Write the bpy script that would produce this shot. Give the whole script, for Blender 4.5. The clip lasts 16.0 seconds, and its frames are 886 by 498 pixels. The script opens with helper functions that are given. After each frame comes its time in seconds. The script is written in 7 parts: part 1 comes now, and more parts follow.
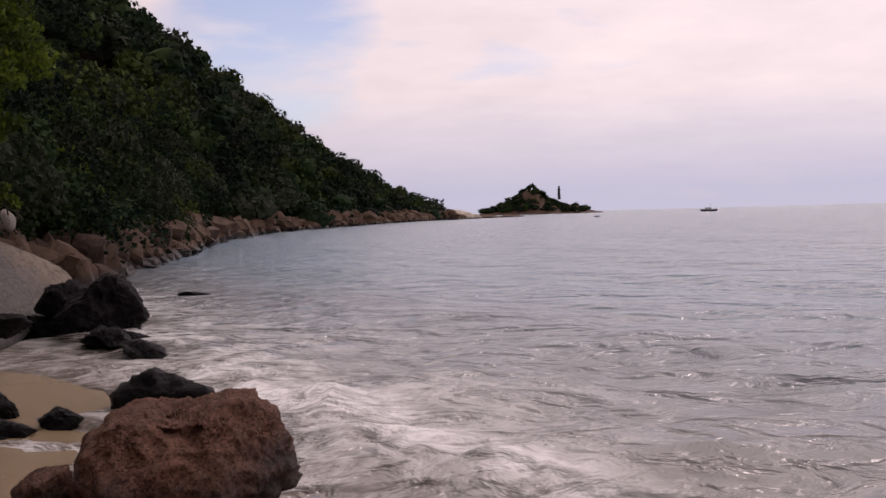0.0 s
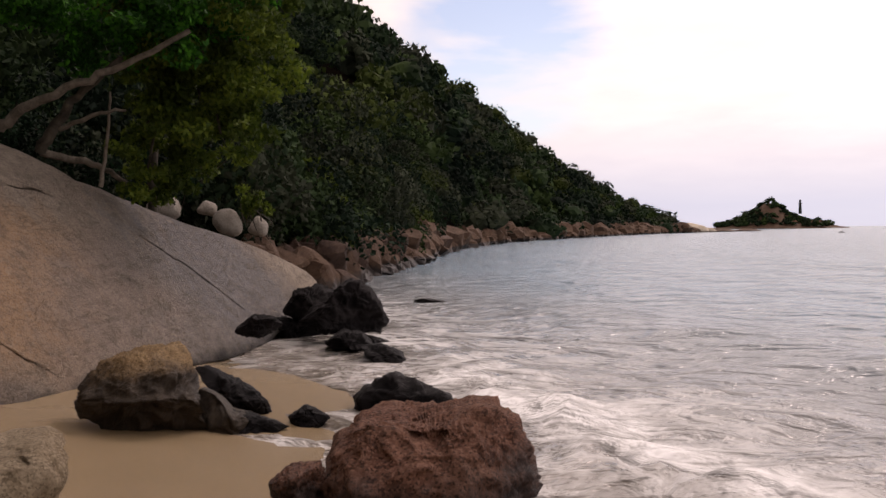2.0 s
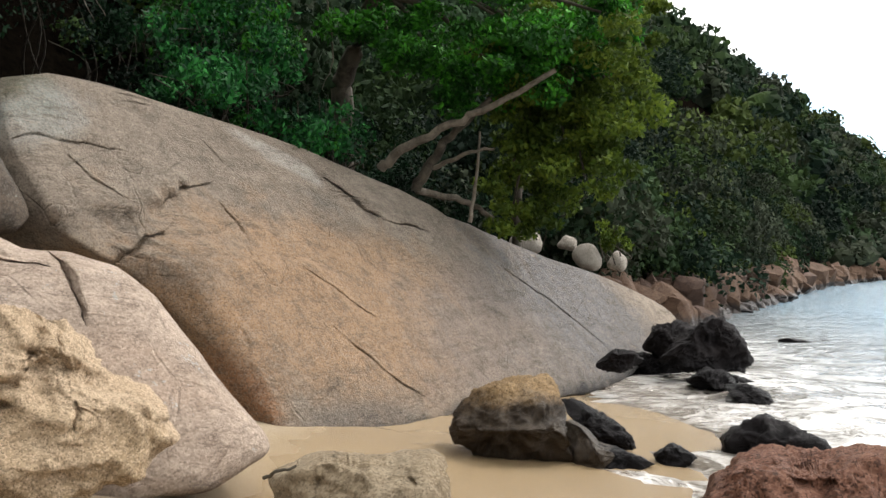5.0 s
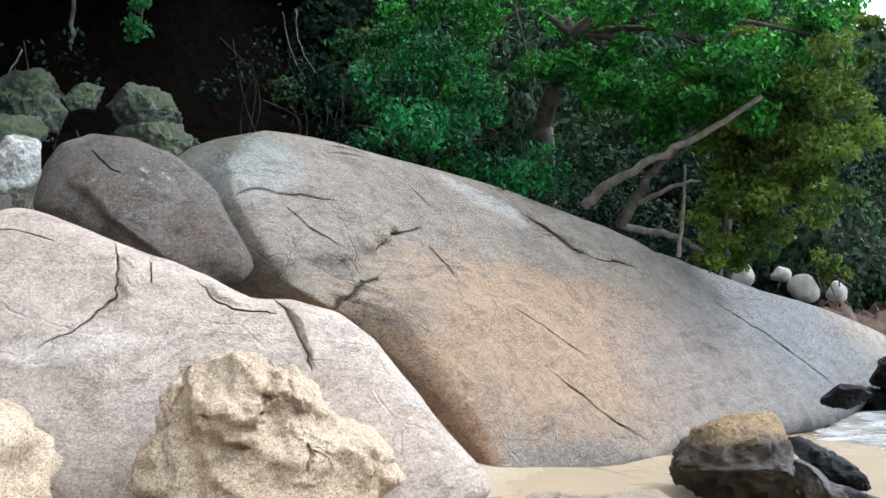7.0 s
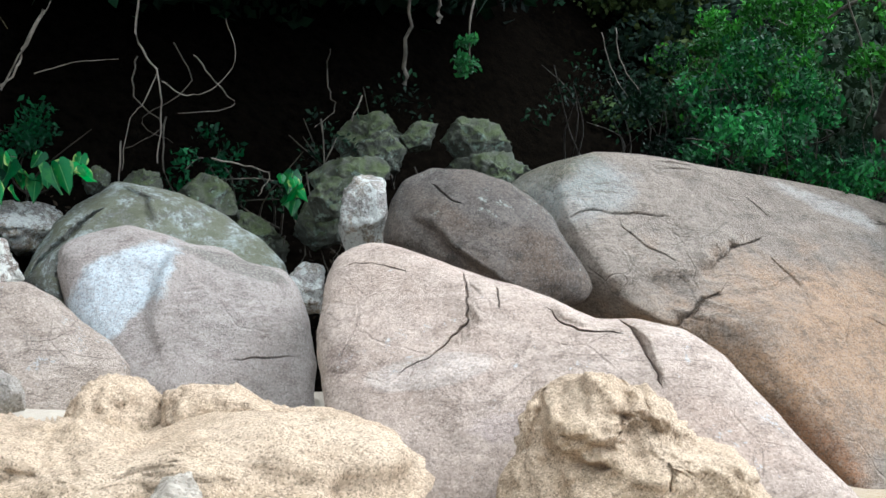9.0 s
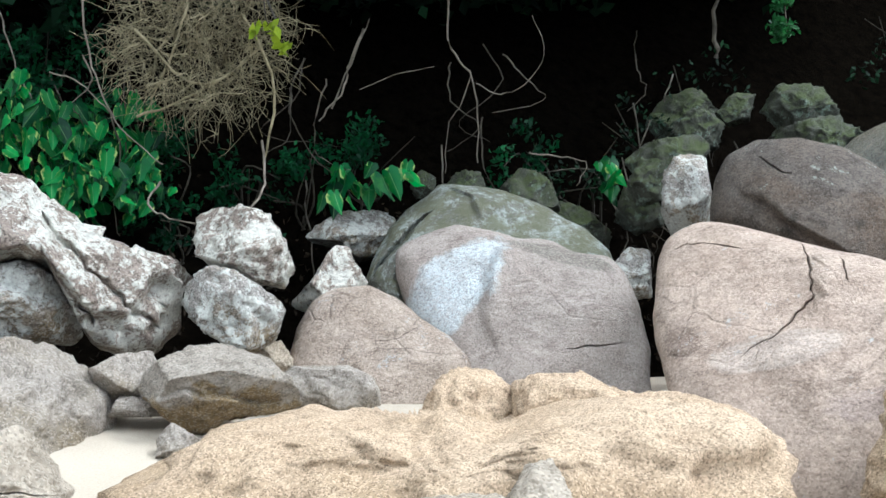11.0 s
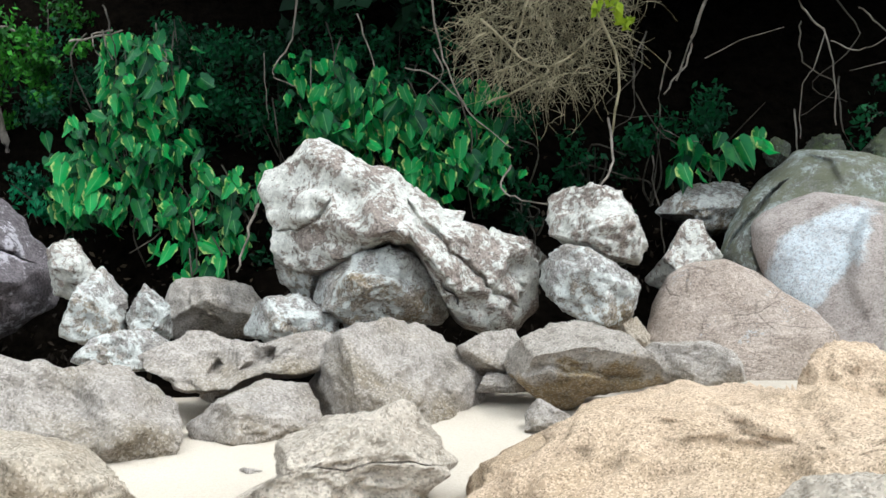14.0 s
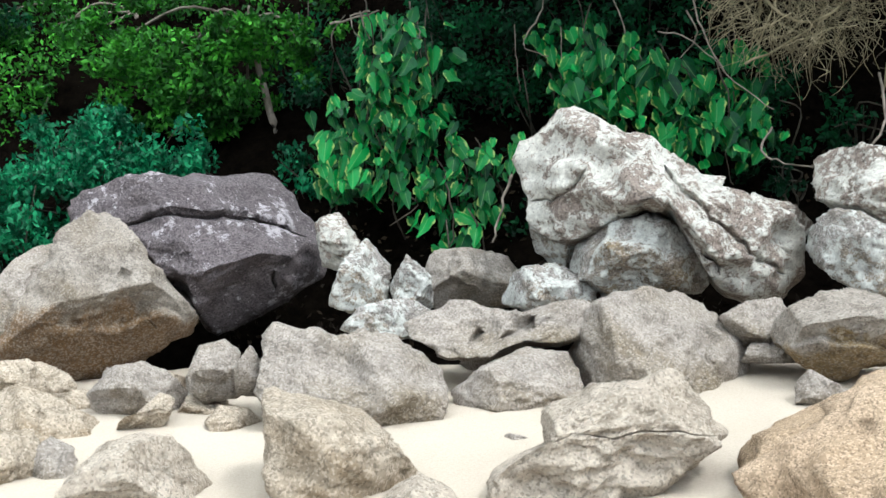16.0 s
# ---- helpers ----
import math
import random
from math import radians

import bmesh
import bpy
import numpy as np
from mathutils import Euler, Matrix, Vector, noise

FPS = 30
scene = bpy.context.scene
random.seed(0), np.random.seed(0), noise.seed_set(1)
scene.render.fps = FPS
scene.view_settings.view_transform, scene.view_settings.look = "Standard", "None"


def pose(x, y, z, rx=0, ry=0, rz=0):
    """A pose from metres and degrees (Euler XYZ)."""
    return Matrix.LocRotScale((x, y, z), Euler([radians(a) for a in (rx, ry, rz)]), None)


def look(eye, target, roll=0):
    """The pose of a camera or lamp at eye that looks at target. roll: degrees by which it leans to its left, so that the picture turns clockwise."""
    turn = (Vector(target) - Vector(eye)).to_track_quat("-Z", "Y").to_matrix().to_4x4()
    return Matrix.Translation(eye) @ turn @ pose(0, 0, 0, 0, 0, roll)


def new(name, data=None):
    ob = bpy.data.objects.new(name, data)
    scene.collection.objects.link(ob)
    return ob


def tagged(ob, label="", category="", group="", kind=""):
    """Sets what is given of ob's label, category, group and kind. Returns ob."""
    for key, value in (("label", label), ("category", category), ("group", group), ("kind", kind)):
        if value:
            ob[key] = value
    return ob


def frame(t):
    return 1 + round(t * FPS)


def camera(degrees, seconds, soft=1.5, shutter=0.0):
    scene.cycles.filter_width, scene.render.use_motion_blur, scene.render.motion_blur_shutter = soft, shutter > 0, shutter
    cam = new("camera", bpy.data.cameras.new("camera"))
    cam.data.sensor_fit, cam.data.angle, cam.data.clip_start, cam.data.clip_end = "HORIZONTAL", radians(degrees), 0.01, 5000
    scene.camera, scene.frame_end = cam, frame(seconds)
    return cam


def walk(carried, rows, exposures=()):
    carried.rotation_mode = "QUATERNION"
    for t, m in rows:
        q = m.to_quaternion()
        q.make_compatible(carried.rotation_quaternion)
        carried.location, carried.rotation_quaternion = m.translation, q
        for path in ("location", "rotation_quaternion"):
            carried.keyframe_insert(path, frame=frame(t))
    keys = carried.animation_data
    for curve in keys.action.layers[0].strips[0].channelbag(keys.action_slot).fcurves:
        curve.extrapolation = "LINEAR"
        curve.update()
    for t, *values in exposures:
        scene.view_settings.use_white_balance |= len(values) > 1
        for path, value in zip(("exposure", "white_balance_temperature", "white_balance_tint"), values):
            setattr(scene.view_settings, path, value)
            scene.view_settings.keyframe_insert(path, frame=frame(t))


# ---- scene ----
cam = camera(43.97, 16.0, soft=1.5)
PATH = [
    (0.0, 0.000, 0.450, 1.80, 88.20, 1.55, -0.00),
    (0.5, -0.025, 0.449, 1.80, 88.83, 0.97, 3.25),
    (1.0, -0.050, 0.447, 1.80, 89.38, 0.25, 6.33),
    (1.5, -0.072, 0.444, 1.80, 88.79, 0.47, 9.16),
    (2.0, -0.093, 0.440, 1.80, 89.01, 0.63, 11.97),
    (2.5, -0.112, 0.436, 1.80, 89.04, 0.53, 14.38),
    (3.0, -0.138, 0.428, 1.80, 89.42, 0.35, 17.88),
    (3.5, -0.164, 0.419, 1.80, 89.81, 0.11, 21.36),
    (4.0, -0.183, 0.411, 1.80, 89.89, 0.14, 24.04),
    (4.2, -0.193, 0.406, 1.80, 89.97, 0.26, 25.46),
    (6.3, -0.267, 0.362, 1.80, 92.75, 0.71, 36.41),
    (6.5, -0.275, 0.357, 1.80, 92.77, 1.26, 37.60),
    (7.0, -0.293, 0.341, 1.80, 93.19, 1.85, 40.67),
    (7.5, -0.314, 0.323, 1.80, 94.02, 2.35, 44.20),
    (8.0, -0.340, 0.295, 1.80, 94.49, 2.76, 49.12),
    (8.5, -0.365, 0.263, 1.80, 95.09, 3.41, 54.26),
    (9.0, -0.380, 0.241, 1.80, 95.11, 3.87, 57.59),
    (9.2, -0.388, 0.228, 1.80, 95.29, 4.98, 59.49),
    (11.3, -0.438, 0.101, 1.80, 96.07, 6.92, 76.99),
    (11.5, -0.442, 0.086, 1.80, 96.14, 7.25, 79.03),
    (12.0, -0.447, 0.050, 1.80, 96.47, 7.36, 83.59),
    (12.5, -0.449, 0.022, 1.80, 96.65, 6.87, 87.18),
    (13.0, -0.450, 0.010, 1.80, 96.64, 6.81, 88.74),
    (13.5, -0.450, -0.004, 1.80, 96.72, 7.01, 90.50),
    (14.0, -0.450, -0.015, 1.80, 97.07, 7.01, 91.94),
    (14.5, -0.449, -0.034, 1.80, 97.07, 6.82, 94.30),
    (15.0, -0.446, -0.058, 1.80, 97.18, 6.48, 97.43),
    (15.5, -0.441, -0.090, 1.80, 96.73, 6.05, 101.54),
    (16.0, -0.435, -0.115, 1.80, 97.02, 6.32, 104.74),
]

EXPOSURE = [
    (0.0, -1.2, 6900, 36), (1.0, -1.1, 7000, 33), (2.0, -0.75, 7300, 31), (3.0, -0.2, 7700, 25), (4.2, 0.22, 7300, 16),
    (6.3, 1.03, 5450, 8), (7.5, 1.18, 5350, 8), (9.0, 1.1, 5450, 8), (12.0, 1.08, 5550, 8), (16.0, 1.04, 5750, 8),
]
walk(cam, [(t, pose(*p)) for t, *p in PATH], EXPOSURE)

# ---- sky and sun ----
SUN_YAW, SUN_UP = -30.0, 46.0
world = bpy.data.worlds.new("sky")
scene.world = world
world.use_nodes = True
nt = world.node_tree
nt.nodes.clear()


def node(tree, kind, **settings):
    n = tree.nodes.new(kind)
    for key, value in settings.items():
        if key in n.inputs:
            n.inputs[key].default_value = value
        else:
            setattr(n, key, value)
    return n


out = node(nt, "ShaderNodeOutputWorld")
bg = node(nt, "ShaderNodeBackground", Strength=0.11)
sky = node(nt, "ShaderNodeTexSky", sky_type="NISHITA", sun_disc=False, sun_elevation=radians(SUN_UP), sun_rotation=radians(-SUN_YAW), dust_density=0.2)
geo = node(nt, "ShaderNodeTexCoord")
sep = node(nt, "ShaderNodeSeparateXYZ")
nt.links.new(geo.outputs["Generated"], sep.inputs[0])
# cloud layer seen on a flat ceiling: direction divided by its height
up = node(nt, "ShaderNodeMath", operation="MAXIMUM")
up.inputs[1].default_value = 0.0
nt.links.new(sep.outputs["Z"], up.inputs[0])
lift = node(nt, "ShaderNodeMath", operation="ADD")
lift.inputs[1].default_value = 0.16
nt.links.new(up.outputs[0], lift.inputs[0])
flat = node(nt, "ShaderNodeVectorMath", operation="DIVIDE")
nt.links.new(geo.outputs["Generated"], flat.inputs[0])
nt.links.new(lift.outputs[0], flat.inputs[1])
clouds = node(nt, "ShaderNodeTexNoise", Scale=1.15, Detail=7.0, Roughness=0.55, Distortion=0.3)
nt.links.new(flat.outputs[0], clouds.inputs["Vector"])
cover = node(nt, "ShaderNodeMapRange")
cover.inputs["From Min"].default_value, cover.inputs["From Max"].default_value = 0.22, 0.42
# the cloud is torn open beside the headland
gap = node(nt, "ShaderNodeVectorMath", operation="DOT_PRODUCT")
gap.inputs[1].default_value = (-math.sin(radians(9.5)) * math.cos(radians(9.0)), math.cos(radians(9.5)) * math.cos(radians(9.0)), math.sin(radians(9.0)))
nt.links.new(geo.outputs["Generated"], gap.inputs[0])
torn = node(nt, "ShaderNodeMapRange")
torn.inputs["From Min"].default_value, torn.inputs["From Max"].default_value = 0.9925, 0.9995
torn.inputs["To Min"].default_value, torn.inputs["To Max"].default_value = 0.0, 0.26
nt.links.new(gap.outputs["Value"], torn.inputs["Value"])
thick = node(nt, "ShaderNodeMath", operation="SUBTRACT")
nt.links.new(clouds.outputs["Fac"], thick.inputs[0])
nt.links.new(torn.outputs["Result"], thick.inputs[1])
nt.links.new(thick.outputs[0], cover.inputs["Value"])
cover.inputs["To Min"].default_value = 0.12
shade = node(nt, "ShaderNodeTexNoise", Scale=2.6, Detail=6.0, Roughness=0.6)
nt.links.new(flat.outputs[0], shade.inputs["Vector"])
grey = node(nt, "ShaderNodeMix", data_type="RGBA")
grey.inputs["A"].default_value, grey.inputs["B"].default_value = (8.2, 8.4, 8.4, 1), (11.6, 11.6, 10.9, 1)
nt.links.new(shade.outputs["Fac"], grey.inputs["Factor"])
mixed = node(nt, "ShaderNodeMix", data_type="RGBA")
nt.links.new(cover.outputs["Result"], mixed.inputs["Factor"])
bright = node(nt, "ShaderNodeVectorMath", operation="SCALE")
bright.inputs["Scale"].default_value = 2.0
nt.links.new(sky.outputs[0], bright.inputs[0])
nt.links.new(bright.outputs[0], mixed.inputs["A"])
toward = node(nt, "ShaderNodeVectorMath", operation="DOT_PRODUCT")
toward.inputs[1].default_value = (-math.sin(radians(SUN_YAW)) * math.cos(radians(SUN_UP)), math.cos(radians(SUN_YAW)) * math.cos(radians(SUN_UP)), math.sin(radians(SUN_UP)))
nt.links.new(geo.outputs["Generated"], toward.inputs[0])
glow = node(nt, "ShaderNodeMapRange")
glow.inputs["From Min"].default_value, glow.inputs["From Max"].default_value = 0.1, 1.0
glow.inputs["To Min"].default_value, glow.inputs["To Max"].default_value = 0.8, 2.1
nt.links.new(toward.outputs["Value"], glow.inputs["Value"])
lit = node(nt, "ShaderNodeVectorMath", operation="SCALE")
nt.links.new(grey.outputs["Result"], lit.inputs[0])
nt.links.new(glow.outputs["Result"], lit.inputs["Scale"])
nt.links.new(lit.outputs[0], mixed.inputs["B"])
low = node(nt, "ShaderNodeMapRange")
low.inputs["From Min"].default_value, low.inputs["From Max"].default_value = 0.02, 0.11
low.inputs["To Min"].default_value, low.inputs["To Max"].default_value = 0.85, 0.0
nt.links.new(sep.outputs["Z"], low.inputs["Value"])
hazy = node(nt, "ShaderNodeMix", data_type="RGBA")
hazy.inputs["B"].default_value = (9.4, 11.2, 13.6, 1)
nt.links.new(low.outputs["Result"], hazy.inputs["Factor"])
nt.links.new(mixed.outputs["Result"], hazy.inputs["A"])
nt.links.new(hazy.outputs["Result"], bg.inputs["Color"])
nt.links.new(bg.outputs[0], out.inputs["Surface"])

sun = new("sun", bpy.data.lights.new("sun", "SUN"))
sun.data.energy, sun.data.angle, sun.data.color = 1.5, radians(11), (1.0, 0.95, 0.88)
sx, sy = -math.sin(radians(SUN_YAW)), math.cos(radians(SUN_YAW))
sun.matrix_world = look((40 * sx, 40 * sy, 40 * math.tan(radians(SUN_UP))), (0, 0, 0))


# ---- materials ----
def base_material(name, roughness=0.8, specular=0.3):
    m = bpy.data.materials.new(name)
    m.use_nodes = True
    t = m.node_tree
    b = t.nodes["Principled BSDF"]
    b.inputs["Roughness"].default_value = roughness
    b.inputs["Specular IOR Level"].default_value = specular
    return m, t, b


def noise_of(t, coords, scale, detail=5.0, rough=0.55, distortion=0.0):
    n = node(t, "ShaderNodeTexNoise", Scale=scale, Detail=detail, Roughness=rough, Distortion=distortion)
    t.links.new(coords, n.inputs["Vector"])
    return n.outputs["Fac"]


def span(t, value, low, high, to_low=0.0, to_high=1.0):
    n = node(t, "ShaderNodeMapRange")
    n.inputs["From Min"].default_value, n.inputs["From Max"].default_value = low, high
    n.inputs["To Min"].default_value, n.inputs["To Max"].default_value = to_low, to_high
    t.links.new(value, n.inputs["Value"])
    return n.outputs["Result"]


def blend(t, factor, a, b, mode="MIX"):
    n = node(t, "ShaderNodeMix", data_type="RGBA", blend_type=mode)
    for key, value in (("Factor", factor), ("A", a), ("B", b)):
        if isinstance(value, (tuple, float, int)):
            n.inputs[key].default_value = (*value, 1) if isinstance(value, tuple) else value
        else:
            t.links.new(value, n.inputs[key])
    return n.outputs["Result"]


def times(t, a, b, operation="MULTIPLY"):
    n = node(t, "ShaderNodeMath", operation=operation, use_clamp=operation != "SUBTRACT")
    for k, value in enumerate((a, b)):
        if isinstance(value, (float, int)):
            n.inputs[k].default_value = value
        else:
            t.links.new(value, n.inputs[k])
    return n.outputs[0]


def bumped(t, b, height, strength, distance):
    n = node(t, "ShaderNodeBump", Strength=strength, Distance=distance)
    t.links.new(height, n.inputs["Height"])
    t.links.new(n.outputs[0], b.inputs["Normal"])


def rock_material(name, dark, mid, light, lichen=None, lichen_low=0.55, moss=None, speckle=0.5, stain=None, gloss=0.85, streak=0.0, fissures=0.15, relief=0.08, tide=0.26, shine=0.25, zones=(), joints=0.0, spots=(), soft=0.09, grain_size=75.0, mottle_depth=0.5):
    """Weathered granite: broad patches, coarse crystals, streaks, hairline fissures, lichen or moss crusts, and a wet dark foot at the tide line."""
    m, t, b = base_material(name, gloss, shine)
    c = node(t, "ShaderNodeTexCoord").outputs["Object"]
    place = node(t, "ShaderNodeNewGeometry")
    broad = span(t, noise_of(t, c, 1.1, 7, 0.65, 0.5), 0.32, 0.66)
    col = blend(t, broad, mid, light)
    if stain:
        col = blend(t, times(t, span(t, noise_of(t, c, 0.45, 6, 0.62, 0.7), 0.46, 0.6), 0.85), col, stain)
    for way, start, end, strength, tint in zones:
        # broad tints: each follows one direction across the rock, with a ragged border
        lay = node(t, "ShaderNodeVectorMath", operation="DOT_PRODUCT")
        lay.inputs[1].default_value = way
        t.links.new(c, lay.inputs[0])
        ragged = node(t, "ShaderNodeMath", operation="MULTIPLY_ADD")
        ragged.inputs[1].default_value = 2.4
        t.links.new(noise_of(t, c, 0.8, 9, 0.66, 0.8), ragged.inputs[0])
        t.links.new(lay.outputs["Value"], ragged.inputs[2])
        col = blend(t, times(t, span(t, ragged.outputs[0], start + 1.2, end + 1.2), strength), col, tint)
    for (cx, cz), (rx, rz), turn, strength, tint in spots:
        # one patch of tint with a ragged outline: weathering, and on the slab some light
        lay = node(t, "ShaderNodeMapping", vector_type="TEXTURE")
        lay.inputs["Location"].default_value, lay.inputs["Rotation"].default_value = (cx, 0, cz), (0, turn, 0)
        lay.inputs["Scale"].default_value = (rx, 50.0, rz)
        t.links.new(c, lay.inputs["Vector"])
        off = node(t, "ShaderNodeVectorMath", operation="LENGTH")
        t.links.new(lay.outputs[0], off.inputs[0])
        ragged = node(t, "ShaderNodeMath", operation="MULTIPLY_ADD")
        ragged.inputs[1].default_value = 1.6
        t.links.new(noise_of(t, c, 1.5, 10, 0.7, 0.4), ragged.inputs[0])
        t.links.new(off.outputs["Value"], ragged.inputs[2])
        col = blend(t, times(t, span(t, ragged.outputs[0], 1.67 - soft, 1.67 + soft, 1.0, 0.0), strength), col, tint)
    patch = span(t, noise_of(t, c, 5.0, 10, 0.75, 0.5), 0.47, 0.66)
    col = blend(t, times(t, patch, mottle_depth), col, dark)
    if streak:
        long = node(t, "ShaderNodeMapping")
        long.inputs["Rotation"].default_value = (0, radians(28), 0)
        long.inputs["Scale"].default_value = (0.35, 1.0, 2.6)
        t.links.new(c, long.inputs["Vector"])
        lines = span(t, noise_of(t, long.outputs[0], 3.2, 10, 0.72, 0.25), 0.52, 0.66)
        col = blend(t, times(t, lines, streak), col, tuple(0.7 * v for v in dark))
        pale = span(t, noise_of(t, long.outputs[0], 5.5, 8, 0.7), 0.56, 0.68)
        col = blend(t, times(t, pale, streak * 0.6), col, tuple(min(0.8, 1.3 * v) for v in light))
    grain = node(t, "ShaderNodeTexVoronoi", Scale=grain_size)
    t.links.new(c, grain.inputs["Vector"])
    tone = node(t, "ShaderNodeSeparateColor")
    t.links.new(grain.outputs["Color"], tone.inputs[0])
    col = blend(t, times(t, span(t, tone.outputs[0], 0.62, 0.7), 0.65 * speckle), col, tuple(min(0.85, 1.35 * v) for v in light))
    col = blend(t, times(t, span(t, tone.outputs[1], 0.72, 0.8), 0.75 * speckle), col, tuple(0.5 * v for v in dark))
    rough_spots = noise_of(t, c, 45, 8, 0.8)
    col = blend(t, times(t, span(t, rough_spots, 0.54, 0.7), 0.06 + 0.14 * speckle), col, tuple(0.6 * v for v in dark))
    warp = node(t, "ShaderNodeTexNoise", Scale=2.2, Detail=6.0)
    t.links.new(c, warp.inputs["Vector"])
    push = node(t, "ShaderNodeVectorMath", operation="MULTIPLY_ADD")
    push.inputs[1].default_value = (0.22, 0.22, 0.22)
    t.links.new(warp.outputs["Color"], push.inputs[0])
    t.links.new(c, push.inputs[2])
    split = node(t, "ShaderNodeTexVoronoi", Scale=1.5, feature="DISTANCE_TO_EDGE")
    t.links.new(push.outputs[0], split.inputs["Vector"])
    line = times(t, span(t, split.outputs["Distance"], 0.004, 0.022, 1.0, 0.0), span(t, noise_of(t, c, 1.9, 3), 0.48, 0.56))
    col = blend(t, times(t, line, fissures), col, tuple(0.18 * v for v in dark))
    if joints:
        # long parallel joints and flaked scars running down the slope
        slant = node(t, "ShaderNodeMapping")
        slant.inputs["Rotation"].default_value = (0, radians(-32), 0)
        slant.inputs["Scale"].default_value = (0.42, 1.0, 1.7)
        t.links.new(push.outputs[0], slant.inputs["Vector"])
        for scale, thin, low, high in ((1.3, 0.012, 0.5, 0.56), (3.6, 0.014, 0.55, 0.6)):
            cells = node(t, "ShaderNodeTexVoronoi", Scale=scale, feature="DISTANCE_TO_EDGE")
            t.links.new(slant.outputs[0], cells.inputs["Vector"])
            joint = times(t, span(t, cells.outputs["Distance"], thin * 0.25, thin, 1.0, 0.0), span(t, noise_of(t, c, scale * 0.9, 4), low, high))
            col = blend(t, times(t, joint, joints), col, tuple(0.3 * v for v in dark))
            line = times(t, line, times(t, joint, joints), "ADD")
        chips = times(t, span(t, noise_of(t, slant.outputs[0], 9, 9, 0.78, 0.4), 0.56, 0.62), span(t, noise_of(t, c, 0.9, 4), 0.46, 0.56))
        col = blend(t, times(t, chips, 0.55), col, tuple(min(0.7, 1.25 * v) for v in light))
        scabs = times(t, span(t, noise_of(t, slant.outputs[0], 6, 10, 0.8, 0.4), 0.55, 0.6), span(t, noise_of(t, c, 1.3, 4), 0.44, 0.56))
        col = blend(t, times(t, scabs, 0.6), col, dark)
    if lichen:
        mottle = times(t, times(t, noise_of(t, c, 2.0, 12, 0.8, 0.6), 0.6), times(t, noise_of(t, c, 13, 8, 0.75), 0.4), "ADD")
        crust = times(t, span(t, mottle, lichen_low, lichen_low + 0.012), span(t, noise_of(t, c, 42, 6, 0.75), 0.36, 0.42))
        shade = blend(t, span(t, noise_of(t, c, 30, 6, 0.75), 0.38, 0.62), tuple(0.62 * v for v in lichen), lichen)
        col = blend(t, times(t, crust, 0.95), col, shade)
    if moss:
        nz = node(t, "ShaderNodeSeparateXYZ")
        t.links.new(place.outputs["Normal"], nz.inputs[0])
        green = times(t, span(t, noise_of(t, c, 3.0, 9, 0.75), 0.42, 0.55), span(t, nz.outputs["Z"], -0.2, 0.5))
        col = blend(t, times(t, green, 0.85), col, moss)
    z = node(t, "ShaderNodeSeparateXYZ")
    t.links.new(place.outputs["Position"], z.inputs[0])
    edge = times(t, z.outputs["Z"], times(t, noise_of(t, c, 3, 5), 0.5), "SUBTRACT")
    damp = span(t, edge, tide - 0.2, tide, 1.0, 0.0)
    col = blend(t, times(t, damp, 0.85), col, (0.012, 0.011, 0.012))
    t.links.new(span(t, damp, 0.0, 1.0, gloss, 0.5), b.inputs["Roughness"])
    t.links.new(col, b.inputs["Base Color"])
    height = times(t, times(t, noise_of(t, c, 6, 10, 0.75), 0.6), times(t, rough_spots, 0.35), "ADD")
    height = times(t, height, times(t, line, 0.25 * max(fissures, 2 * joints)), "SUBTRACT")
    bumped(t, b, height, 1.0, relief)
    return m


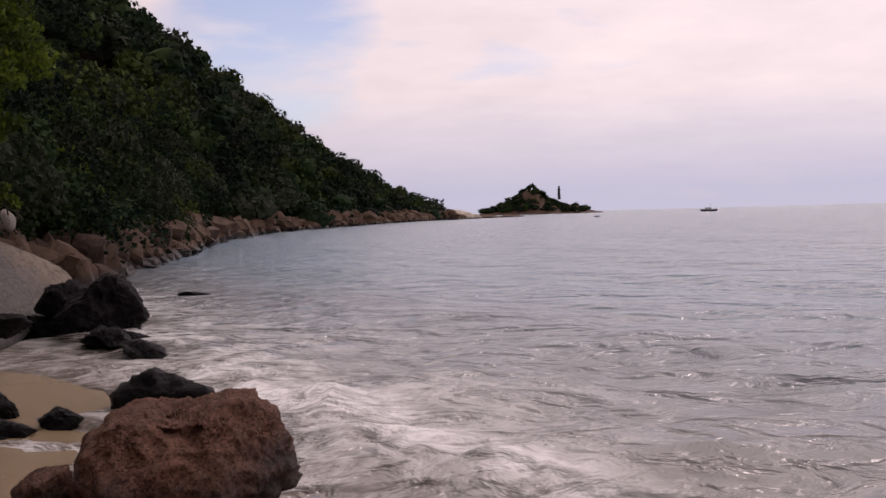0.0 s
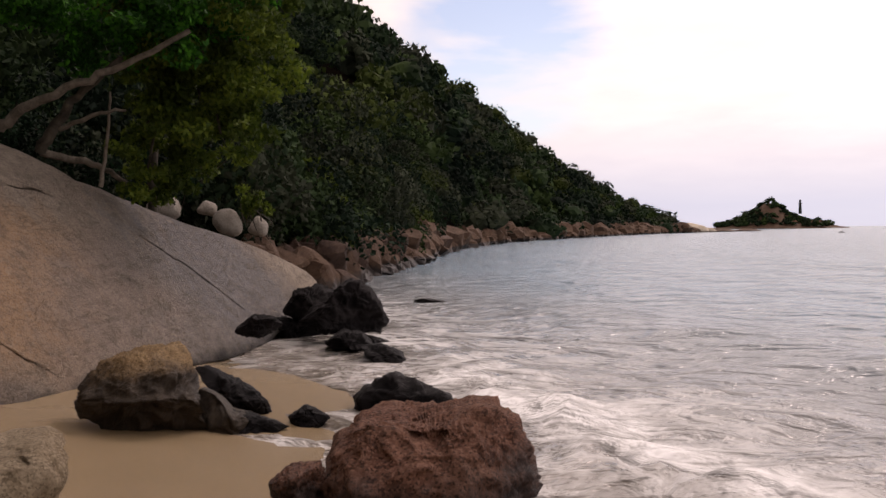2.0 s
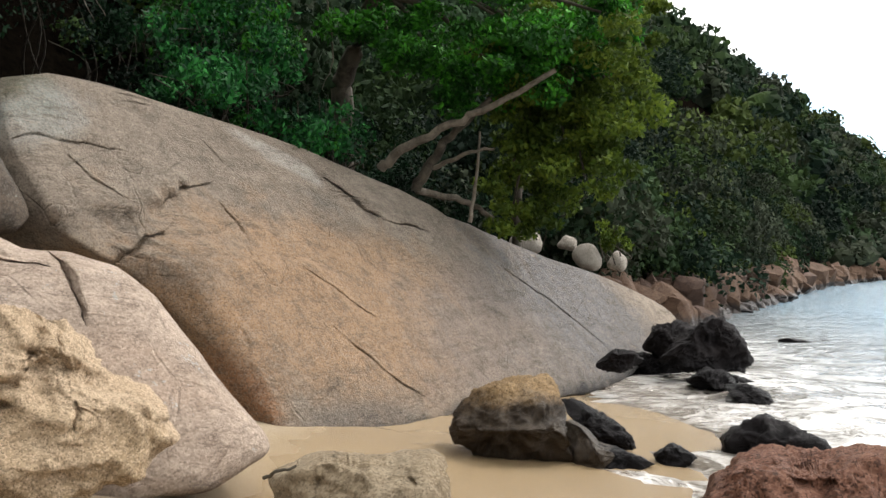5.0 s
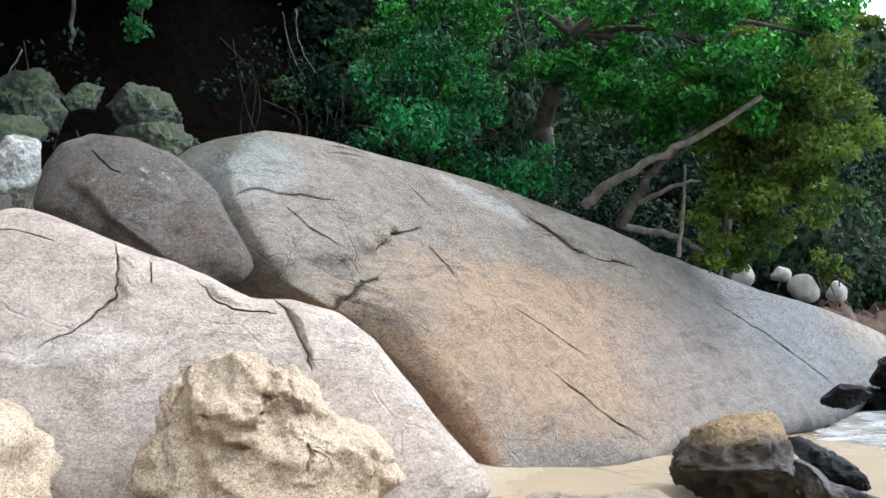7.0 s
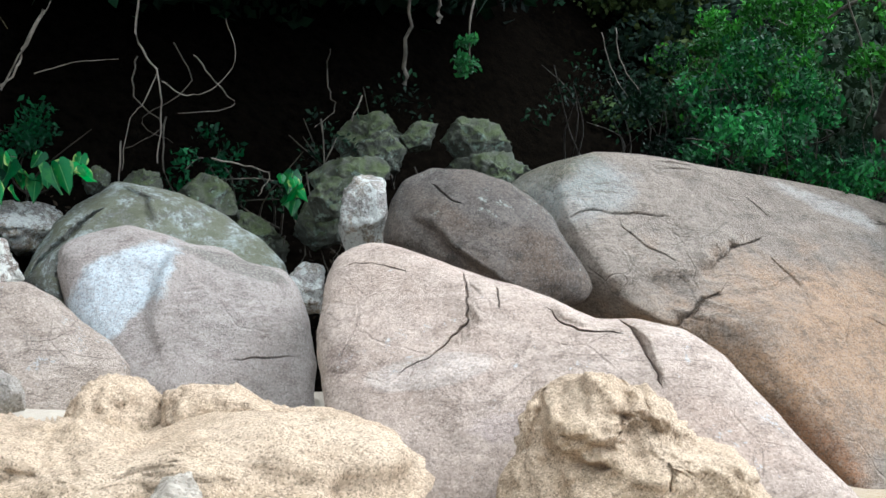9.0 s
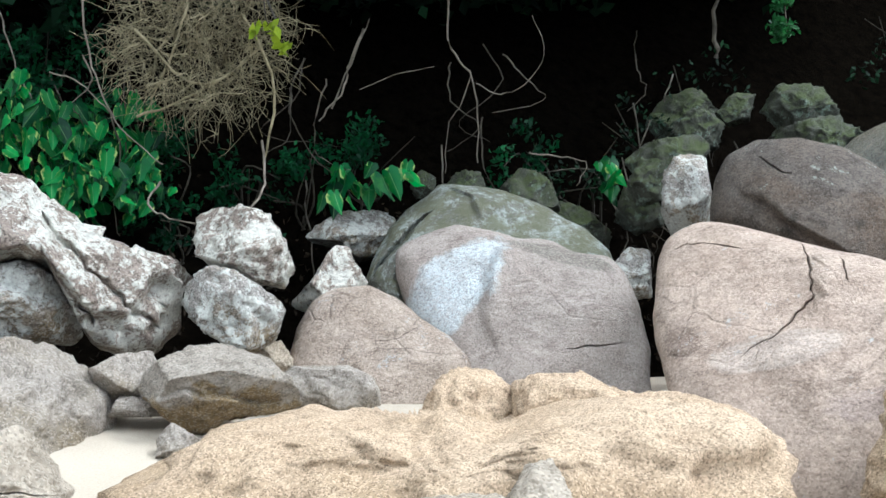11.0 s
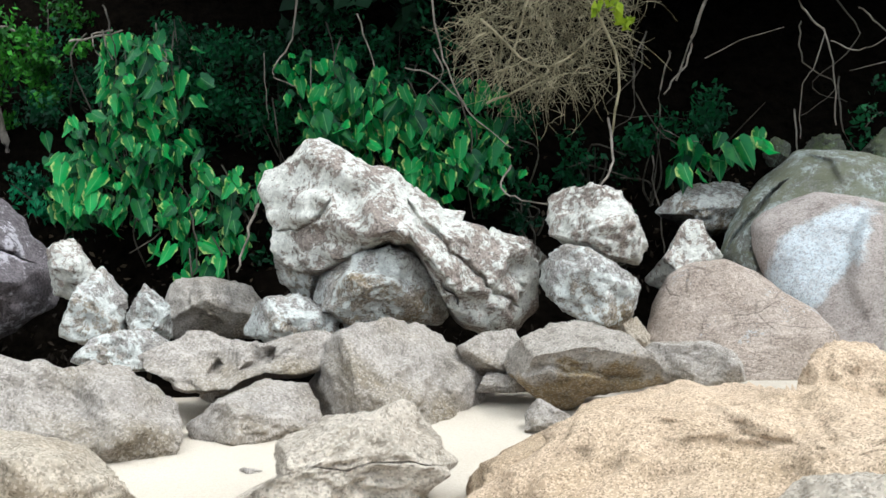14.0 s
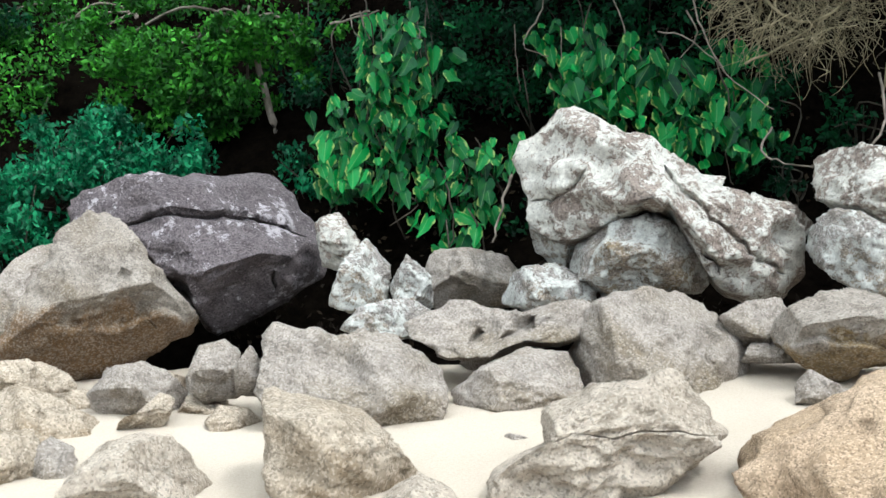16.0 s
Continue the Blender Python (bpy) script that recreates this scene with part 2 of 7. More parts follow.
ROCK = {
    "grey": rock_material("grey_rock", (0.153, 0.127, 0.102), (0.32, 0.276, 0.229), (0.533, 0.471, 0.408), stain=(0.22, 0.17, 0.1), speckle=0.5, fissures=0.12, relief=0.11),
    "tan": rock_material("tan_rock", (0.171, 0.128, 0.0815), (0.433, 0.352, 0.257), (0.63, 0.538, 0.42), stain=(0.25, 0.165, 0.08), speckle=0.55, relief=0.11),
    "tan2": rock_material("golden_granite", (0.24, 0.167, 0.104), (0.458, 0.328, 0.212), (0.589, 0.448, 0.311), stain=(0.42, 0.3, 0.18), speckle=0.75, fissures=0.05, relief=0.07, grain_size=120.0),
    "pale": rock_material("pale_rock", (0.187, 0.143, 0.102), (0.453, 0.377, 0.287), (0.666, 0.572, 0.465), speckle=0.5, relief=0.11),
    "purple": rock_material("purple_rock", (0.03, 0.024, 0.025), (0.1, 0.082, 0.083), (0.2, 0.17, 0.172), lichen=(0.58, 0.53, 0.54), lichen_low=0.545, relief=0.12, speckle=0.7, fissures=0.3),
    "lichen": rock_material("lichen_rock", (0.06, 0.045, 0.037), (0.21, 0.165, 0.135), (0.33, 0.275, 0.23), lichen=(0.69, 0.67, 0.59), lichen_low=0.484, speckle=0.7, fissures=0.3),
    "lichen2": rock_material("spotted_rock", (0.0738, 0.0636, 0.0529), (0.215, 0.192, 0.165), (0.394, 0.36, 0.329), lichen=(0.66, 0.66, 0.6), lichen_low=0.5, stain=(0.24, 0.17, 0.08), speckle=0.7, fissures=0.25),
    "granite": rock_material("pink_granite", (0.118, 0.0858, 0.0647), (0.35, 0.27, 0.21), (0.541, 0.446, 0.367), lichen=(0.56, 0.54, 0.51), lichen_low=0.57, stain=(0.34, 0.27, 0.21), speckle=0.45, streak=0.3, fissures=0.2, relief=0.1, joints=0.4),
    "granite2": rock_material("white_patched_granite", (0.169, 0.132, 0.113), (0.327, 0.271, 0.233), (0.451, 0.391, 0.345), lichen=(0.6, 0.65, 0.66), lichen_low=0.66, mottle_depth=0.6, speckle=0.45, fissures=0.1, relief=0.09, joints=0.2,
        spots=[((-0.62, 0.5), (0.66, 0.4), -0.74, 0.95, (0.6, 0.65, 0.66)), ((0.58, 0.67), (0.58, 0.10), 0.41, 0.60, (0.15, 0.15, 0.12))]),
    "block": rock_material("cracked_pink_granite", (0.138, 0.0986, 0.0746), (0.39, 0.293, 0.227), (0.54, 0.431, 0.349), lichen=(0.56, 0.52, 0.48), lichen_low=0.58, mottle_depth=0.5, speckle=0.4, streak=0.35, fissures=0.1, relief=0.075, joints=0.3,
        spots=[((-0.96, 0.09), (0.50, 0.11), -0.08, 0.50, (0.6, 0.52, 0.45)), ((-1.54, 0.20), (0.16, 0.14), 0.07, 0.70, (0.2, 0.145, 0.115)), ((-0.43, -0.27), (0.29, 0.10), -0.05, 0.50, (0.33, 0.26, 0.24)), ((0.95, -0.41), (0.52, 0.16), 0.51, 0.60, (0.46, 0.34, 0.26))]),
    "lichen_dome": rock_material("lichened_granite", (0.07, 0.07, 0.055), (0.17, 0.168, 0.14), (0.3, 0.3, 0.26), lichen=(0.5, 0.54, 0.5), lichen_low=0.505, moss=(0.15, 0.15, 0.09), relief=0.12, mottle_depth=0.7, speckle=0.4, fissures=0.15),
    "overhang": rock_material("brown_bellied_rock", (0.108, 0.0882, 0.0689), (0.237, 0.203, 0.167), (0.398, 0.352, 0.298), stain=(0.17, 0.13, 0.08), speckle=0.5, fissures=0.12, zones=[((0, 0, -1), 0.15, 0.3, 0.85, (0.16, 0.088, 0.032))]),
    "belly": rock_material("tan_bellied_rock", (0.0943, 0.0759, 0.0563), (0.242, 0.205, 0.166), (0.424, 0.374, 0.316), speckle=0.5, fissures=0.12, zones=[((0.1, 0, -1), 0.0, 0.1, 0.85, (0.24, 0.16, 0.06))]),
    # the blue-grey spot paints in sky reflected by the slab's wet end
    "slab": rock_material("slab_granite", (0.09, 0.07, 0.053), (0.22, 0.174, 0.135), (0.33, 0.268, 0.21), mottle_depth=0.6, speckle=0.5, streak=0.42, fissures=0.12, relief=0.13, tide=0.0, joints=0.35, soft=0.24,
        # the tan spot at the left edge lightens a face that lies in shade
        spots=[((-7.59, -0.66), (0.95, 0.75), 1.20, 0.80, (0.4, 0.25, 0.15)), ((-4.30, -0.36), (3.97, 1.19), 0.11, 0.85, (0.42, 0.255, 0.14)), ((-7.31, -1.02), (0.41, 0.21), 1.28, 0.75, (0.36, 0.175, 0.085)), ((2.31, -0.52), (2.62, 1.97), 0.21, 0.80, (0.165, 0.172, 0.19)), ((-1.00, -1.10), (3.53, 1.41), -0.05, 0.60, (0.2, 0.195, 0.2)), ((-4.13, 1.41), (0.69, 0.19), 0.39, 0.70, (0.5, 0.46, 0.41)), ((-3.94, 0.75), (0.73, 0.29), 0.23, 0.50, (0.16, 0.155, 0.14)), ((-7.82, 1.84), (0.71, 0.43), -0.40, 0.75, (0.085, 0.095, 0.05)), ((-5.96, -1.46), (1.23, 0.25), 0.04, 0.70, (0.14, 0.12, 0.105)), ((-7.68, 1.54), (0.77, 0.27), -0.42, 0.50, (0.42, 0.44, 0.42))]),
    # mossy stone, its colours lowered further to carry the shade under the trees
    "moss": rock_material("shaded_mossy_rock", (0.012, 0.012, 0.009), (0.042, 0.044, 0.032), (0.085, 0.087, 0.067), lichen=(0.2, 0.25, 0.2), lichen_low=0.54, moss=(0.06, 0.078, 0.025)),
    "moss2": rock_material("dark_granite", (0.042, 0.036, 0.03), (0.105, 0.087, 0.072), (0.19, 0.16, 0.135), lichen=(0.36, 0.37, 0.32), lichen_low=0.57, stain=(0.15, 0.105, 0.072), mottle_depth=0.8, speckle=0.5, fissures=0.2, relief=0.13),
    "wet": rock_material("black_wet_rock", (0.004, 0.004, 0.005), (0.01, 0.009, 0.01), (0.026, 0.022, 0.022), speckle=0.2, gloss=0.7, shine=0.06),
    "wet2": rock_material("dark_wet_rock", (0.008, 0.007, 0.009), (0.026, 0.021, 0.024), (0.07, 0.058, 0.06), speckle=0.3, gloss=0.6, shine=0.1),
    "brown": rock_material("brown_rock", (0.05, 0.028, 0.013), (0.2, 0.122, 0.056), (0.34, 0.23, 0.12), speckle=0.6, tide=0.5),
    "sandrock": rock_material("buried_tan_rock", (0.1, 0.068, 0.035), (0.27, 0.2, 0.125), (0.42, 0.34, 0.24), stain=(0.16, 0.1, 0.04), speckle=0.5, tide=0.0),
    "red": rock_material("red_rock", (0.03, 0.01, 0.006), (0.14, 0.052, 0.031), (0.26, 0.13, 0.085), speckle=0.8, relief=0.1),
    "white": rock_material("white_stone", (0.12, 0.1, 0.08), (0.27, 0.235, 0.2), (0.4, 0.36, 0.31), speckle=0.3),
    "shore2": rock_material("dark_shore_rock", (0.012, 0.008, 0.007), (0.05, 0.028, 0.02), (0.12, 0.075, 0.055), speckle=0.4),
    "shore": rock_material("shore_rock", (0.018, 0.01, 0.007), (0.07, 0.038, 0.024), (0.15, 0.092, 0.06), speckle=0.4),
}


def sand_material():
    m, t, b = base_material("beach_sand", 0.9, 0.2)
    place = node(t, "ShaderNodeNewGeometry").outputs["Position"]
    z = node(t, "ShaderNodeSeparateXYZ")
    t.links.new(place, z.inputs[0])
    dry = blend(t, noise_of(t, place, 0.9, 5), (0.45, 0.385, 0.3), (0.54, 0.475, 0.385))
    dry = blend(t, times(t, span(t, noise_of(t, place, 60, 3, 0.7), 0.4, 0.75), 0.45), dry, (0.33, 0.27, 0.2))
    wetcol = blend(t, noise_of(t, place, 0.5, 4), (0.27, 0.19, 0.105), (0.36, 0.26, 0.15))
    level = times(t, z.outputs["Z"], times(t, noise_of(t, place, 0.35, 4), 0.5), "SUBTRACT")
    wet = span(t, level, 0.12, 0.42, 1.0, 0.0)
    col = blend(t, wet, dry, wetcol)
    t.links.new(col, b.inputs["Base Color"])
    t.links.new(span(t, wet, 0, 1, 0.95, 0.24), b.inputs["Roughness"])
    height = times(t, noise_of(t, place, 90, 4, 0.7), times(t, noise_of(t, place, 3.5, 5, 0.6), 1.0), "ADD")
    height.node.use_clamp = False
    bumped(t, b, height, 0.6, 0.06)
    return m


def leaf_material(name, dark, light, shine=0.6, patch=0.9, thinness=0.4, crowns=()):
    m, t, b = base_material(name, shine, 0.16)
    isl = node(t, "ShaderNodeNewGeometry").outputs["Random Per Island"]
    col = blend(t, isl, dark, light)
    c = node(t, "ShaderNodeTexCoord").outputs["Object"]
    for scale, tint in crowns:
        # whole crowns differ in kind: grey-green, olive, brownish
        which = node(t, "ShaderNodeTexVoronoi", Scale=scale)
        t.links.new(c, which.inputs["Vector"])
        tone = node(t, "ShaderNodeSeparateColor")
        t.links.new(which.outputs["Color"], tone.inputs[0])
        col = blend(t, span(t, tone.outputs[0], 0.35, 0.95, 0.0, 0.85), col, tint)
    # noise darkens patches of leaves, painting in the shaded gaps between clumps
    col = blend(t, times(t, span(t, noise_of(t, c, patch, 5), 0.42, 0.58), 0.85), col, tuple(0.5 * v for v in dark))
    t.links.new(col, b.inputs["Base Color"])
    b.inputs["Subsurface Weight"].default_value = 0.0
    thin = node(t, "ShaderNodeBsdfTranslucent")
    t.links.new(col, thin.inputs["Color"])
    mix = node(t, "ShaderNodeMixShader")
    mix.inputs[0].default_value = thinness
    o = t.nodes["Material Output"]
    t.links.new(b.outputs[0], mix.inputs[1])
    t.links.new(thin.outputs[0], mix.inputs[2])
    t.links.new(mix.outputs[0], o.inputs["Surface"])
    return m


def bark_material(name, dark, light, scale=5.0):
    m, t, b = base_material(name, 0.9, 0.2)
    c = node(t, "ShaderNodeTexCoord").outputs["Object"]
    n = noise_of(t, c, scale, 8, 0.7, 0.5)
    t.links.new(blend(t, span(t, n, 0.35, 0.68), dark, light), b.inputs["Base Color"])
    bumped(t, b, noise_of(t, c, scale * 5, 6, 0.7), 0.6, 0.02)
    return m


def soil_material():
    m, t, b = base_material("shaded_forest_soil", 1.0, 0.0)
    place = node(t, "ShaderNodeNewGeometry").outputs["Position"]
    # near-black: the deep shade of the bank is put into the soil colour
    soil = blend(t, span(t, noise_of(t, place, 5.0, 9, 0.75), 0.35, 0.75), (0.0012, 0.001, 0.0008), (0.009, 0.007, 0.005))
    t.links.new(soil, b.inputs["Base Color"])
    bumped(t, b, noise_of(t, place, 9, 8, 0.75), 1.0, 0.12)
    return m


SAND, SHADED_SOIL = sand_material(), soil_material()
LEAF_FAR = leaf_material("forest_leaf", (0.015, 0.032, 0.015), (0.032, 0.06, 0.025), 0.95, 0.14, 0.1, [(0.17, (0.045, 0.075, 0.018))])
LEAF_GREY = leaf_material("grey_green_leaf", (0.036, 0.046, 0.028), (0.062, 0.075, 0.044), 0.95, 0.14, 0.1)
LEAF_OLIVE = leaf_material("olive_forest_leaf", (0.036, 0.054, 0.012), (0.066, 0.09, 0.021), 0.95, 0.14, 0.1)
LEAF_BLACK = leaf_material("deep_forest_leaf", (0.007, 0.017, 0.01), (0.016, 0.032, 0.017), 0.95, 0.14, 0.1)
LEAF_TREE = leaf_material("tree_leaf", (0.008, 0.06, 0.006), (0.075, 0.33, 0.022), patch=1.7, thinness=0.22)
LEAF_MID = leaf_material("fern_leaf", (0.003, 0.03, 0.01), (0.035, 0.22, 0.04), patch=2.0, thinness=0.2)
# leaf green lowered almost to black: the gloom under the trees is in the colour
LEAF_GLOOM = leaf_material("gloom_leaf", (0.002, 0.009, 0.004), (0.01, 0.04, 0.014), 0.8, thinness=0.1)
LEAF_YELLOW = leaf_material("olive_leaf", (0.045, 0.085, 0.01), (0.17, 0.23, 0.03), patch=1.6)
# darker copy of the leaf green for foliage that stands in shade
LEAF_SHADED = leaf_material("shade_leaf", (0.002, 0.025, 0.01), (0.012, 0.11, 0.032))
LEAF_TEAL = leaf_material("teal_leaf", (0.004, 0.07, 0.03), (0.035, 0.33, 0.13), 0.45, 2.2)
LEAF_LIME = leaf_material("lime_leaf", (0.2, 0.3, 0.01), (0.4, 0.5, 0.03))
LITTER = leaf_material("leaf_litter", (0.012, 0.008, 0.005), (0.075, 0.055, 0.035), 0.9)
LEAF_BROAD = leaf_material("broad_leaf", (0.02, 0.11, 0.03), (0.07, 0.27, 0.06), 0.35)
BARK = bark_material("grey_bark", (0.06, 0.05, 0.038), (0.22, 0.188, 0.152))
BARK_DARK = bark_material("dark_bark", (0.02, 0.017, 0.013), (0.1, 0.085, 0.065))
TWIG = bark_material("dry_twig", (0.09, 0.075, 0.04), (0.34, 0.29, 0.18), 5.0)


def water_material():
    """Grey-blue sea over a sandy bottom: clear and brown in the shallows, with lacy foam near the shore."""
    m, t, b = base_material("sea_water", 0.12, 0.5)
    place = node(t, "ShaderNodeNewGeometry").outputs["Position"]
    s = node(t, "ShaderNodeVectorMath", operation="DOT_PRODUCT")
    s.inputs[1].default_value = (INLAND[0], INLAND[1], 0)
    t.links.new(place, s.inputs[0])
    off = s.outputs["Value"]
    far = span(t, off, -16.0, -2.0)
    deep = blend(t, noise_of(t, place, 0.02, 4), (0.09, 0.17, 0.235), (0.14, 0.225, 0.285))
    col = blend(t, times(t, far, 0.85), deep, (0.24, 0.18, 0.125))
    wide = node(t, "ShaderNodeMapping")
    wide.inputs["Rotation"].default_value = (0, 0, radians(-30))
    wide.inputs["Scale"].default_value = (0.85, 1.0, 1.0)
    t.links.new(place, wide.inputs["Vector"])
    w = wide.outputs[0]
    warp = node(t, "ShaderNodeTexNoise", Scale=0.8, Detail=4.0)
    t.links.new(w, warp.inputs["Vector"])
    push = node(t, "ShaderNodeVectorMath", operation="MULTIPLY_ADD")
    push.inputs[1].default_value = (1.3, 1.3, 0)
    t.links.new(warp.outputs["Color"], push.inputs[0])
    t.links.new(w, push.inputs[2])
    cell = node(t, "ShaderNodeTexVoronoi", Scale=1.5, feature="DISTANCE_TO_EDGE")
    t.links.new(push.outputs[0], cell.inputs["Vector"])
    small = node(t, "ShaderNodeTexVoronoi", Scale=3.6, feature="DISTANCE_TO_EDGE")
    t.links.new(push.outputs[0], small.inputs["Vector"])
    lace = times(t, span(t, cell.outputs["Distance"], 0.01, 0.1, 1.0, 0.0), times(t, span(t, small.outputs["Distance"], 0.01, 0.12, 1.0, 0.0), 0.7), "ADD")
    broken = span(t, noise_of(t, w, 1.7, 9, 0.72), 0.45, 0.58)
    band = span(t, noise_of(t, w, 0.3, 5, 0.55, 0.7), 0.4, 0.54)
    beat = node(t, "ShaderNodeVectorMath", operation="DOT_PRODUCT")
    beat.inputs[1].default_value = (1, -0.35, 0)
    t.links.new(place, beat.inputs[0])
    near = times(t, span(t, off, -9.0, -3.2), span(t, beat.outputs["Value"], -4.0, -1.4, 1.0, 0.2))
    near = times(t, near, span(t, off, -4.6, -2.6, 1.0, 0.3))
    solid = times(t, span(t, noise_of(t, w, 0.75, 11, 0.72, 0.7), 0.47, 0.6), band)
    foam = times(t, times(t, times(t, lace, broken), solid, "ADD"), times(t, near, times(t, band, 0.3, "ADD")))
    rim = times(t, span(t, off, -2.6, -1.35), span(t, noise_of(t, w, 1.3, 8, 0.7), 0.44, 0.56))
    foam = times(t, foam, times(t, rim, 0.6), "ADD")
    line = node(t, "ShaderNodeMath", operation="MULTIPLY_ADD")
    line.inputs[1].default_value = 1.1
    t.links.new(noise_of(t, w, 0.4, 4), line.inputs[0])
    t.links.new(off, line.inputs[2])
    gap = node(t, "ShaderNodeMath", operation="ADD")
    gap.inputs[1].default_value = 3.75
    t.links.new(line.outputs[0], gap.inputs[0])
    away = node(t, "ShaderNodeMath", operation="ABSOLUTE")
    t.links.new(gap.outputs[0], away.inputs[0])
    crest = times(t, times(t, span(t, away.outputs[0], 0.15, 0.75, 1.0, 0.0), span(t, noise_of(t, place, 2.4, 9, 0.72), 0.36, 0.54)), span(t, beat.outputs["Value"], -9.0, -5.0, 0.0, 0.75))
    foam = times(t, foam, crest, "ADD")
    col = blend(t, foam, col, (0.8, 0.79, 0.78))
    t.links.new(col, b.inputs["Base Color"])
    t.links.new(span(t, foam, 0, 1, 0.19, 0.8), b.inputs["Roughness"])
    chop = times(t, times(t, noise_of(t, w, 2.2, 4, 0.55, 0.5), 0.5), times(t, noise_of(t, w, 0.75, 3, 0.5, 0.6), 1.3), "ADD")
    chop.node.use_clamp = False
    bumped(t, b, chop, 1.0, 0.55)
    return m


# ---- mesh helpers ----
def mesh_of(name, verts, faces, material, smooth=True):
    """A mesh from numpy arrays: verts (n, 3), faces (m, 3 or 4)."""
    me = bpy.data.meshes.new(name)
    verts, faces = np.asarray(verts, np.float32), np.asarray(faces, np.int32)
    k = faces.shape[1]
    me.vertices.add(len(verts))
    me.vertices.foreach_set("co", verts.ravel())
    me.loops.add(faces.size)
    me.loops.foreach_set("vertex_index", faces.ravel())
    me.polygons.add(len(faces))
    me.polygons.foreach_set("loop_start", np.arange(0, faces.size, k, dtype=np.int32))
    me.polygons.foreach_set("use_smooth", np.full(len(faces), smooth))
    me.update(calc_edges=True)
    me.validate()
    me.materials.append(material)
    return me


def part_of(name, me, parent, label=""):
    ob = new(name, me)
    ob.parent = parent
    if label:
        ob["label"] = label
    return ob


def ground_at(x, y):
    """Height of beach, bank and hill: a steep beach, then the forest bank, and a headland running out to sea."""
    x, y = np.asarray(x, float), np.asarray(y, float)
    s = x * INLAND[0] + y * INLAND[1]
    z = 0.11 + np.where(s > 0, 0.19 * s, 0.09 * s)
    z = np.clip(z, -1.2, 2.2) + 0.15 * np.exp(-(((x + 4.9) / 1.7) ** 2) - ((y - 12.6) / 2.8) ** 2)
    r, az = np.hypot(x, y), np.degrees(np.arctan2(-x, y))
    foot = np.interp(az, SHORE_AZ, SHORE_R)
    crest = np.interp(az, CREST_AZ, CREST_R)
    rise = crest * np.tan(np.radians(np.interp(az, CREST_AZ, CREST_UP)))
    u = np.clip((r - foot) / np.maximum(crest - foot, 1), 0, 1.6)
    hill = rise * np.where(u < 1, np.sin(np.minimum(u, 1) * np.pi / 2) ** 1.15, 1 - 0.5 * (u - 1))
    hill = np.where((az < -1.5) | (az > 175), 0, hill)
    return np.where(r > foot, np.maximum(z, 0) * 0 + np.maximum(z, np.minimum(0.4, z + 0.4)) + hill, z)


INLAND = (-math.sin(radians(120)), math.cos(radians(120)))
SHORE_AZ, SHORE_R = (-2, 0, 5, 11, 14, 18, 24, 35, 50, 60, 75, 90, 105, 120, 140, 175), (420, 380, 230, 117, 57, 34, 22, 17.5, 15.5, 13.6, 12.6, 11.8, 11.6, 12.6, 14, 18)
CREST_AZ = (-2, 1.2, 3.6, 6.5, 10, 13, 15, 18, 22, 30, 45, 60, 90, 120, 175)
CREST_R = (430, 420, 400, 380, 360, 340, 330, 310, 280, 200, 120, 70, 50, 50, 60)
CREST_UP = (0.0, 0.15, 1.5, 3.0, 5.2, 6.9, 7.9, 9.1, 11.1, 14.6, 22, 30, 36, 36, 30)


def spaced(n, reach, near):
    u = np.linspace(-1, 1, n)
    return near * np.sinh(u * np.arcsinh(reach / near))


gx, gy = np.meshgrid(spaced(300, 3000, 8), spaced(300, 3000, 8))
gz = ground_at(gx, gy)
n = gx.shape[0]
idx = np.arange(n * n).reshape(n, n)
quads = np.stack([idx[:-1, :-1], idx[:-1, 1:], idx[1:, 1:], idx[1:, :-1]], -1).reshape(-1, 4)
rough = np.array([noise.noise((x * 0.45, y * 0.45, 3.0)) for x, y in zip(gx.ravel(), gy.ravel())]).reshape(n, n)
near_beach = np.hypot(gx, gy) < 16
gz = gz + np.where(near_beach, 0.05 * rough, 0.3 * rough)
beach = mesh_of("ground", np.stack([gx, gy, gz], -1).reshape(-1, 3), quads, SAND)
beach.materials.append(SHADED_SOIL)
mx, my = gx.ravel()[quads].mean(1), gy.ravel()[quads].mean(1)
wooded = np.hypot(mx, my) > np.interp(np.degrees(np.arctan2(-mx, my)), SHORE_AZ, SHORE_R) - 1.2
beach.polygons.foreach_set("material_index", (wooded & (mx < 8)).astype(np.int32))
tagged(new("ground", beach), "pale beach sand rising to forest earth, its shade put into the colour", "ground", kind="structure")

WATER = water_material()
wx, wy = np.meshgrid(spaced(430, 4500, 4), spaced(430, 4500, 4))
wr = np.hypot(wx, wy)
fade = np.exp(-((wr / 140) ** 2))
across = wx * INLAND[0] + wy * INLAND[1]
along = wx * INLAND[1] - wy * INLAND[0]
swell = 0.05 * np.sin(across * 1.15 + 0.5 * np.sin(along * 0.21) + 0.8) + 0.035 * np.sin(across * 0.6 - along * 0.24)
chop = np.array([noise.fractal((x * 0.55, y * 0.9, 0.3), 0.8, 2.1, 4) for x, y in zip(wx.ravel(), wy.ravel())]).reshape(wx.shape)
surf = np.exp(-((wr / 30) ** 2))
wz = fade * (swell + (0.06 + 0.07 * surf) * chop * np.exp(-((wr / 26) ** 2)))
lump = np.array([noise.fractal((x * 1.6, y * 1.6, 7.3), 0.8, 2.1, 3) for x, y in zip(wx.ravel(), wy.ravel())]).reshape(wx.shape)
bend = across + 4.3 + 0.3 * np.sin(along * 0.55) + 0.25 * np.sin(along * 1.3 + 1)
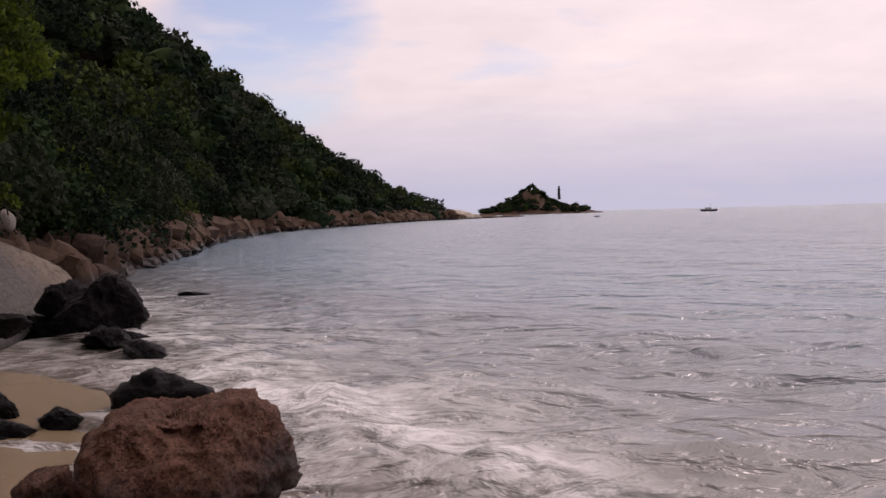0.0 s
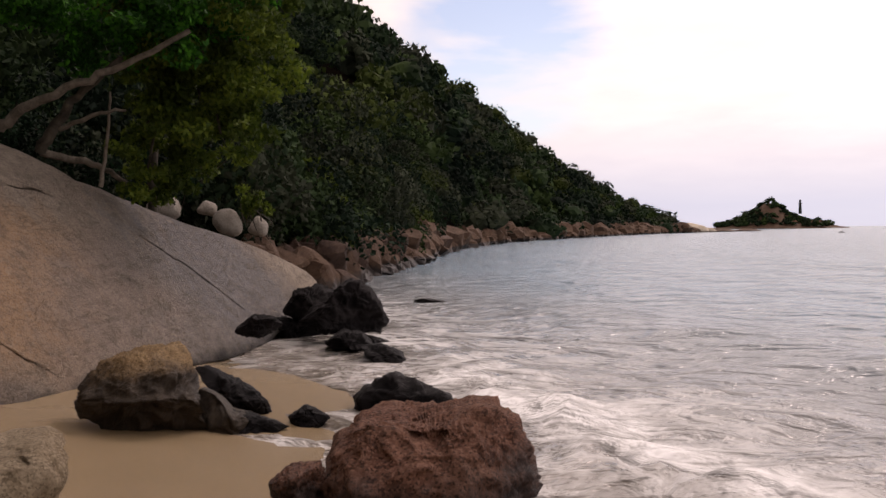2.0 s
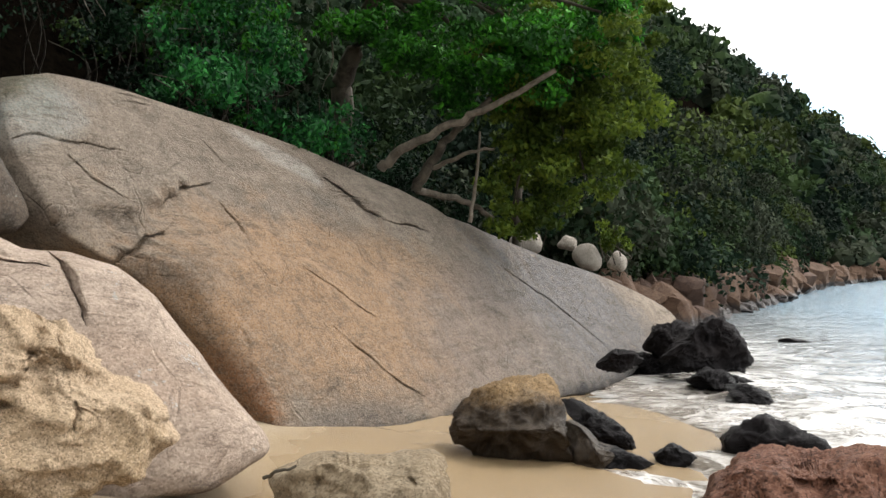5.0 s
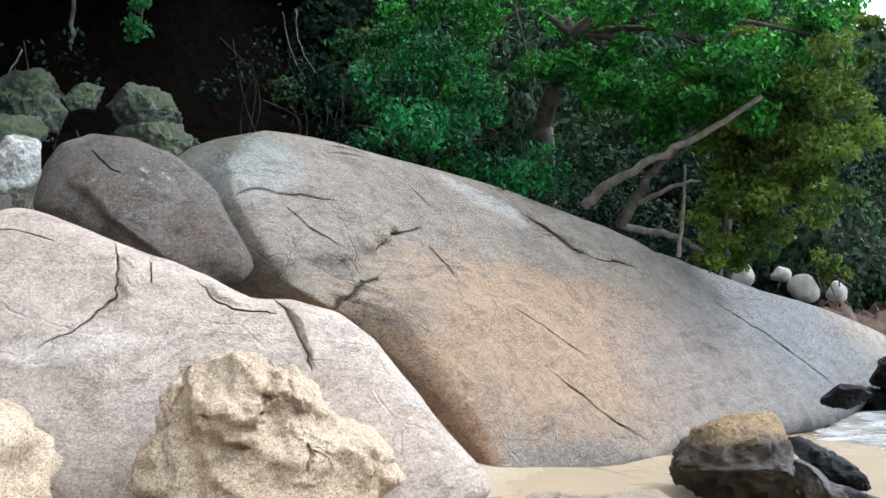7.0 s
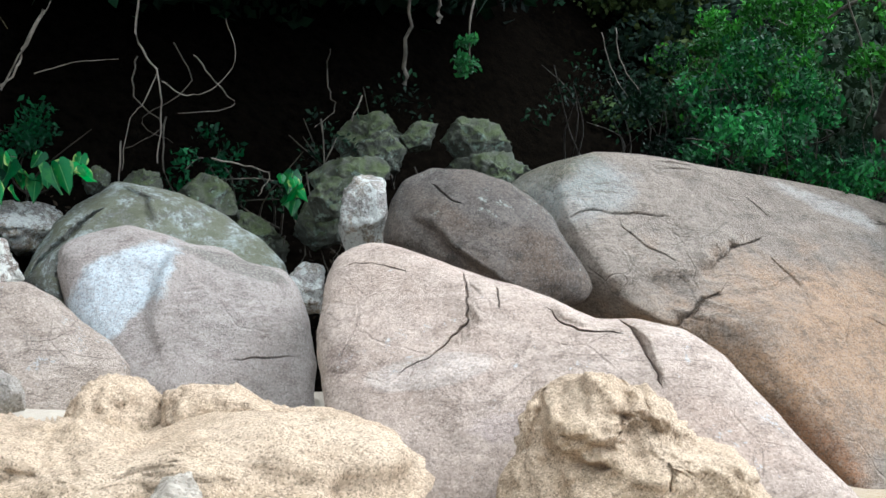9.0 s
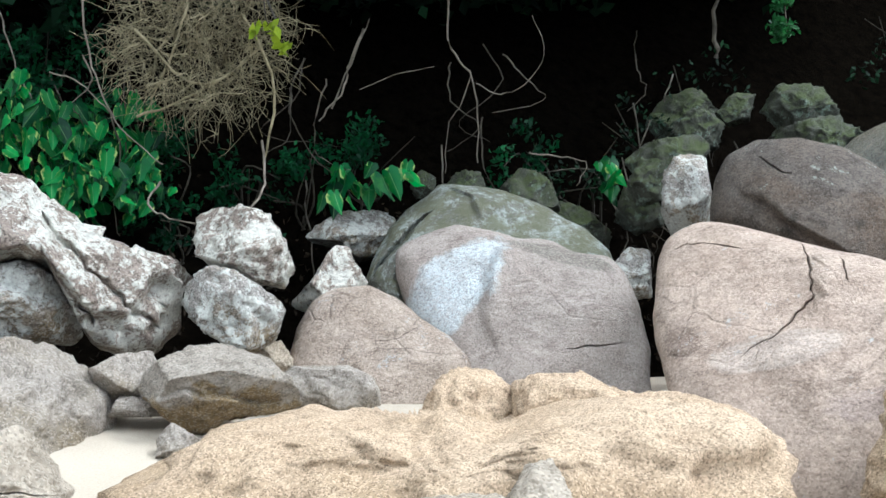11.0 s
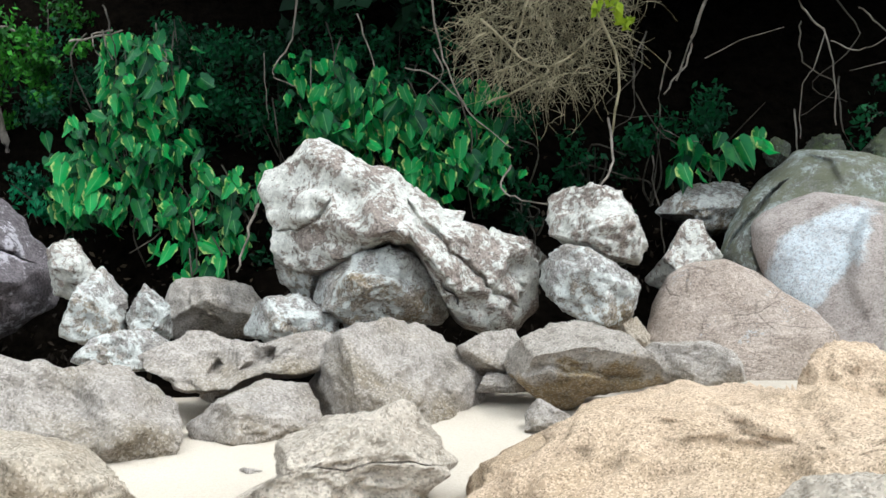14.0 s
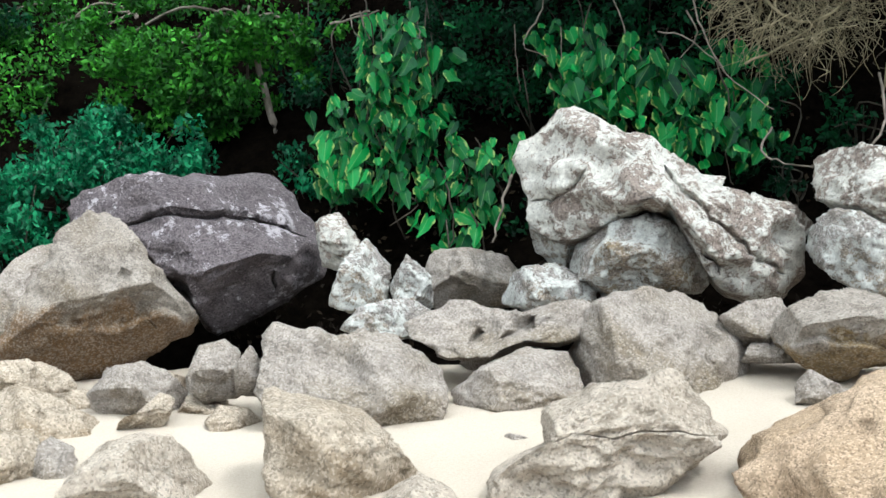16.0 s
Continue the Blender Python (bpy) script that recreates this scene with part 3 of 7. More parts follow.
wz = wz + np.where(bend > 0, np.exp(-((bend / 0.22) ** 2)), np.exp(-((bend / 0.5) ** 2))) * (0.07 + 0.1 * lump) * np.exp(-(((along - 10.5) / 5.5) ** 4))
n = wx.shape[0]
idx = np.arange(n * n).reshape(n, n)
quads = np.stack([idx[:-1, :-1], idx[:-1, 1:], idx[1:, 1:], idx[1:, :-1]], -1).reshape(-1, 4)
tagged(new("water", mesh_of("water", np.stack([wx, wy, wz], -1).reshape(-1, 3), quads, WATER)), "grey-pink choppy sea with foam at the shore", "sea", kind="structure")


# ---- rocks ----
BALLS = {}


def ball(level):
    if level not in BALLS:
        bm = bmesh.new()
        bmesh.ops.create_icosphere(bm, subdivisions=level, radius=1)
        BALLS[level] = (np.array([v.co[:] for v in bm.verts]), np.array([[v.index for v in f.verts] for f in bm.faces]))
        bm.free()
    return BALLS[level]


SMOOTH = ("slab", "granite", "granite2", "block", "moss2", "lichen_dome", "white", "tan2")
SHAPE = {"slab": (0.14, 0.4, 0.02), "granite": (0.5, 0.5, 0.022), "block": (0.5, 0.5, 0.022), "granite2": (0.6, 0.55, 0.022), "moss2": (0.7, 0.6, 0.03), "lichen_dome": (0.7, 0.6, 0.03), "purple": (0.8, 0.55, 0.06), "overhang": (0.8, 0.55, 0.06), "belly": (0.9, 0.6, 0.06), "tan2": (0.8, 0.6, 0.1), "wet": (0.9, 0.6, 0.14), "wet2": (0.9, 0.6, 0.12), "white": (0.9, 0.7, 0.03), "moss": (0.9, 0.6, 0.11), "lichen": (0.9, 0.6, 0.075), "lichen2": (0.9, 0.6, 0.075), "red": (0.9, 0.6, 0.1), "brown": (0.9, 0.6, 0.1)}


SPLITS = {0: ((0, 1, 2),), 1: ((0, 3, 2), (3, 1, 2)), 2: ((0, 1, 4), (0, 4, 2)), 4: ((0, 1, 5), (5, 1, 2)), 3: ((3, 1, 4), (0, 3, 4), (0, 4, 2)),
          6: ((0, 1, 4), (0, 4, 5), (4, 2, 5)), 5: ((0, 3, 5), (3, 1, 2), (3, 2, 5)), 7: ((0, 3, 5), (3, 1, 4), (5, 4, 2), (3, 4, 5))}


def refined(v, faces, cracks, depth, margin):
    """The same mesh with finer triangles along the cracks of its front."""
    for reach in (margin, margin * 0.6, margin * 0.35):
        close = np.full(len(v), 1e9)
        for width, deep, *pts in cracks:
            pts = np.array(pts)
            for p, q in zip(pts[:-1], pts[1:]):
                t = np.clip(((v[:, [0, 2]] - p) @ (q - p)) / ((q - p) @ (q - p)), 0, 1)
                close = np.minimum(close, np.linalg.norm(v[:, [0, 2]] - p - t[:, None] * (q - p), axis=1))
        close = np.where(v[:, 1] < depth * 0.3, close, 1e9)
        ends = np.sort(faces[:, [[0, 1], [1, 2], [2, 0]]].reshape(-1, 2), axis=1)
        edges, which = np.unique(ends, axis=0, return_inverse=True)
        cut = close[edges].min(1) < reach
        number = np.where(cut, len(v) + np.cumsum(cut) - 1, -1)
        v = np.concatenate([v, v[edges[cut]].mean(1)])
        mids = number[which.reshape(-1)].reshape(-1, 3)
        six = np.concatenate([faces, mids], 1)
        code = (mids >= 0) @ np.array([1, 2, 4])
        faces = np.concatenate([six[code == k][:, tri] for k, tris in SPLITS.items() for tri in np.array(tris)])
    return v, faces


def boulder(name, at, yaw, lean, depth, style, seed, label, category, outline, cracks=(), ledges=(), level=0, facets=None, cuts=()):
    """A boulder that leans back by lean degrees: a rounded block with this profile, knocked into facets and roughened."""
    rnd = np.random.RandomState(seed)
    front, square, lumps = SHAPE.get(style, (0.9, 0.6, 0.075))
    o = np.array(outline)
    size = math.sqrt(np.ptp(o[:, 0]) * np.ptp(o[:, 1]))
    level = level or (7 if size > 2.6 else 6 if size > 0.85 else 5 if size > 0.3 else 4)
    d, faces = ball(level)
    ang = np.linspace(-np.pi, np.pi, 361)
    dirs = np.stack([np.cos(ang), np.sin(ang)], 1)
    a, b = o, np.roll(o, -1, 0)
    e = b - a
    reach = np.full(len(ang), 0.01)
    for p, q in zip(a, e):
        den = dirs[:, 0] * q[1] - dirs[:, 1] * q[0]
        den = np.where(np.abs(den) < 1e-9, 1e-9, den)
        far = (p[0] * q[1] - p[1] * q[0]) / den
        on = (p[0] * dirs[:, 1] - p[1] * dirs[:, 0]) / den
        good = (far > 0) & (on >= 0) & (on <= 1)
        reach = np.where(good, np.maximum(reach, far), reach)
    wide = 22 if style == "white" else 2
    ring = np.concatenate([reach[-wide - 1:-1], reach, reach[1:wide + 1]])
    reach = np.convolve(ring, np.ones(2 * wide + 1) / (2 * wide + 1), "valid")
    theta, rho = np.arctan2(d[:, 2], d[:, 0]), np.hypot(d[:, 0], d[:, 2])
    share = np.clip(rho, 0, 1) ** (1.0 if style == "slab" else 0.85)
    rad = np.interp(theta, ang, reach) * share
    y = np.sign(d[:, 1]) * np.clip(1 - share ** (2 / square), 0, 1) ** (square / 2) * depth * np.where(d[:, 1] < 0, front, 1.0)
    v = np.stack([rad * np.cos(theta), y, rad * np.sin(theta)], 1)
    if style not in SMOOTH:
        for k in range(facets if facets is not None else 16 if size > 0.7 else 9):
            nrm = rnd.normal(size=3)
            nrm[1] = -abs(nrm[1]) - 0.5
            nrm /= np.linalg.norm(nrm)
            h = v @ nrm
            v = v - np.outer(np.maximum(h - h.max() * rnd.uniform(0.54, 0.9), 0) * 0.98, nrm)
    for nx, ny, nz, share in cuts:
        # an undercut or a broken face that the rock shows
        nrm = np.array((nx, ny, nz)) / math.sqrt(nx * nx + ny * ny + nz * nz)
        h = v @ nrm
        v = v - np.outer(np.maximum(h - h.max() * share, 0) * 0.97, nrm)
    off = rnd.uniform(-40, 40, 3)
    scale = min(max(size, 0.3), 2.2)
    w = v / scale
    calm = 0.45 if style in SMOOTH and style != "tan2" else 1.0
    rise = []
    for p in w:
        p = Vector(p) + Vector(off)
        near, second = noise.voronoi(p * 2.6)[0][:2]
        rise.append(noise.fractal(p * 1.6, 0.9, 2.0, 3) + calm * (0.9 * min(second - near, 0.25) + 0.5 * noise.ridged_multi_fractal(p * 4.5, 0.85, 2.2, 4, 0.9, 1.8) - 0.6 + 0.22 * noise.fractal(p * 14, 0.7, 2.1, 3)))
    nrm = d + np.outer(np.sign(d[:, 1]), [0, 0.4, 0])
    nrm /= np.linalg.norm(nrm, axis=1, keepdims=True)
    v = v + nrm * (np.array(rise) * lumps * scale)[:, None]
    # knocking off facets shrinks a rock: bring its profile back to full size
    theta2, rho2 = np.arctan2(v[:, 2], v[:, 0]), np.hypot(v[:, 0], v[:, 2])
    slot = ((theta2 + np.pi) / (2 * np.pi) * 90).astype(int) % 90
    most = np.full(90, 1e-3)
    np.maximum.at(most, slot, rho2)
    ratio = np.clip(np.interp((np.arange(90) + 0.5) / 90 * 2 * np.pi - np.pi, ang, reach) / most, 0.8, 1.7)
    ratio = sum(np.roll(ratio, k) for k in (-2, -1, 0, 1, 2)) / 5
    grow = np.interp(theta2, (np.arange(-1, 91) + 0.5) / 90 * 2 * np.pi - np.pi, np.concatenate([ratio[-1:], ratio, ratio[:1]]))
    grow = 1 + (grow - 1) * np.clip(rho2 / (0.6 * np.interp(theta2, ang, reach)), 0, 1) ** 2
    v[:, [0, 2]] *= grow[:, None]
    for high, soft, fall, *pts in ledges:
        # a step across the face: the side to the right of the line stands proud and falls away behind its lip
        pts = np.array(pts)
        wob = np.array([noise.noise(Vector((p[0] * 1.7, 3.0, p[2] * 1.7)) + Vector(off)) + 0.5 * noise.noise(Vector((p[0] * 6, 3.0, p[2] * 6))) for p in v])
        best, gap, along = np.full(len(v), 1e9), np.zeros(len(v)), np.zeros(len(v))
        for k, (p, q) in enumerate(zip(pts[:-1], pts[1:])):
            e = q - p
            t = np.clip(((v[:, [0, 2]] - p) @ e) / (e @ e), 0, 1)
            to = v[:, [0, 2]] - p - t[:, None] * e
            far = np.linalg.norm(to, axis=1)
            signed = (e[1] * to[:, 0] - e[0] * to[:, 1]) / math.hypot(*e)
            gap = np.where(far < best, signed, gap)
            along = np.where(far < best, (k + t) / (len(pts) - 1), along)
            best = np.minimum(best, far)
        gap = gap + 0.05 * wob
        lip = np.clip(gap / soft, 0, 1)
        lip = lip * lip * (3 - 2 * lip) * np.exp(-np.maximum(gap, 0) / fall) * np.clip(5 * along * (1 - along), 0, 1) * np.exp(-np.maximum(best - np.abs(gap), 0) / 0.25)
        v[:, 1] -= np.where(v[:, 1] < depth * 0.3, high * lip, 0)
    if cracks:
        v, faces = refined(v, faces, cracks, depth, 0.14 if style == "slab" else 0.1)
        # a crack wanders, opens and closes along its way, and tapers at its ends
        stray = np.array([noise.noise_vector(Vector((p[0] * 3, 0, p[2] * 3)) + Vector(off)) + 0.45 * noise.noise_vector(Vector((p[0] * 13, 5, p[2] * 13))) for p in v])
        spot = v[:, [0, 2]] + 0.05 * stray[:, [0, 2]]
    for width, deep, *pts in cracks:
        pts = np.array(pts)
        best, along = np.full(len(v), 1e9), np.zeros(len(v))
        for k, (p, q) in enumerate(zip(pts[:-1], pts[1:])):
            t = np.clip(((spot - p) @ (q - p)) / ((q - p) @ (q - p)), 0, 1)
            gap = np.linalg.norm(spot - p - t[:, None] * (q - p), axis=1)
            along = np.where(gap < best, (k + t) / (len(pts) - 1), along)
            best = np.minimum(best, gap)
        gape = width * np.clip(0.8 + 0.9 * stray[:, 1], 0.4, 1.5) * np.clip(4 * along * (1 - along), 0.05, 1) ** 0.6
        v[:, 1] += np.where(v[:, 1] < depth * 0.3, deep * np.exp(-((best / gape) ** 2)), 0)
    tilt = radians(lean)
    v = np.stack([v[:, 0], v[:, 1] + v[:, 2] * math.sin(tilt), v[:, 2] * math.cos(tilt)], 1)
    ob = new(name, mesh_of(name, v, faces, ROCK[style]))
    ob.matrix_world = pose(*at, 0, 0, yaw)
    return tagged(ob, label, category)


boulder("leaning_boulder", (-10.17, -5.00, 3.39), 116.6, 12, 1.00, "purple", 1, "large leaning boulder with purple-grey crust and pale lichen", "boulder",
        [(-1.23, 0.44), (-1.13, 0.60), (-0.75, 0.75), (-0.43, 0.79), (-0.04, 0.85), (0.35, 0.85), (0.58, 0.91), (0.82, 0.87), (0.97, 0.70), (1.10, 0.45), (1.21, 0.23), (1.30, -0.10), (1.29, -0.30), (1.12, -0.47), (0.77, -0.66), (0.43, -0.78), (0.12, -0.91), (0.02, -0.84), (-0.14, -0.53), (-0.54, -0.14), (-1.00, 0.07)], [
        (0.022, 0.10, (-0.73, 0.24), (-0.53, 0.23), (-0.22, 0.29), (0.14, 0.22), (0.50, 0.24), (0.81, 0.14), (1.10, 0.04)),
        (0.020, 0.12, (0.71, -0.34), (0.71, -0.50))], [
        (0.09, 0.05, 0.60, (1.13, 0.11), (0.81, 0.16), (0.51, 0.26), (0.14, 0.25), (-0.22, 0.32), (-0.53, 0.26), (-0.78, 0.29))], facets=7, cuts=[(0.35, -0.45, -0.85, 0.62), (0.1, -0.9, 0.3, 0.75)])
boulder("boulder", (-9.18, -5.56, 2.91), 121.9, 5, 1.07, "overhang", 2, "large grey-brown boulder cracked from its neighbour", "boulder",
        [(-0.94, -0.48), (-0.79, -0.25), (-0.64, 0.07), (-0.48, 0.29), (-0.35, 0.51), (-0.23, 0.70), (-0.02, 0.84), (0.18, 0.88), (0.35, 0.71), (0.48, 0.51), (0.68, 0.15), (0.81, -0.08), (0.95, -0.29), (0.84, -0.41), (0.58, -0.49), (0.32, -0.68), (0.09, -0.86), (-0.31, -0.79), (-0.58, -0.62)], [
        (0.070, 0.05, (0.25, 0.19), (0.32, -0.06), (0.51, -0.32))], [
        (0.14, 0.10, 0.90, (-0.56, -0.14), (-0.08, -0.20), (0.29, -0.25), (0.62, -0.14), (0.87, -0.25))], facets=6, cuts=[(0.15, -0.6, -0.8, 0.4), (-0.1, -0.8, 0.6, 0.75)])
boulder("boulder", (-10.08, -7.15, 3.10), 126.1, 10, 0.82, "grey", 3, "grey-brown boulder at the jungle edge", "boulder",
        [(-0.65, -0.08), (-0.49, 0.26), (-0.01, 0.29), (0.11, 0.45), (0.33, 0.57), (0.63, 0.65), (0.71, 0.36), (0.46, -0.05), (0.27, -0.40), (-0.06, -0.60), (-0.47, -0.62)], facets=8)
boulder("rock", (-7.19, -4.83, 1.90), 124.9, 20, 0.41, "tan", 4, "rounded tan beach rock lying on sand", "rock",
        [(-0.23, 0.21), (-0.08, 0.25), (0.17, 0.10), (0.47, -0.13), (0.33, -0.32), (0.04, -0.31), (-0.26, -0.18), (-0.45, 0.03)])
boulder("rock", (-6.16, -4.29, 1.64), 126.1, 15, 0.26, "tan", 5, "small tan beach rock beside others", "rock",
        [(-0.06, 0.17), (0.12, 0.18), (0.19, 0.02), (0.12, -0.23), (-0.08, -0.23), (-0.20, -0.13), (-0.18, 0.10)])
boulder("rock", (-6.28, -4.09, 1.61), 124.3, 10, 0.18, "grey", 6, "small grey beach rock wedged between others", "rock",
        [(-0.12, 0.04), (-0.01, 0.14), (0.12, 0.06), (0.08, -0.13), (-0.03, -0.18), (-0.13, -0.14)])
boulder("rock", (-7.91, -5.45, 2.22), 125.5, 30, 0.27, "tan", 7, "flat tan shard under a leaning boulder", "rock",
        [(-0.22, 0.16), (0.07, 0.16), (0.16, 0.01), (0.23, -0.16), (0.01, -0.15), (-0.23, -0.10)])
boulder("rock", (-5.77, -3.27, 1.48), 120.6, 28, 0.51, "pale", 8, "pale rounded beach rock half buried in sand", "rock",
        [(-0.41, -0.03), (-0.30, 0.10), (-0.15, 0.23), (0.03, 0.28), (0.20, 0.24), (0.31, 0.12), (0.35, 0.01), (0.42, -0.10), (0.40, -0.21), (-0.04, -0.25), (-0.40, -0.14)], facets=6)
boulder("rock", (-7.51, -4.17, 1.83), 119.9, 20, 0.26, "tan", 9, "small pointed tan rock on sand", "rock",
        [(-0.24, -0.13), (0.12, 0.15), (0.22, 0.09), (0.16, -0.07), (0.01, -0.20), (-0.17, -0.19)])
boulder("rock", (-8.58, -4.14, 2.12), 116.3, 8, 0.34, "grey", 10, "small upright grey rock on sand", "rock",
        [(-0.23, -0.03), (-0.11, 0.22), (0.11, 0.25), (0.23, 0.13), (0.10, -0.32), (-0.12, -0.33), (-0.24, -0.24)])
boulder("rock", (-8.69, -4.63, 2.05), 118.7, 10, 0.23, "tan", 11, "small tan stone under the leaning boulder", "rock",
        [(-0.16, 0.01), (-0.01, 0.13), (0.16, 0.04), (0.15, -0.17), (-0.15, -0.14)])
boulder("rock", (-8.09, -4.01, 1.84), 117.0, 40, 0.26, "tan", 12, "flat pale stone in sand", "rock",
        [(-0.22, -0.07), (-0.12, 0.12), (0.17, 0.07), (0.22, -0.08), (0.04, -0.16)])
boulder("rock", (-8.19, -5.06, 1.98), 122.6, 30, 0.25, "tan", 13, "flat tan stone in the shade", "rock",
        [(-0.23, 0.09), (-0.01, 0.11), (0.23, 0.02), (0.24, -0.14), (-0.12, -0.14)])
boulder("rock", (-7.71, -3.43, 2.04), 114.5, 8, 0.22, "grey", 14, "small grey rock behind larger ones", "rock",
        [(-0.12, 0.04), (0.02, 0.20), (0.12, -0.02), (0.09, -0.20), (-0.11, -0.16)])
boulder("boulder", (-7.70, -2.68, 1.87), 109.4, 12, 0.60, "grey", 15, "broad grey boulder with a ridged top standing in sand", "boulder",
        [(-0.68, 0.04), (-0.63, 0.23), (-0.60, 0.43), (-0.55, 0.53), (-0.48, 0.54), (-0.40, 0.47), (-0.20, 0.44), (-0.05, 0.36), (0.11, 0.39), (0.31, 0.36), (0.42, 0.26), (0.56, 0.13), (0.65, 0.04), (0.67, -0.14), (0.63, -0.33), (0.49, -0.45), (0.18, -0.49), (-0.27, -0.36), (-0.64, -0.16)], (), [
        (0.12, 0.12, 0.50, (0.04, -0.27), (0.10, -0.09), (0.04, 0.11), (-0.05, 0.33))], facets=8)
boulder("rock", (-6.04, -2.15, 1.51), 109.9, 22, 0.49, "tan", 17, "tan speckled rock standing in beach sand", "rock",
        [(-0.44, 0.40), (-0.38, 0.43), (-0.32, 0.36), (-0.19, 0.33), (-0.02, 0.27), (0.11, 0.21), (0.23, 0.06), (0.33, -0.11), (0.41, -0.23), (0.42, -0.34), (-0.08, -0.35), (-0.39, -0.24), (-0.46, -0.08), (-0.43, 0.14)], (), [
        (0.10, 0.10, 0.40, (-0.39, -0.01), (-0.32, 0.16), (-0.31, 0.35))], facets=7)
boulder("rock", (-5.56, -1.62, 1.24), 106.3, 20, 0.26, "pale", 18, "pale beach rock half buried in sand", "rock",
        [(-0.19, 0.06), (-0.01, 0.16), (0.14, 0.06), (0.22, -0.15), (0.01, -0.21), (-0.21, -0.15)])
boulder("boulder", (-6.11, -0.79, 1.43), 96.8, 35, 0.58, "pale", 19, "low pale wedge-shaped boulder in sand", "boulder",
        [(-0.67, -0.16), (-0.50, -0.05), (-0.34, 0.00), (-0.32, 0.23), (-0.18, 0.28), (-0.03, 0.35), (0.21, 0.35), (0.40, 0.41), (0.46, 0.33), (0.53, 0.17), (0.64, -0.04), (0.60, -0.09), (0.44, -0.22), (0.20, -0.38), (-0.38, -0.38), (-0.64, -0.29)], [
        (0.006, 0.03, (-0.22, 0.07), (0.08, 0.04), (0.34, 0.02), (0.58, -0.04))], [
        (0.03, 0.03, 0.40, (-0.23, 0.07), (0.08, 0.04), (0.34, 0.01), (0.59, -0.05))], facets=5)
boulder("boulder", (-8.87, -0.64, 1.86), 93.5, 22, 0.67, "grey", 20, "domed grey granite boulder on sand", "boulder",
        [(-0.71, -0.04), (-0.64, 0.19), (-0.55, 0.32), (-0.45, 0.47), (-0.26, 0.53), (-0.00, 0.54), (0.23, 0.49), (0.37, 0.39), (0.51, 0.23), (0.62, 0.05), (0.69, -0.00), (0.64, -0.29), (0.55, -0.43), (-0.12, -0.49), (-0.65, -0.36)], (), [
        (0.12, 0.12, 0.50, (0.25, -0.32), (0.27, -0.02), (0.44, 0.18))], facets=7, cuts=[(0.85, -0.5, -0.1, 0.6)])
boulder("rock", (-8.18, -1.63, 1.77), 101.0, 30, 0.43, "grey", 21, "low grey rock beside a domed boulder", "rock",
        [(-0.47, -0.02), (-0.23, 0.14), (0.11, 0.27), (0.43, 0.19), (0.49, -0.18), (0.23, -0.34), (-0.08, -0.35), (-0.44, -0.16)])
boulder("rock", (-8.85, -1.87, 2.18), 101.8, 18, 0.64, "grey", 22, "hollowed tan-grey rock with weathered pockets", "rock",
        [(-0.79, 0.13), (-0.58, 0.18), (-0.30, 0.29), (-0.16, 0.27), (-0.04, 0.18), (0.26, 0.12), (0.58, 0.18), (0.76, 0.18), (0.80, 0.08), (0.67, -0.17), (0.52, -0.23), (0.31, -0.17), (-0.05, -0.26), (-0.40, -0.22), (-0.58, -0.04)], [
        (0.070, 0.16, (0.06, -0.10), (0.21, -0.01), (0.31, 0.05)),
        (0.050, 0.12, (-0.19, -0.07), (-0.06, -0.02))], facets=4)
boulder("lichen_boulder", (-10.16, -0.49, 3.11), 92.2, 18, 0.90, "lichen", 23, "large boulder crusted with white lichen", "boulder",
        [(-1.28, 0.57), (-1.25, 0.82), (-1.02, 0.94), (-0.88, 1.07), (-0.68, 1.12), (-0.49, 0.98), (-0.35, 0.83), (-0.11, 0.73), (0.12, 0.49), (0.30, 0.34), (0.52, 0.16), (0.49, 0.05), (0.64, 0.01), (0.90, -0.12), (1.04, -0.23), (1.18, -0.46), (1.10, -0.63), (1.05, -0.85), (0.89, -1.00), (0.63, -0.97), (0.40, -0.96), (0.29, -0.78), (0.23, -0.48), (0.08, -0.22), (-0.30, -0.10), (-0.64, 0.00), (-0.80, -0.11), (-0.92, -0.31), (-1.11, -0.19), (-1.22, -0.00), (-1.24, 0.30)], [
        (0.030, 0.16, (0.10, -0.26), (0.21, -0.48), (0.33, -0.70)),
        (0.030, 0.10, (0.00, 0.28), (0.16, 0.02), (0.43, -0.31), (0.61, -0.59), (0.89, -0.73)),
        (0.020, 0.08, (-1.16, 0.23), (-0.96, 0.17), (-0.72, 0.24), (-0.61, 0.38))], [
        (0.20, 0.08, 0.35, (0.22, -0.51), (0.07, -0.27), (-0.14, -0.11), (-0.37, -0.08), (-0.59, 0.04), (-0.67, 0.23)),
        (0.10, 0.06, 0.40, (-0.64, 0.06), (-0.77, 0.16), (-1.10, 0.26))], facets=3)
boulder("boulder", (-9.87, -0.76, 2.69), 93.9, 10, 0.60, "lichen2", 24, "rounded brown-grey rock with lichen under the lichen boulder", "boulder",
        [(-0.60, 0.08), (-0.45, 0.29), (-0.22, 0.37), (0.14, 0.38), (0.39, 0.25), (0.46, 0.06), (0.57, -0.16), (0.56, -0.31), (0.47, -0.38), (0.05, -0.31), (-0.29, -0.37), (-0.59, -0.10)], (), [
        (0.10, 0.06, 0.40, (-0.54, 0.11), (-0.30, 0.15), (-0.03, 0.13), (0.23, 0.00), (0.42, -0.26))], facets=5)
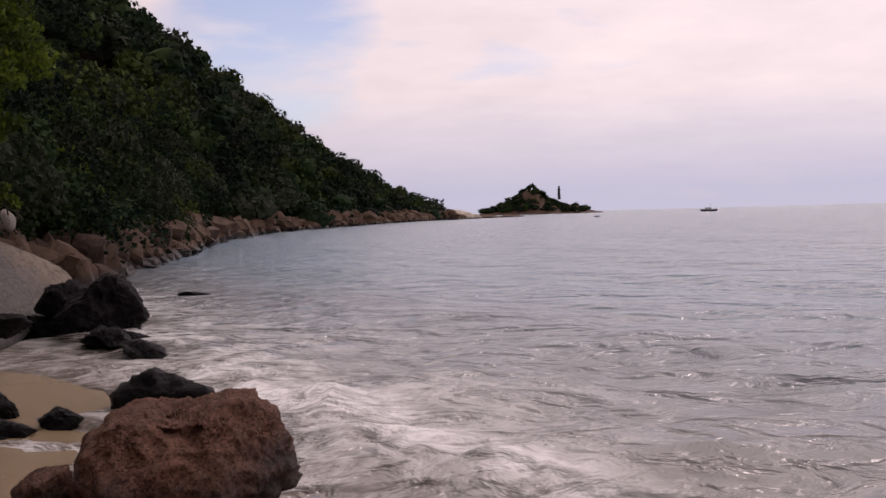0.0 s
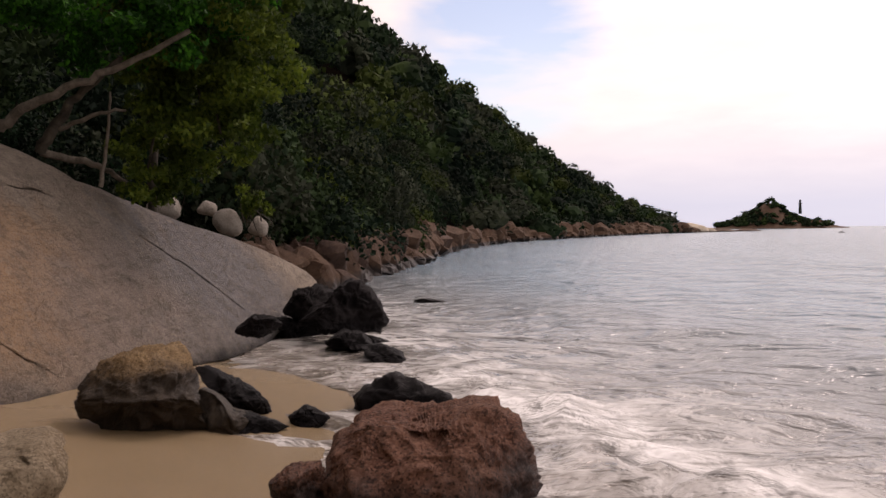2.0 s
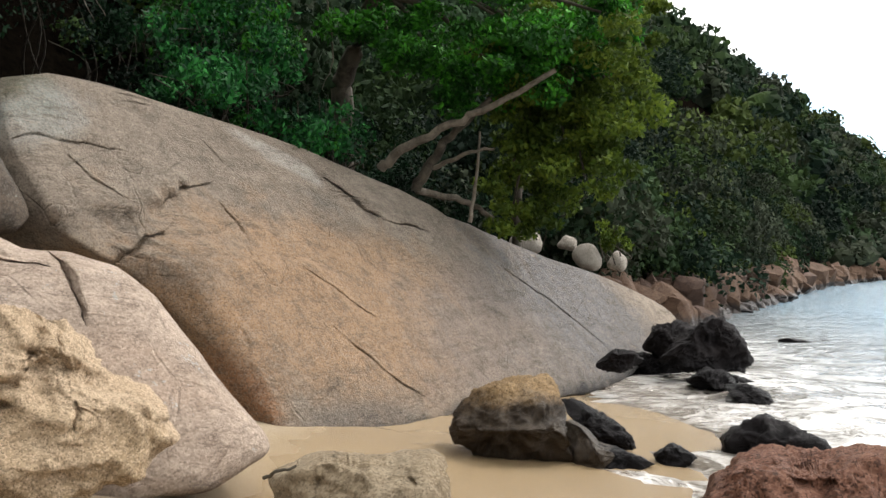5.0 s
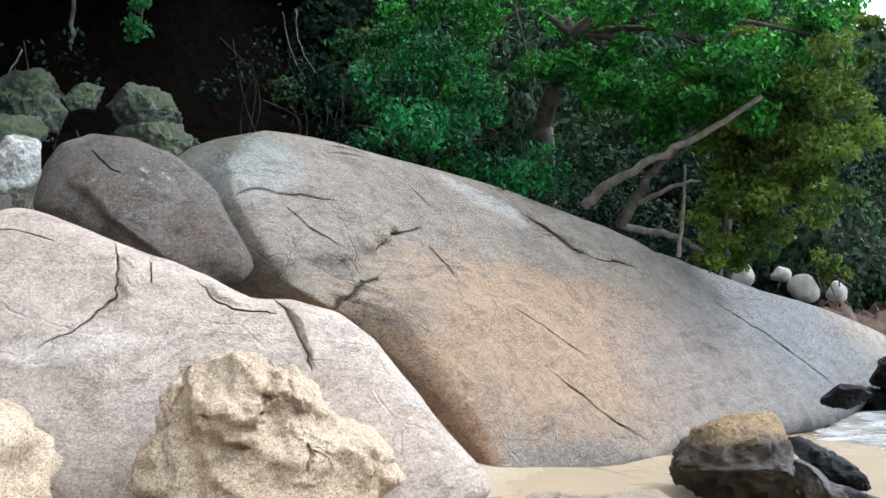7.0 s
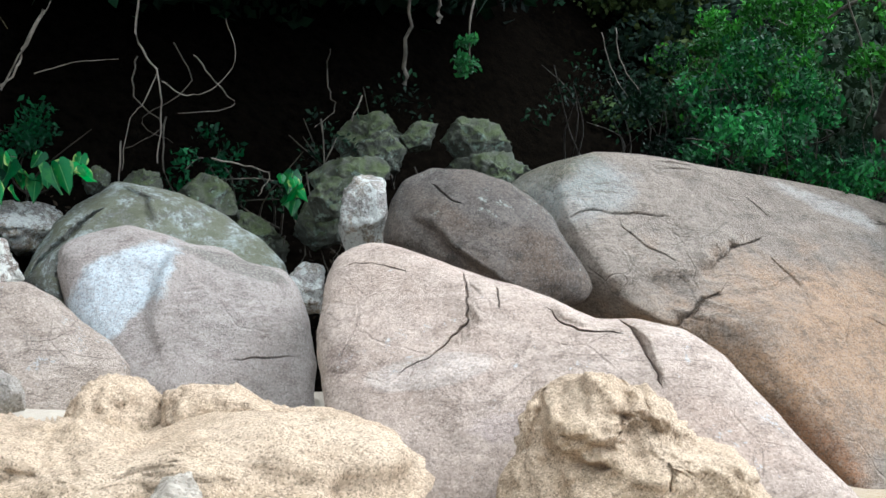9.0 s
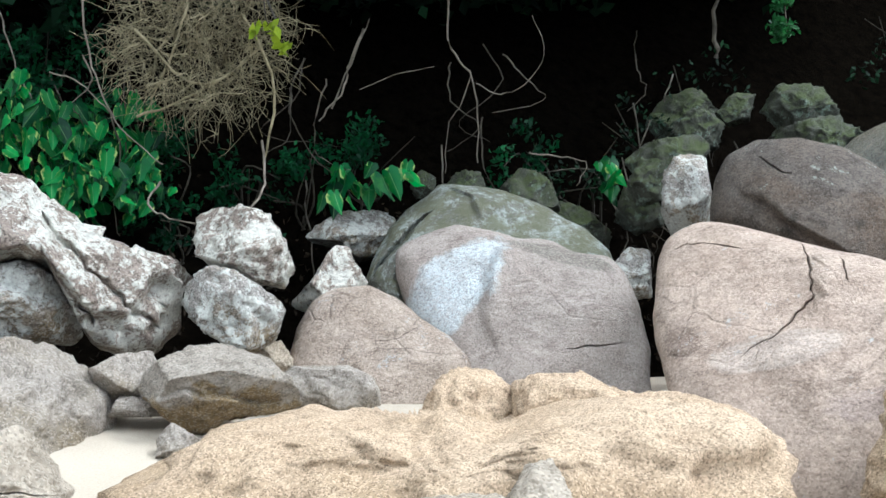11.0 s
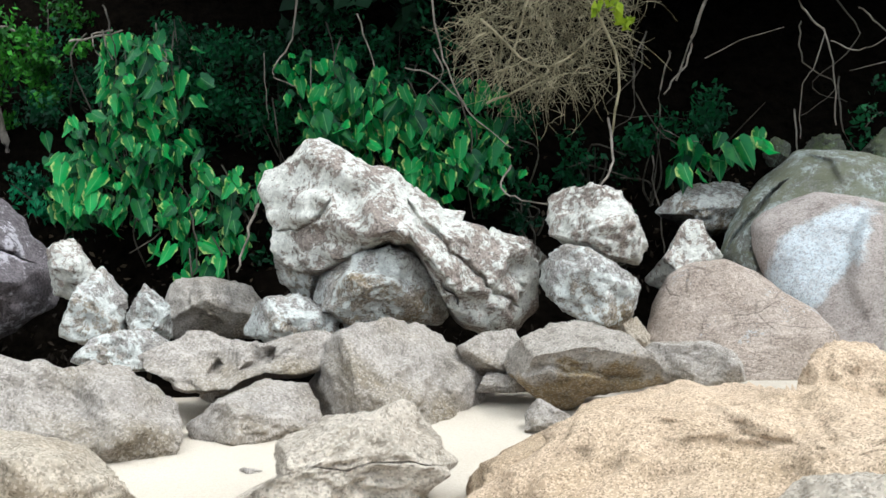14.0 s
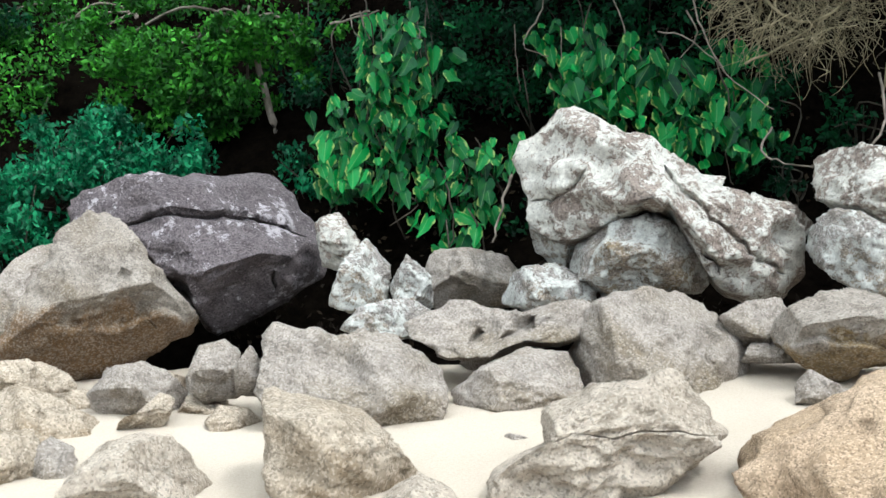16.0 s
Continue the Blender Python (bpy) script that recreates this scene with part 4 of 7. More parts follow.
boulder("rock", (-10.27, -1.47, 3.03), 98.0, 5, 0.43, "lichen2", 25, "lichen-spotted rock under a boulder", "rock",
        [(-0.27, 0.27), (-0.01, 0.34), (0.27, 0.09), (0.18, -0.26), (-0.04, -0.34), (-0.24, -0.11)])
boulder("rock", (-10.49, 1.23, 3.09), 83.1, 15, 0.50, "lichen", 26, "layered rock crusted with white lichen", "rock",
        [(-0.46, 0.18), (-0.42, 0.38), (-0.27, 0.43), (-0.00, 0.41), (0.25, 0.28), (0.38, 0.06), (0.44, -0.26), (0.34, -0.44), (0.01, -0.37), (-0.23, -0.22), (-0.45, -0.05)], (), [
        (0.08, 0.03, 0.30, (-0.44, -0.09), (-0.21, -0.09), (0.05, -0.09), (0.13, -0.00)),
        (0.06, 0.03, 0.30, (-0.42, 0.07), (-0.14, 0.09), (0.12, 0.08))], facets=4)
boulder("rock", (-9.97, 1.03, 2.49), 84.0, 12, 0.50, "lichen2", 27, "angular grey rock with pale lichen", "rock",
        [(-0.44, 0.13), (-0.37, 0.31), (-0.18, 0.41), (0.02, 0.36), (0.20, 0.21), (0.38, 0.08), (0.44, -0.06), (0.35, -0.30), (0.17, -0.40), (-0.02, -0.38), (-0.25, -0.20), (-0.38, -0.03)], facets=6)
boulder("rock", (-10.78, 0.34, 2.95), 88.1, 20, 0.44, "lichen", 28, "low rock crusted with white lichen", "rock",
        [(-0.46, 0.19), (-0.06, 0.30), (0.25, 0.16), (0.46, -0.11), (0.19, -0.30), (-0.22, -0.18)])
boulder("boulder", (-8.75, 0.76, 1.80), 84.9, 18, 0.58, "belly", 29, "tan-bellied grey boulder on sand", "boulder",
        [(-0.61, 0.09), (-0.55, 0.22), (-0.47, 0.30), (-0.22, 0.38), (0.04, 0.39), (0.23, 0.30), (0.37, 0.22), (0.54, 0.01), (0.58, -0.12), (0.58, -0.21), (0.35, -0.23), (0.01, -0.24), (-0.17, -0.35), (-0.33, -0.25), (-0.52, -0.03)], (), [
        (0.16, 0.05, 0.50, (-0.55, 0.05), (-0.24, 0.07), (-0.04, 0.02), (0.27, -0.09), (0.55, -0.15))], facets=5, cuts=[(0.0, -0.55, -0.85, 0.35)])
boulder("rock", (-8.13, 0.43, 1.49), 86.8, 15, 0.23, "grey", 30, "small angular grey rock lying on sand", "rock",
        [(-0.17, 0.05), (-0.06, 0.15), (0.18, -0.03), (0.04, -0.19), (-0.19, -0.16)])
boulder("rock", (-10.55, 1.38, 1.96), 82.3, 8, 0.31, "tan", 31, "tan rock in the gap between boulders", "rock",
        [(-0.20, 0.18), (0.10, 0.25), (0.20, 0.05), (0.13, -0.25), (-0.14, -0.17)])
boulder("granite_dome", (-10.61, 2.41, 1.86), 76.8, 25, 0.93, "granite", 32, "smooth rounded grey granite boulder", "boulder",
        [(-0.93, -0.15), (-0.84, 0.25), (-0.77, 0.49), (-0.60, 0.78), (-0.37, 0.90), (-0.04, 0.90), (0.21, 0.74), (0.44, 0.44), (0.67, 0.23), (0.83, -0.04), (0.80, -0.49), (0.65, -0.80), (-0.09, -0.81), (-0.78, -0.51)])
boulder("rock", (-9.30, 1.63, 1.72), 79.5, 15, 0.37, "grey", 33, "low grey rock in front of granite", "rock",
        [(-0.44, 0.11), (-0.25, 0.22), (0.20, 0.18), (0.41, 0.06), (0.44, -0.20), (-0.08, -0.22), (-0.38, -0.13)])
boulder("rock", (-12.64, 2.67, 3.41), 77.7, 20, 0.52, "lichen2", 34, "layered grey rock with pale lichen", "rock",
        [(-0.52, -0.01), (-0.38, 0.12), (-0.04, 0.28), (0.35, 0.28), (0.54, 0.15), (0.50, -0.04), (0.27, -0.31), (0.05, -0.35), (-0.09, -0.15), (-0.34, -0.09)], facets=4)
boulder("rock", (-11.38, 2.14, 2.79), 79.0, 20, 0.47, "lichen", 35, "pointed rock covered with white lichen", "rock",
        [(-0.44, -0.22), (-0.22, -0.03), (-0.08, 0.15), (0.09, 0.38), (0.23, 0.34), (0.31, 0.09), (0.39, -0.12), (0.09, -0.26), (-0.25, -0.34)], facets=4)
boulder("granite_boulder", (-11.06, 3.98, 2.06), 70.7, 22, 1.16, "granite2", 36, "smooth granite boulder with a white lichen patch", "boulder",
        [(-1.23, 0.83), (-1.20, 1.08), (-0.96, 1.22), (-0.51, 1.33), (-0.17, 1.23), (0.14, 1.06), (0.46, 0.98), (0.68, 0.80), (1.03, 0.71), (1.18, 0.43), (1.25, 0.10), (1.26, -0.34), (1.21, -0.94), (0.97, -1.26), (0.33, -1.21), (-0.50, -0.91), (-0.96, -0.18), (-1.12, 0.32)], [
        (0.006, 0.05, (0.41, -0.27), (0.73, -0.28), (1.09, -0.28))], [
        (0.10, 0.05, 1.20, (-0.23, -0.23), (-0.33, 0.23), (-0.25, 0.71), (-0.11, 0.95), (0.13, 0.98))])
boulder("boulder", (-11.77, 4.03, 2.76), 71.6, 30, 1.10, "lichen_dome", 37, "mossy grey boulder behind granite", "boulder",
        [(-1.42, -0.00), (-1.31, 0.35), (-1.10, 0.73), (-0.75, 1.07), (-0.48, 1.28), (-0.15, 1.21), (0.22, 1.06), (0.70, 0.74), (1.10, 0.39), (1.29, 0.05), (1.43, -0.62), (1.13, -1.22), (-0.26, -1.10), (-1.13, -0.44)], [
        (0.030, 0.15, (-1.29, 0.06), (-1.06, 0.32), (-0.82, 0.63), (-0.60, 0.80)),
        (0.040, 0.20, (-1.00, 0.11), (-0.96, -0.22), (-0.84, -0.56))], [
        (0.10, 0.05, 0.60, (-0.09, 0.60), (-0.14, 0.94), (-0.42, 1.11))])
boulder("granite_block", (-6.48, 5.10, 1.55), 56.0, 40, 0.98, "block", 38, "massive cracked pinkish granite block", "granite block",
        [(-1.75, 0.74), (-1.69, 1.21), (-1.61, 1.39), (-1.38, 1.51), (-1.02, 1.33), (-0.59, 1.07), (-0.02, 0.76), (0.29, 0.52), (0.61, 0.49), (0.91, 0.36), (1.11, 0.11), (1.34, -0.36), (1.55, -0.79), (1.76, -1.22), (1.26, -1.51), (0.25, -1.50), (-0.76, -1.34), (-1.61, -0.59), (-1.76, 0.30)], [
        (0.007, 0.07, (-0.67, 1.05), (-0.62, 0.81), (-0.64, 0.55), (-0.78, 0.36), (-0.98, 0.22), (-1.15, 0.12)),
        (0.006, 0.05, (-0.45, 0.87), (-0.42, 0.65)),
        (0.007, 0.06, (-0.11, 0.71), (-0.03, 0.49), (0.15, 0.37), (0.40, 0.34)),
        (0.011, 0.09, (0.40, 0.50), (0.52, 0.27), (0.55, 0.06), (0.58, -0.15)),
        (0.005, 0.03, (-1.57, 1.18), (-1.32, 1.20), (-1.07, 1.10))], [
        (0.08, 0.05, 0.50, (-1.15, 0.12), (-0.98, 0.22), (-0.78, 0.36), (-0.64, 0.55), (-0.62, 0.81), (-0.67, 1.05)),
        (0.07, 0.05, 0.50, (0.58, -0.16), (0.55, 0.06), (0.52, 0.27), (0.41, 0.52)),
        (0.06, 0.06, 0.50, (0.25, 0.38), (0.10, 0.41), (-0.03, 0.51), (-0.11, 0.73)),
        (0.05, 0.05, 0.40, (-1.53, 0.02), (-1.15, 0.08), (-0.77, 0.20), (-0.46, 0.22))])
boulder("boulder", (-8.81, 6.11, 2.75), 55.9, 25, 0.88, "moss2", 39, "dark grey rounded boulder wedged above granite", "boulder",
        [(-0.94, 0.06), (-0.88, 0.52), (-0.73, 0.75), (-0.43, 0.86), (-0.07, 0.82), (0.26, 0.65), (0.51, 0.42), (0.69, 0.18), (0.80, -0.12), (0.93, -0.41), (0.96, -0.59), (0.87, -0.72), (0.71, -0.74), (0.46, -0.81), (0.08, -0.69), (-0.35, -0.40), (-0.78, -0.07)], [
        (0.008, 0.05, (-0.43, 0.59), (-0.31, 0.44), (-0.17, 0.35))], [
        (0.14, 0.06, 0.80, (0.44, -0.67), (0.08, -0.47), (-0.10, -0.30), (-0.29, -0.12), (-0.47, 0.11), (-0.70, 0.30))])
boulder("rock", (-10.48, 5.76, 3.26), 61.2, 5, 0.49, "lichen2", 40, "upright rock spotted with pale lichen", "rock",
        [(-0.27, -0.15), (-0.19, 0.27), (-0.01, 0.46), (0.27, 0.43), (0.27, -0.01), (0.20, -0.43), (-0.18, -0.46)])
boulder("rock", (-10.67, 7.60, 3.64), 54.3, 25, 0.71, "moss", 41, "mossy rock on top of the pile", "rock",
        [(-0.73, 0.05), (-0.37, 0.44), (0.23, 0.47), (0.53, 0.13), (0.73, -0.32), (0.41, -0.47), (-0.36, -0.31)])
boulder("rock", (-11.34, 7.88, 4.31), 55.0, 15, 0.57, "moss", 42, "mossy rock under the trees", "rock",
        [(-0.45, 0.06), (-0.18, 0.36), (0.30, 0.23), (0.45, -0.17), (0.24, -0.36), (-0.23, -0.27)])
boulder("rock", (-11.88, 7.40, 4.48), 58.1, 15, 0.33, "moss", 43, "small mossy rock under the trees", "rock",
        [(-0.25, -0.04), (0.02, 0.23), (0.25, 0.16), (0.13, -0.21), (-0.15, -0.23)])
boulder("rock", (-11.36, 6.10, 3.77), 61.9, 15, 0.47, "moss", 44, "mossy rock at the dark bank", "rock",
        [(-0.50, 0.14), (-0.17, 0.30), (0.42, 0.29), (0.50, 0.09), (0.25, -0.21), (-0.27, -0.30)])
boulder("rock", (-12.13, 6.04, 3.38), 63.6, 15, 0.39, "moss", 45, "dark mossy rock in the gully", "rock",
        [(-0.30, -0.12), (-0.13, 0.31), (0.21, 0.36), (0.30, -0.24), (-0.05, -0.36)])
boulder("rock", (-12.29, 5.27, 3.21), 67.1, 15, 0.54, "moss", 46, "dark shaded rock in the gully", "rock",
        [(-0.45, 0.11), (-0.17, 0.45), (0.21, 0.20), (0.45, -0.11), (0.29, -0.45), (-0.28, -0.33)])
boulder("rock", (-10.82, 5.24, 2.52), 64.4, 25, 0.30, "lichen2", 47, "lichen-topped rock in the gully", "rock",
        [(-0.20, 0.12), (-0.04, 0.32), (0.20, 0.25), (0.15, -0.32), (-0.08, -0.30)])
boulder("rock", (-11.81, 6.81, 4.22), 60.1, 15, 0.35, "moss", 48, "mossy stone in the dark rubble", "rock",
        [(-0.31, -0.04), (-0.12, 0.21), (0.10, 0.28), (0.31, 0.05), (0.19, -0.28), (-0.19, -0.28)])
boulder("rock", (-11.32, 5.81, 3.58), 63.0, 15, 0.32, "moss", 49, "mossy stone in the dark rubble", "rock",
        [(-0.25, -0.04), (-0.06, 0.29), (0.25, 0.16), (0.18, -0.29), (-0.17, -0.29)])
boulder("rock", (-12.06, 3.92, 3.79), 72.4, 15, 0.25, "moss", 50, "mossy stone at the plants", "rock",
        [(-0.24, 0.01), (-0.09, 0.17), (0.19, 0.15), (0.24, -0.09), (-0.04, -0.17)])
boulder("rock", (-12.37, 3.52, 3.89), 74.7, 15, 0.20, "moss", 51, "small mossy stone at the plants", "rock",
        [(-0.16, -0.02), (-0.01, 0.18), (0.16, 0.06), (0.12, -0.15), (-0.10, -0.18)])
boulder("rock", (-12.41, 4.78, 3.72), 69.2, 15, 0.40, "moss", 52, "dark mossy rock at the bank", "rock",
        [(-0.38, 0.01), (-0.04, 0.30), (0.28, 0.15), (0.38, -0.29), (-0.01, -0.30), (-0.33, -0.20)])
boulder("rock", (-11.69, 7.84, 3.99), 56.0, 15, 0.23, "moss", 53, "mossy stone in the dark rubble", "rock",
        [(-0.20, 0.04), (-0.01, 0.19), (0.20, 0.07), (0.10, -0.19), (-0.18, -0.18)])
boulder("rock", (-12.55, 7.01, 4.58), 60.9, 15, 0.47, "moss", 54, "dim mossy rock under the trees", "rock",
        [(-0.47, -0.02), (-0.16, 0.32), (0.28, 0.32), (0.47, -0.02), (0.23, -0.32), (-0.28, -0.32)])
boulder("granite_slab", (-7.92, 15.09, 1.72), 93.0, 40, 1.62, "slab", 55, "huge sloping granite slab, tan and grey with cracks", "granite slab",
        [(-8.48, 0.56), (-8.34, 0.82), (-8.33, 1.15), (-8.33, 1.45), (-8.33, 1.78), (-8.24, 2.12), (-7.99, 2.48), (-7.60, 2.78), (-7.15, 2.88), (-6.71, 2.80), (-6.22, 2.74), (-5.45, 2.61), (-4.56, 2.53), (-3.65, 2.36), (-2.54, 2.01), (-1.64, 1.74), (-0.70, 1.43), (-0.80, 1.28), (0.14, 1.02), (0.99, 0.75), (2.33, 0.41), (3.99, 0.07), (5.73, -0.42), (6.92, -0.78), (7.89, -1.32), (4.81, -1.92), (1.63, -2.32), (-0.56, -2.26), (-2.49, -2.24), (-4.28, -2.21), (-5.43, -2.16), (-6.25, -2.21), (-6.94, -2.15), (-7.26, -1.94), (-7.55, -2.50), (-7.41, -1.90), (-7.36, -0.98), (-7.78, 0.05)], [
        (0.024, 0.14, (-3.44, 1.62), (-3.20, 1.47), (-3.06, 1.22), (-2.97, 1.05), (-2.69, 0.92)),
        (0.014, 0.08, (-2.69, 0.92), (-2.23, 0.87), (-1.58, 0.76)),
        (0.018, 0.12, (0.05, 0.06), (0.48, -0.25), (0.86, -0.55), (1.26, -0.96), (1.56, -1.32), (1.83, -1.75)),
        (0.020, 0.12, (-6.01, 0.99), (-5.99, 0.79), (-5.97, 0.59)),
        (0.014, 0.12, (-7.17, 0.57), (-7.55, 0.44), (-7.92, 0.14)),
        (0.012, 0.06, (-5.67, -0.62), (-5.34, -1.02), (-4.95, -1.47), (-4.52, -1.83)),
        (0.016, 0.08, (-6.98, 0.87), (-6.41, 1.16), (-5.83, 1.30)),
        (0.012, 0.07, (-5.48, 1.96), (-5.42, 1.79), (-5.40, 1.59)),
        (0.014, 0.08, (-7.75, 1.47), (-7.65, 1.17), (-7.44, 0.92)),
        (0.009, 0.05, (-8.40, 1.56), (-7.99, 1.68), (-7.58, 1.61), (-6.94, 1.61)),
        (0.012, 0.06, (-5.57, 0.12), (-4.98, -0.27), (-4.51, -0.70))], [
        (0.20, 0.30, 2.50, (-7.34, -1.82), (-7.41, -1.17), (-7.51, -0.68), (-7.57, -0.31), (-7.72, -0.00), (-7.91, 0.12)),
        (0.22, 0.18, 1.00, (-7.80, 0.20), (-7.31, 0.34), (-6.59, 0.39), (-5.59, 0.32), (-4.55, 0.13)),
        (0.16, 0.08, 0.80, (-5.83, 1.30), (-6.41, 1.16), (-7.11, 0.82), (-7.57, 0.73), (-8.31, 0.62), (-8.65, 0.57)),
        (0.06, 0.10, 0.50, (-1.58, 0.76), (-2.69, 0.92), (-3.06, 1.22), (-3.30, 1.56)),
        (0.08, 0.06, 0.60, (-6.93, 1.64), (-7.57, 1.64), (-7.97, 1.70), (-8.39, 1.59)),
        (0.12, 0.06, 0.60, (-7.92, 0.14), (-7.55, 0.44), (-7.11, 0.59), (-6.38, 0.64))])
boulder("rock", (-8.71, 8.02, 1.99), 47.8, 30, 0.47, "granite", 56, "granite piece wedged under the slab", "rock",
        [(-0.61, 0.11), (-0.07, 0.36), (0.47, 0.25), (0.61, -0.11), (0.26, -0.36), (-0.35, -0.16)])
boulder("wet_rock", (-6.67, 19.62, 0.39), 18.9, 15, 0.76, "wet", 57, "black wet shore rock in foam", "rock",
        [(-0.64, -0.12), (-0.33, 0.33), (0.19, 0.46), (0.63, 0.26), (0.62, -0.28), (-0.26, -0.60)])
boulder("wet_rock", (-5.91, 19.19, 0.46), 17.2, 15, 0.90, "wet", 58, "black wet jagged shore rock", "rock",
        [(-0.83, -0.36), (-0.30, 0.13), (0.11, 0.50), (0.53, 0.32), (0.81, -0.23), (0.44, -0.65), (-0.67, -0.66)])
boulder("wet_rock", (-5.03, 17.07, 0.08), 16.5, 30, 0.43, "wet", 59, "low black wet rock in foam", "rock",
        [(-0.52, -0.04), (-0.13, 0.18), (0.27, 0.06), (0.53, -0.12), (0.19, -0.24), (-0.34, -0.20)])
boulder("wet_rock", (-6.94, 17.96, 0.17), 21.3, 15, 0.53, "wet", 60, "black wet rock at the slab foot", "rock",
        [(-0.59, -0.11), (-0.09, 0.24), (0.40, 0.19), (0.59, -0.08), (-0.11, -0.31)])
boulder("wet_rock", (-11.84, 42.16, 0.12), 15.7, 15, 0.62, "wet", 61, "low black wet rock in the water", "rock",
        [(-1.02, -0.04), (-0.22, 0.19), (1.01, -0.00), (0.73, -0.24), (-0.49, -0.25)])
boulder("wet_rock", (-5.96, 27.06, 0.02), 12.4, 25, 0.35, "wet", 62, "black rock awash in the sea", "rock",
        [(-0.67, -0.01), (-0.31, 0.09), (0.11, 0.04), (0.68, -0.03), (-0.04, -0.12)])
boulder("wet_rock", (-11.03, 35.59, 0.09), 17.3, 15, 0.54, "wet", 63, "small black wet rock in the surf", "rock",
        [(-0.62, -0.00), (0.05, 0.24), (0.62, -0.02), (0.05, -0.31)])
boulder("wet_rock", (-6.39, 18.05, 0.15), 19.6, 20, 0.45, "wet", 64, "low black wet rock at the slab foot", "rock",
        [(-0.47, -0.10), (-0.21, 0.22), (0.22, 0.16), (0.47, -0.12), (0.02, -0.29)])
boulder("wet_rock", (-4.71, 17.17, 0.03), 15.4, 30, 0.19, "wet", 65, "small black stone in the foam", "rock",
        [(-0.20, -0.01), (-0.00, 0.09), (0.20, 0.01), (0.15, -0.10), (-0.07, -0.11)])
boulder("wet_rock", (-7.13, 17.33, 0.09), 22.5, 20, 0.33, "wet", 66, "low black wet rock on the slab edge", "rock",
        [(-0.36, -0.07), (-0.07, 0.15), (0.30, 0.08), (0.37, -0.14), (-0.08, -0.20)])
boulder("wet_rock", (-5.84, 14.95, 0.48), 21.3, 12, 0.48, "wet", 67, "black wet rock under the slab edge", "rock",
        [(-0.36, -0.07), (-0.08, 0.15), (0.22, 0.14), (0.36, -0.01), (0.12, -0.15), (-0.20, -0.14)], facets=4)
boulder("wet_rock", (-5.27, 17.16, 0.60), 17.0, 12, 0.60, "wet", 68, "black wet rock under the slab tip", "rock",
        [(-0.75, -0.28), (-0.57, -0.02), (-0.26, 0.11), (-0.10, 0.33), (0.22, 0.45), (0.46, 0.27), (0.59, 0.07), (0.74, -0.26), (0.59, -0.45), (0.06, -0.43), (-0.48, -0.40)], facets=5)
boulder("wet_rock", (-6.07, 17.95, 0.61), 18.6, 12, 0.61, "wet", 69, "black wet rock beyond the slab tip", "rock",
        [(-0.52, -0.18), (-0.31, 0.14), (0.07, 0.31), (0.36, 0.19), (0.52, -0.00), (0.26, -0.29), (-0.26, -0.31)], facets=5)
boulder("wet_rock", (-4.82, 15.94, 0.17), 16.7, 25, 0.57, "wet", 70, "long low black wet rock in foam", "rock",
        [(-0.39, -0.02), (-0.11, 0.18), (0.19, 0.15), (0.39, -0.08), (0.14, -0.17), (-0.19, -0.13)], facets=4)
boulder("wet_rock", (-4.07, 15.11, 0.09), 14.9, 30, 0.51, "wet", 71, "flat dark wet rock on wet sand", "rock",
        [(-0.35, 0.10), (-0.04, 0.18), (0.20, 0.06), (0.33, -0.08), (0.12, -0.18), (-0.15, -0.07)], facets=4)
boulder("boulder", (-4.64, 9.19, 0.37), 27.0, 18, 0.60, "brown", 72, "brown boulder with a dark wet base", "boulder",
        [(-0.57, -0.03), (-0.53, 0.13), (-0.31, 0.36), (-0.06, 0.43), (0.25, 0.45), (0.41, 0.43), (0.47, 0.29), (0.50, 0.08), (0.52, -0.17), (0.56, -0.42), (0.04, -0.44), (-0.26, -0.30), (-0.51, -0.14)], (), [
        (0.12, 0.05, 0.50, (-0.54, 0.08), (-0.20, 0.07), (0.14, 0.08), (0.47, 0.13))], facets=5, cuts=[(0.0, -0.6, -0.8, 0.4)])
boulder("wet_rock", (-4.42, 10.68, 0.20), 22.5, 25, 0.44, "wet", 73, "dark wet rock leaning on a brown boulder", "rock",
        [(-0.39, 0.25), (-0.26, 0.28), (0.00, 0.14), (0.23, 0.05), (0.36, -0.12), (0.38, -0.27), (0.08, -0.24), (-0.17, -0.03)], facets=4)
boulder("rock", (-4.04, 9.78, 0.14), 22.5, 25, 0.38, "brown", 74, "brown rock beside a larger boulder", "rock",
        [(-0.38, -0.20), (-0.34, 0.18), (-0.30, 0.29), (-0.11, 0.18), (-0.01, 0.04), (0.23, -0.04), (0.38, -0.12), (0.35, -0.25), (-0.03, -0.28)], facets=4)
boulder("wet_rock", (-3.93, 9.74, 0.06), 21.8, 25, 0.33, "wet", 75, "low black wet rock on wet sand", "rock",
        [(-0.42, -0.07), (-0.15, 0.13), (0.16, 0.08), (0.42, -0.06), (0.06, -0.17), (-0.33, -0.17)])
boulder("wet_rock", (-3.50, 10.31, 0.05), 18.5, 25, 0.21, "wet", 76, "small black wet stone on wet sand", "rock",
        [(-0.21, -0.01), (-0.02, 0.11), (0.21, -0.02), (0.09, -0.13), (-0.14, -0.14)])
boulder("wet_rock", (-2.82, 11.32, 0.06), 13.7, 20, 0.52, "wet2", 77, "dark wet rock in foaming water", "rock",
        [(-0.55, 0.01), (-0.46, 0.12), (-0.26, 0.26), (-0.12, 0.31), (0.11, 0.24), (0.36, 0.14), (0.54, -0.00), (0.47, -0.18), (-0.03, -0.30), (-0.49, -0.17)], facets=5)
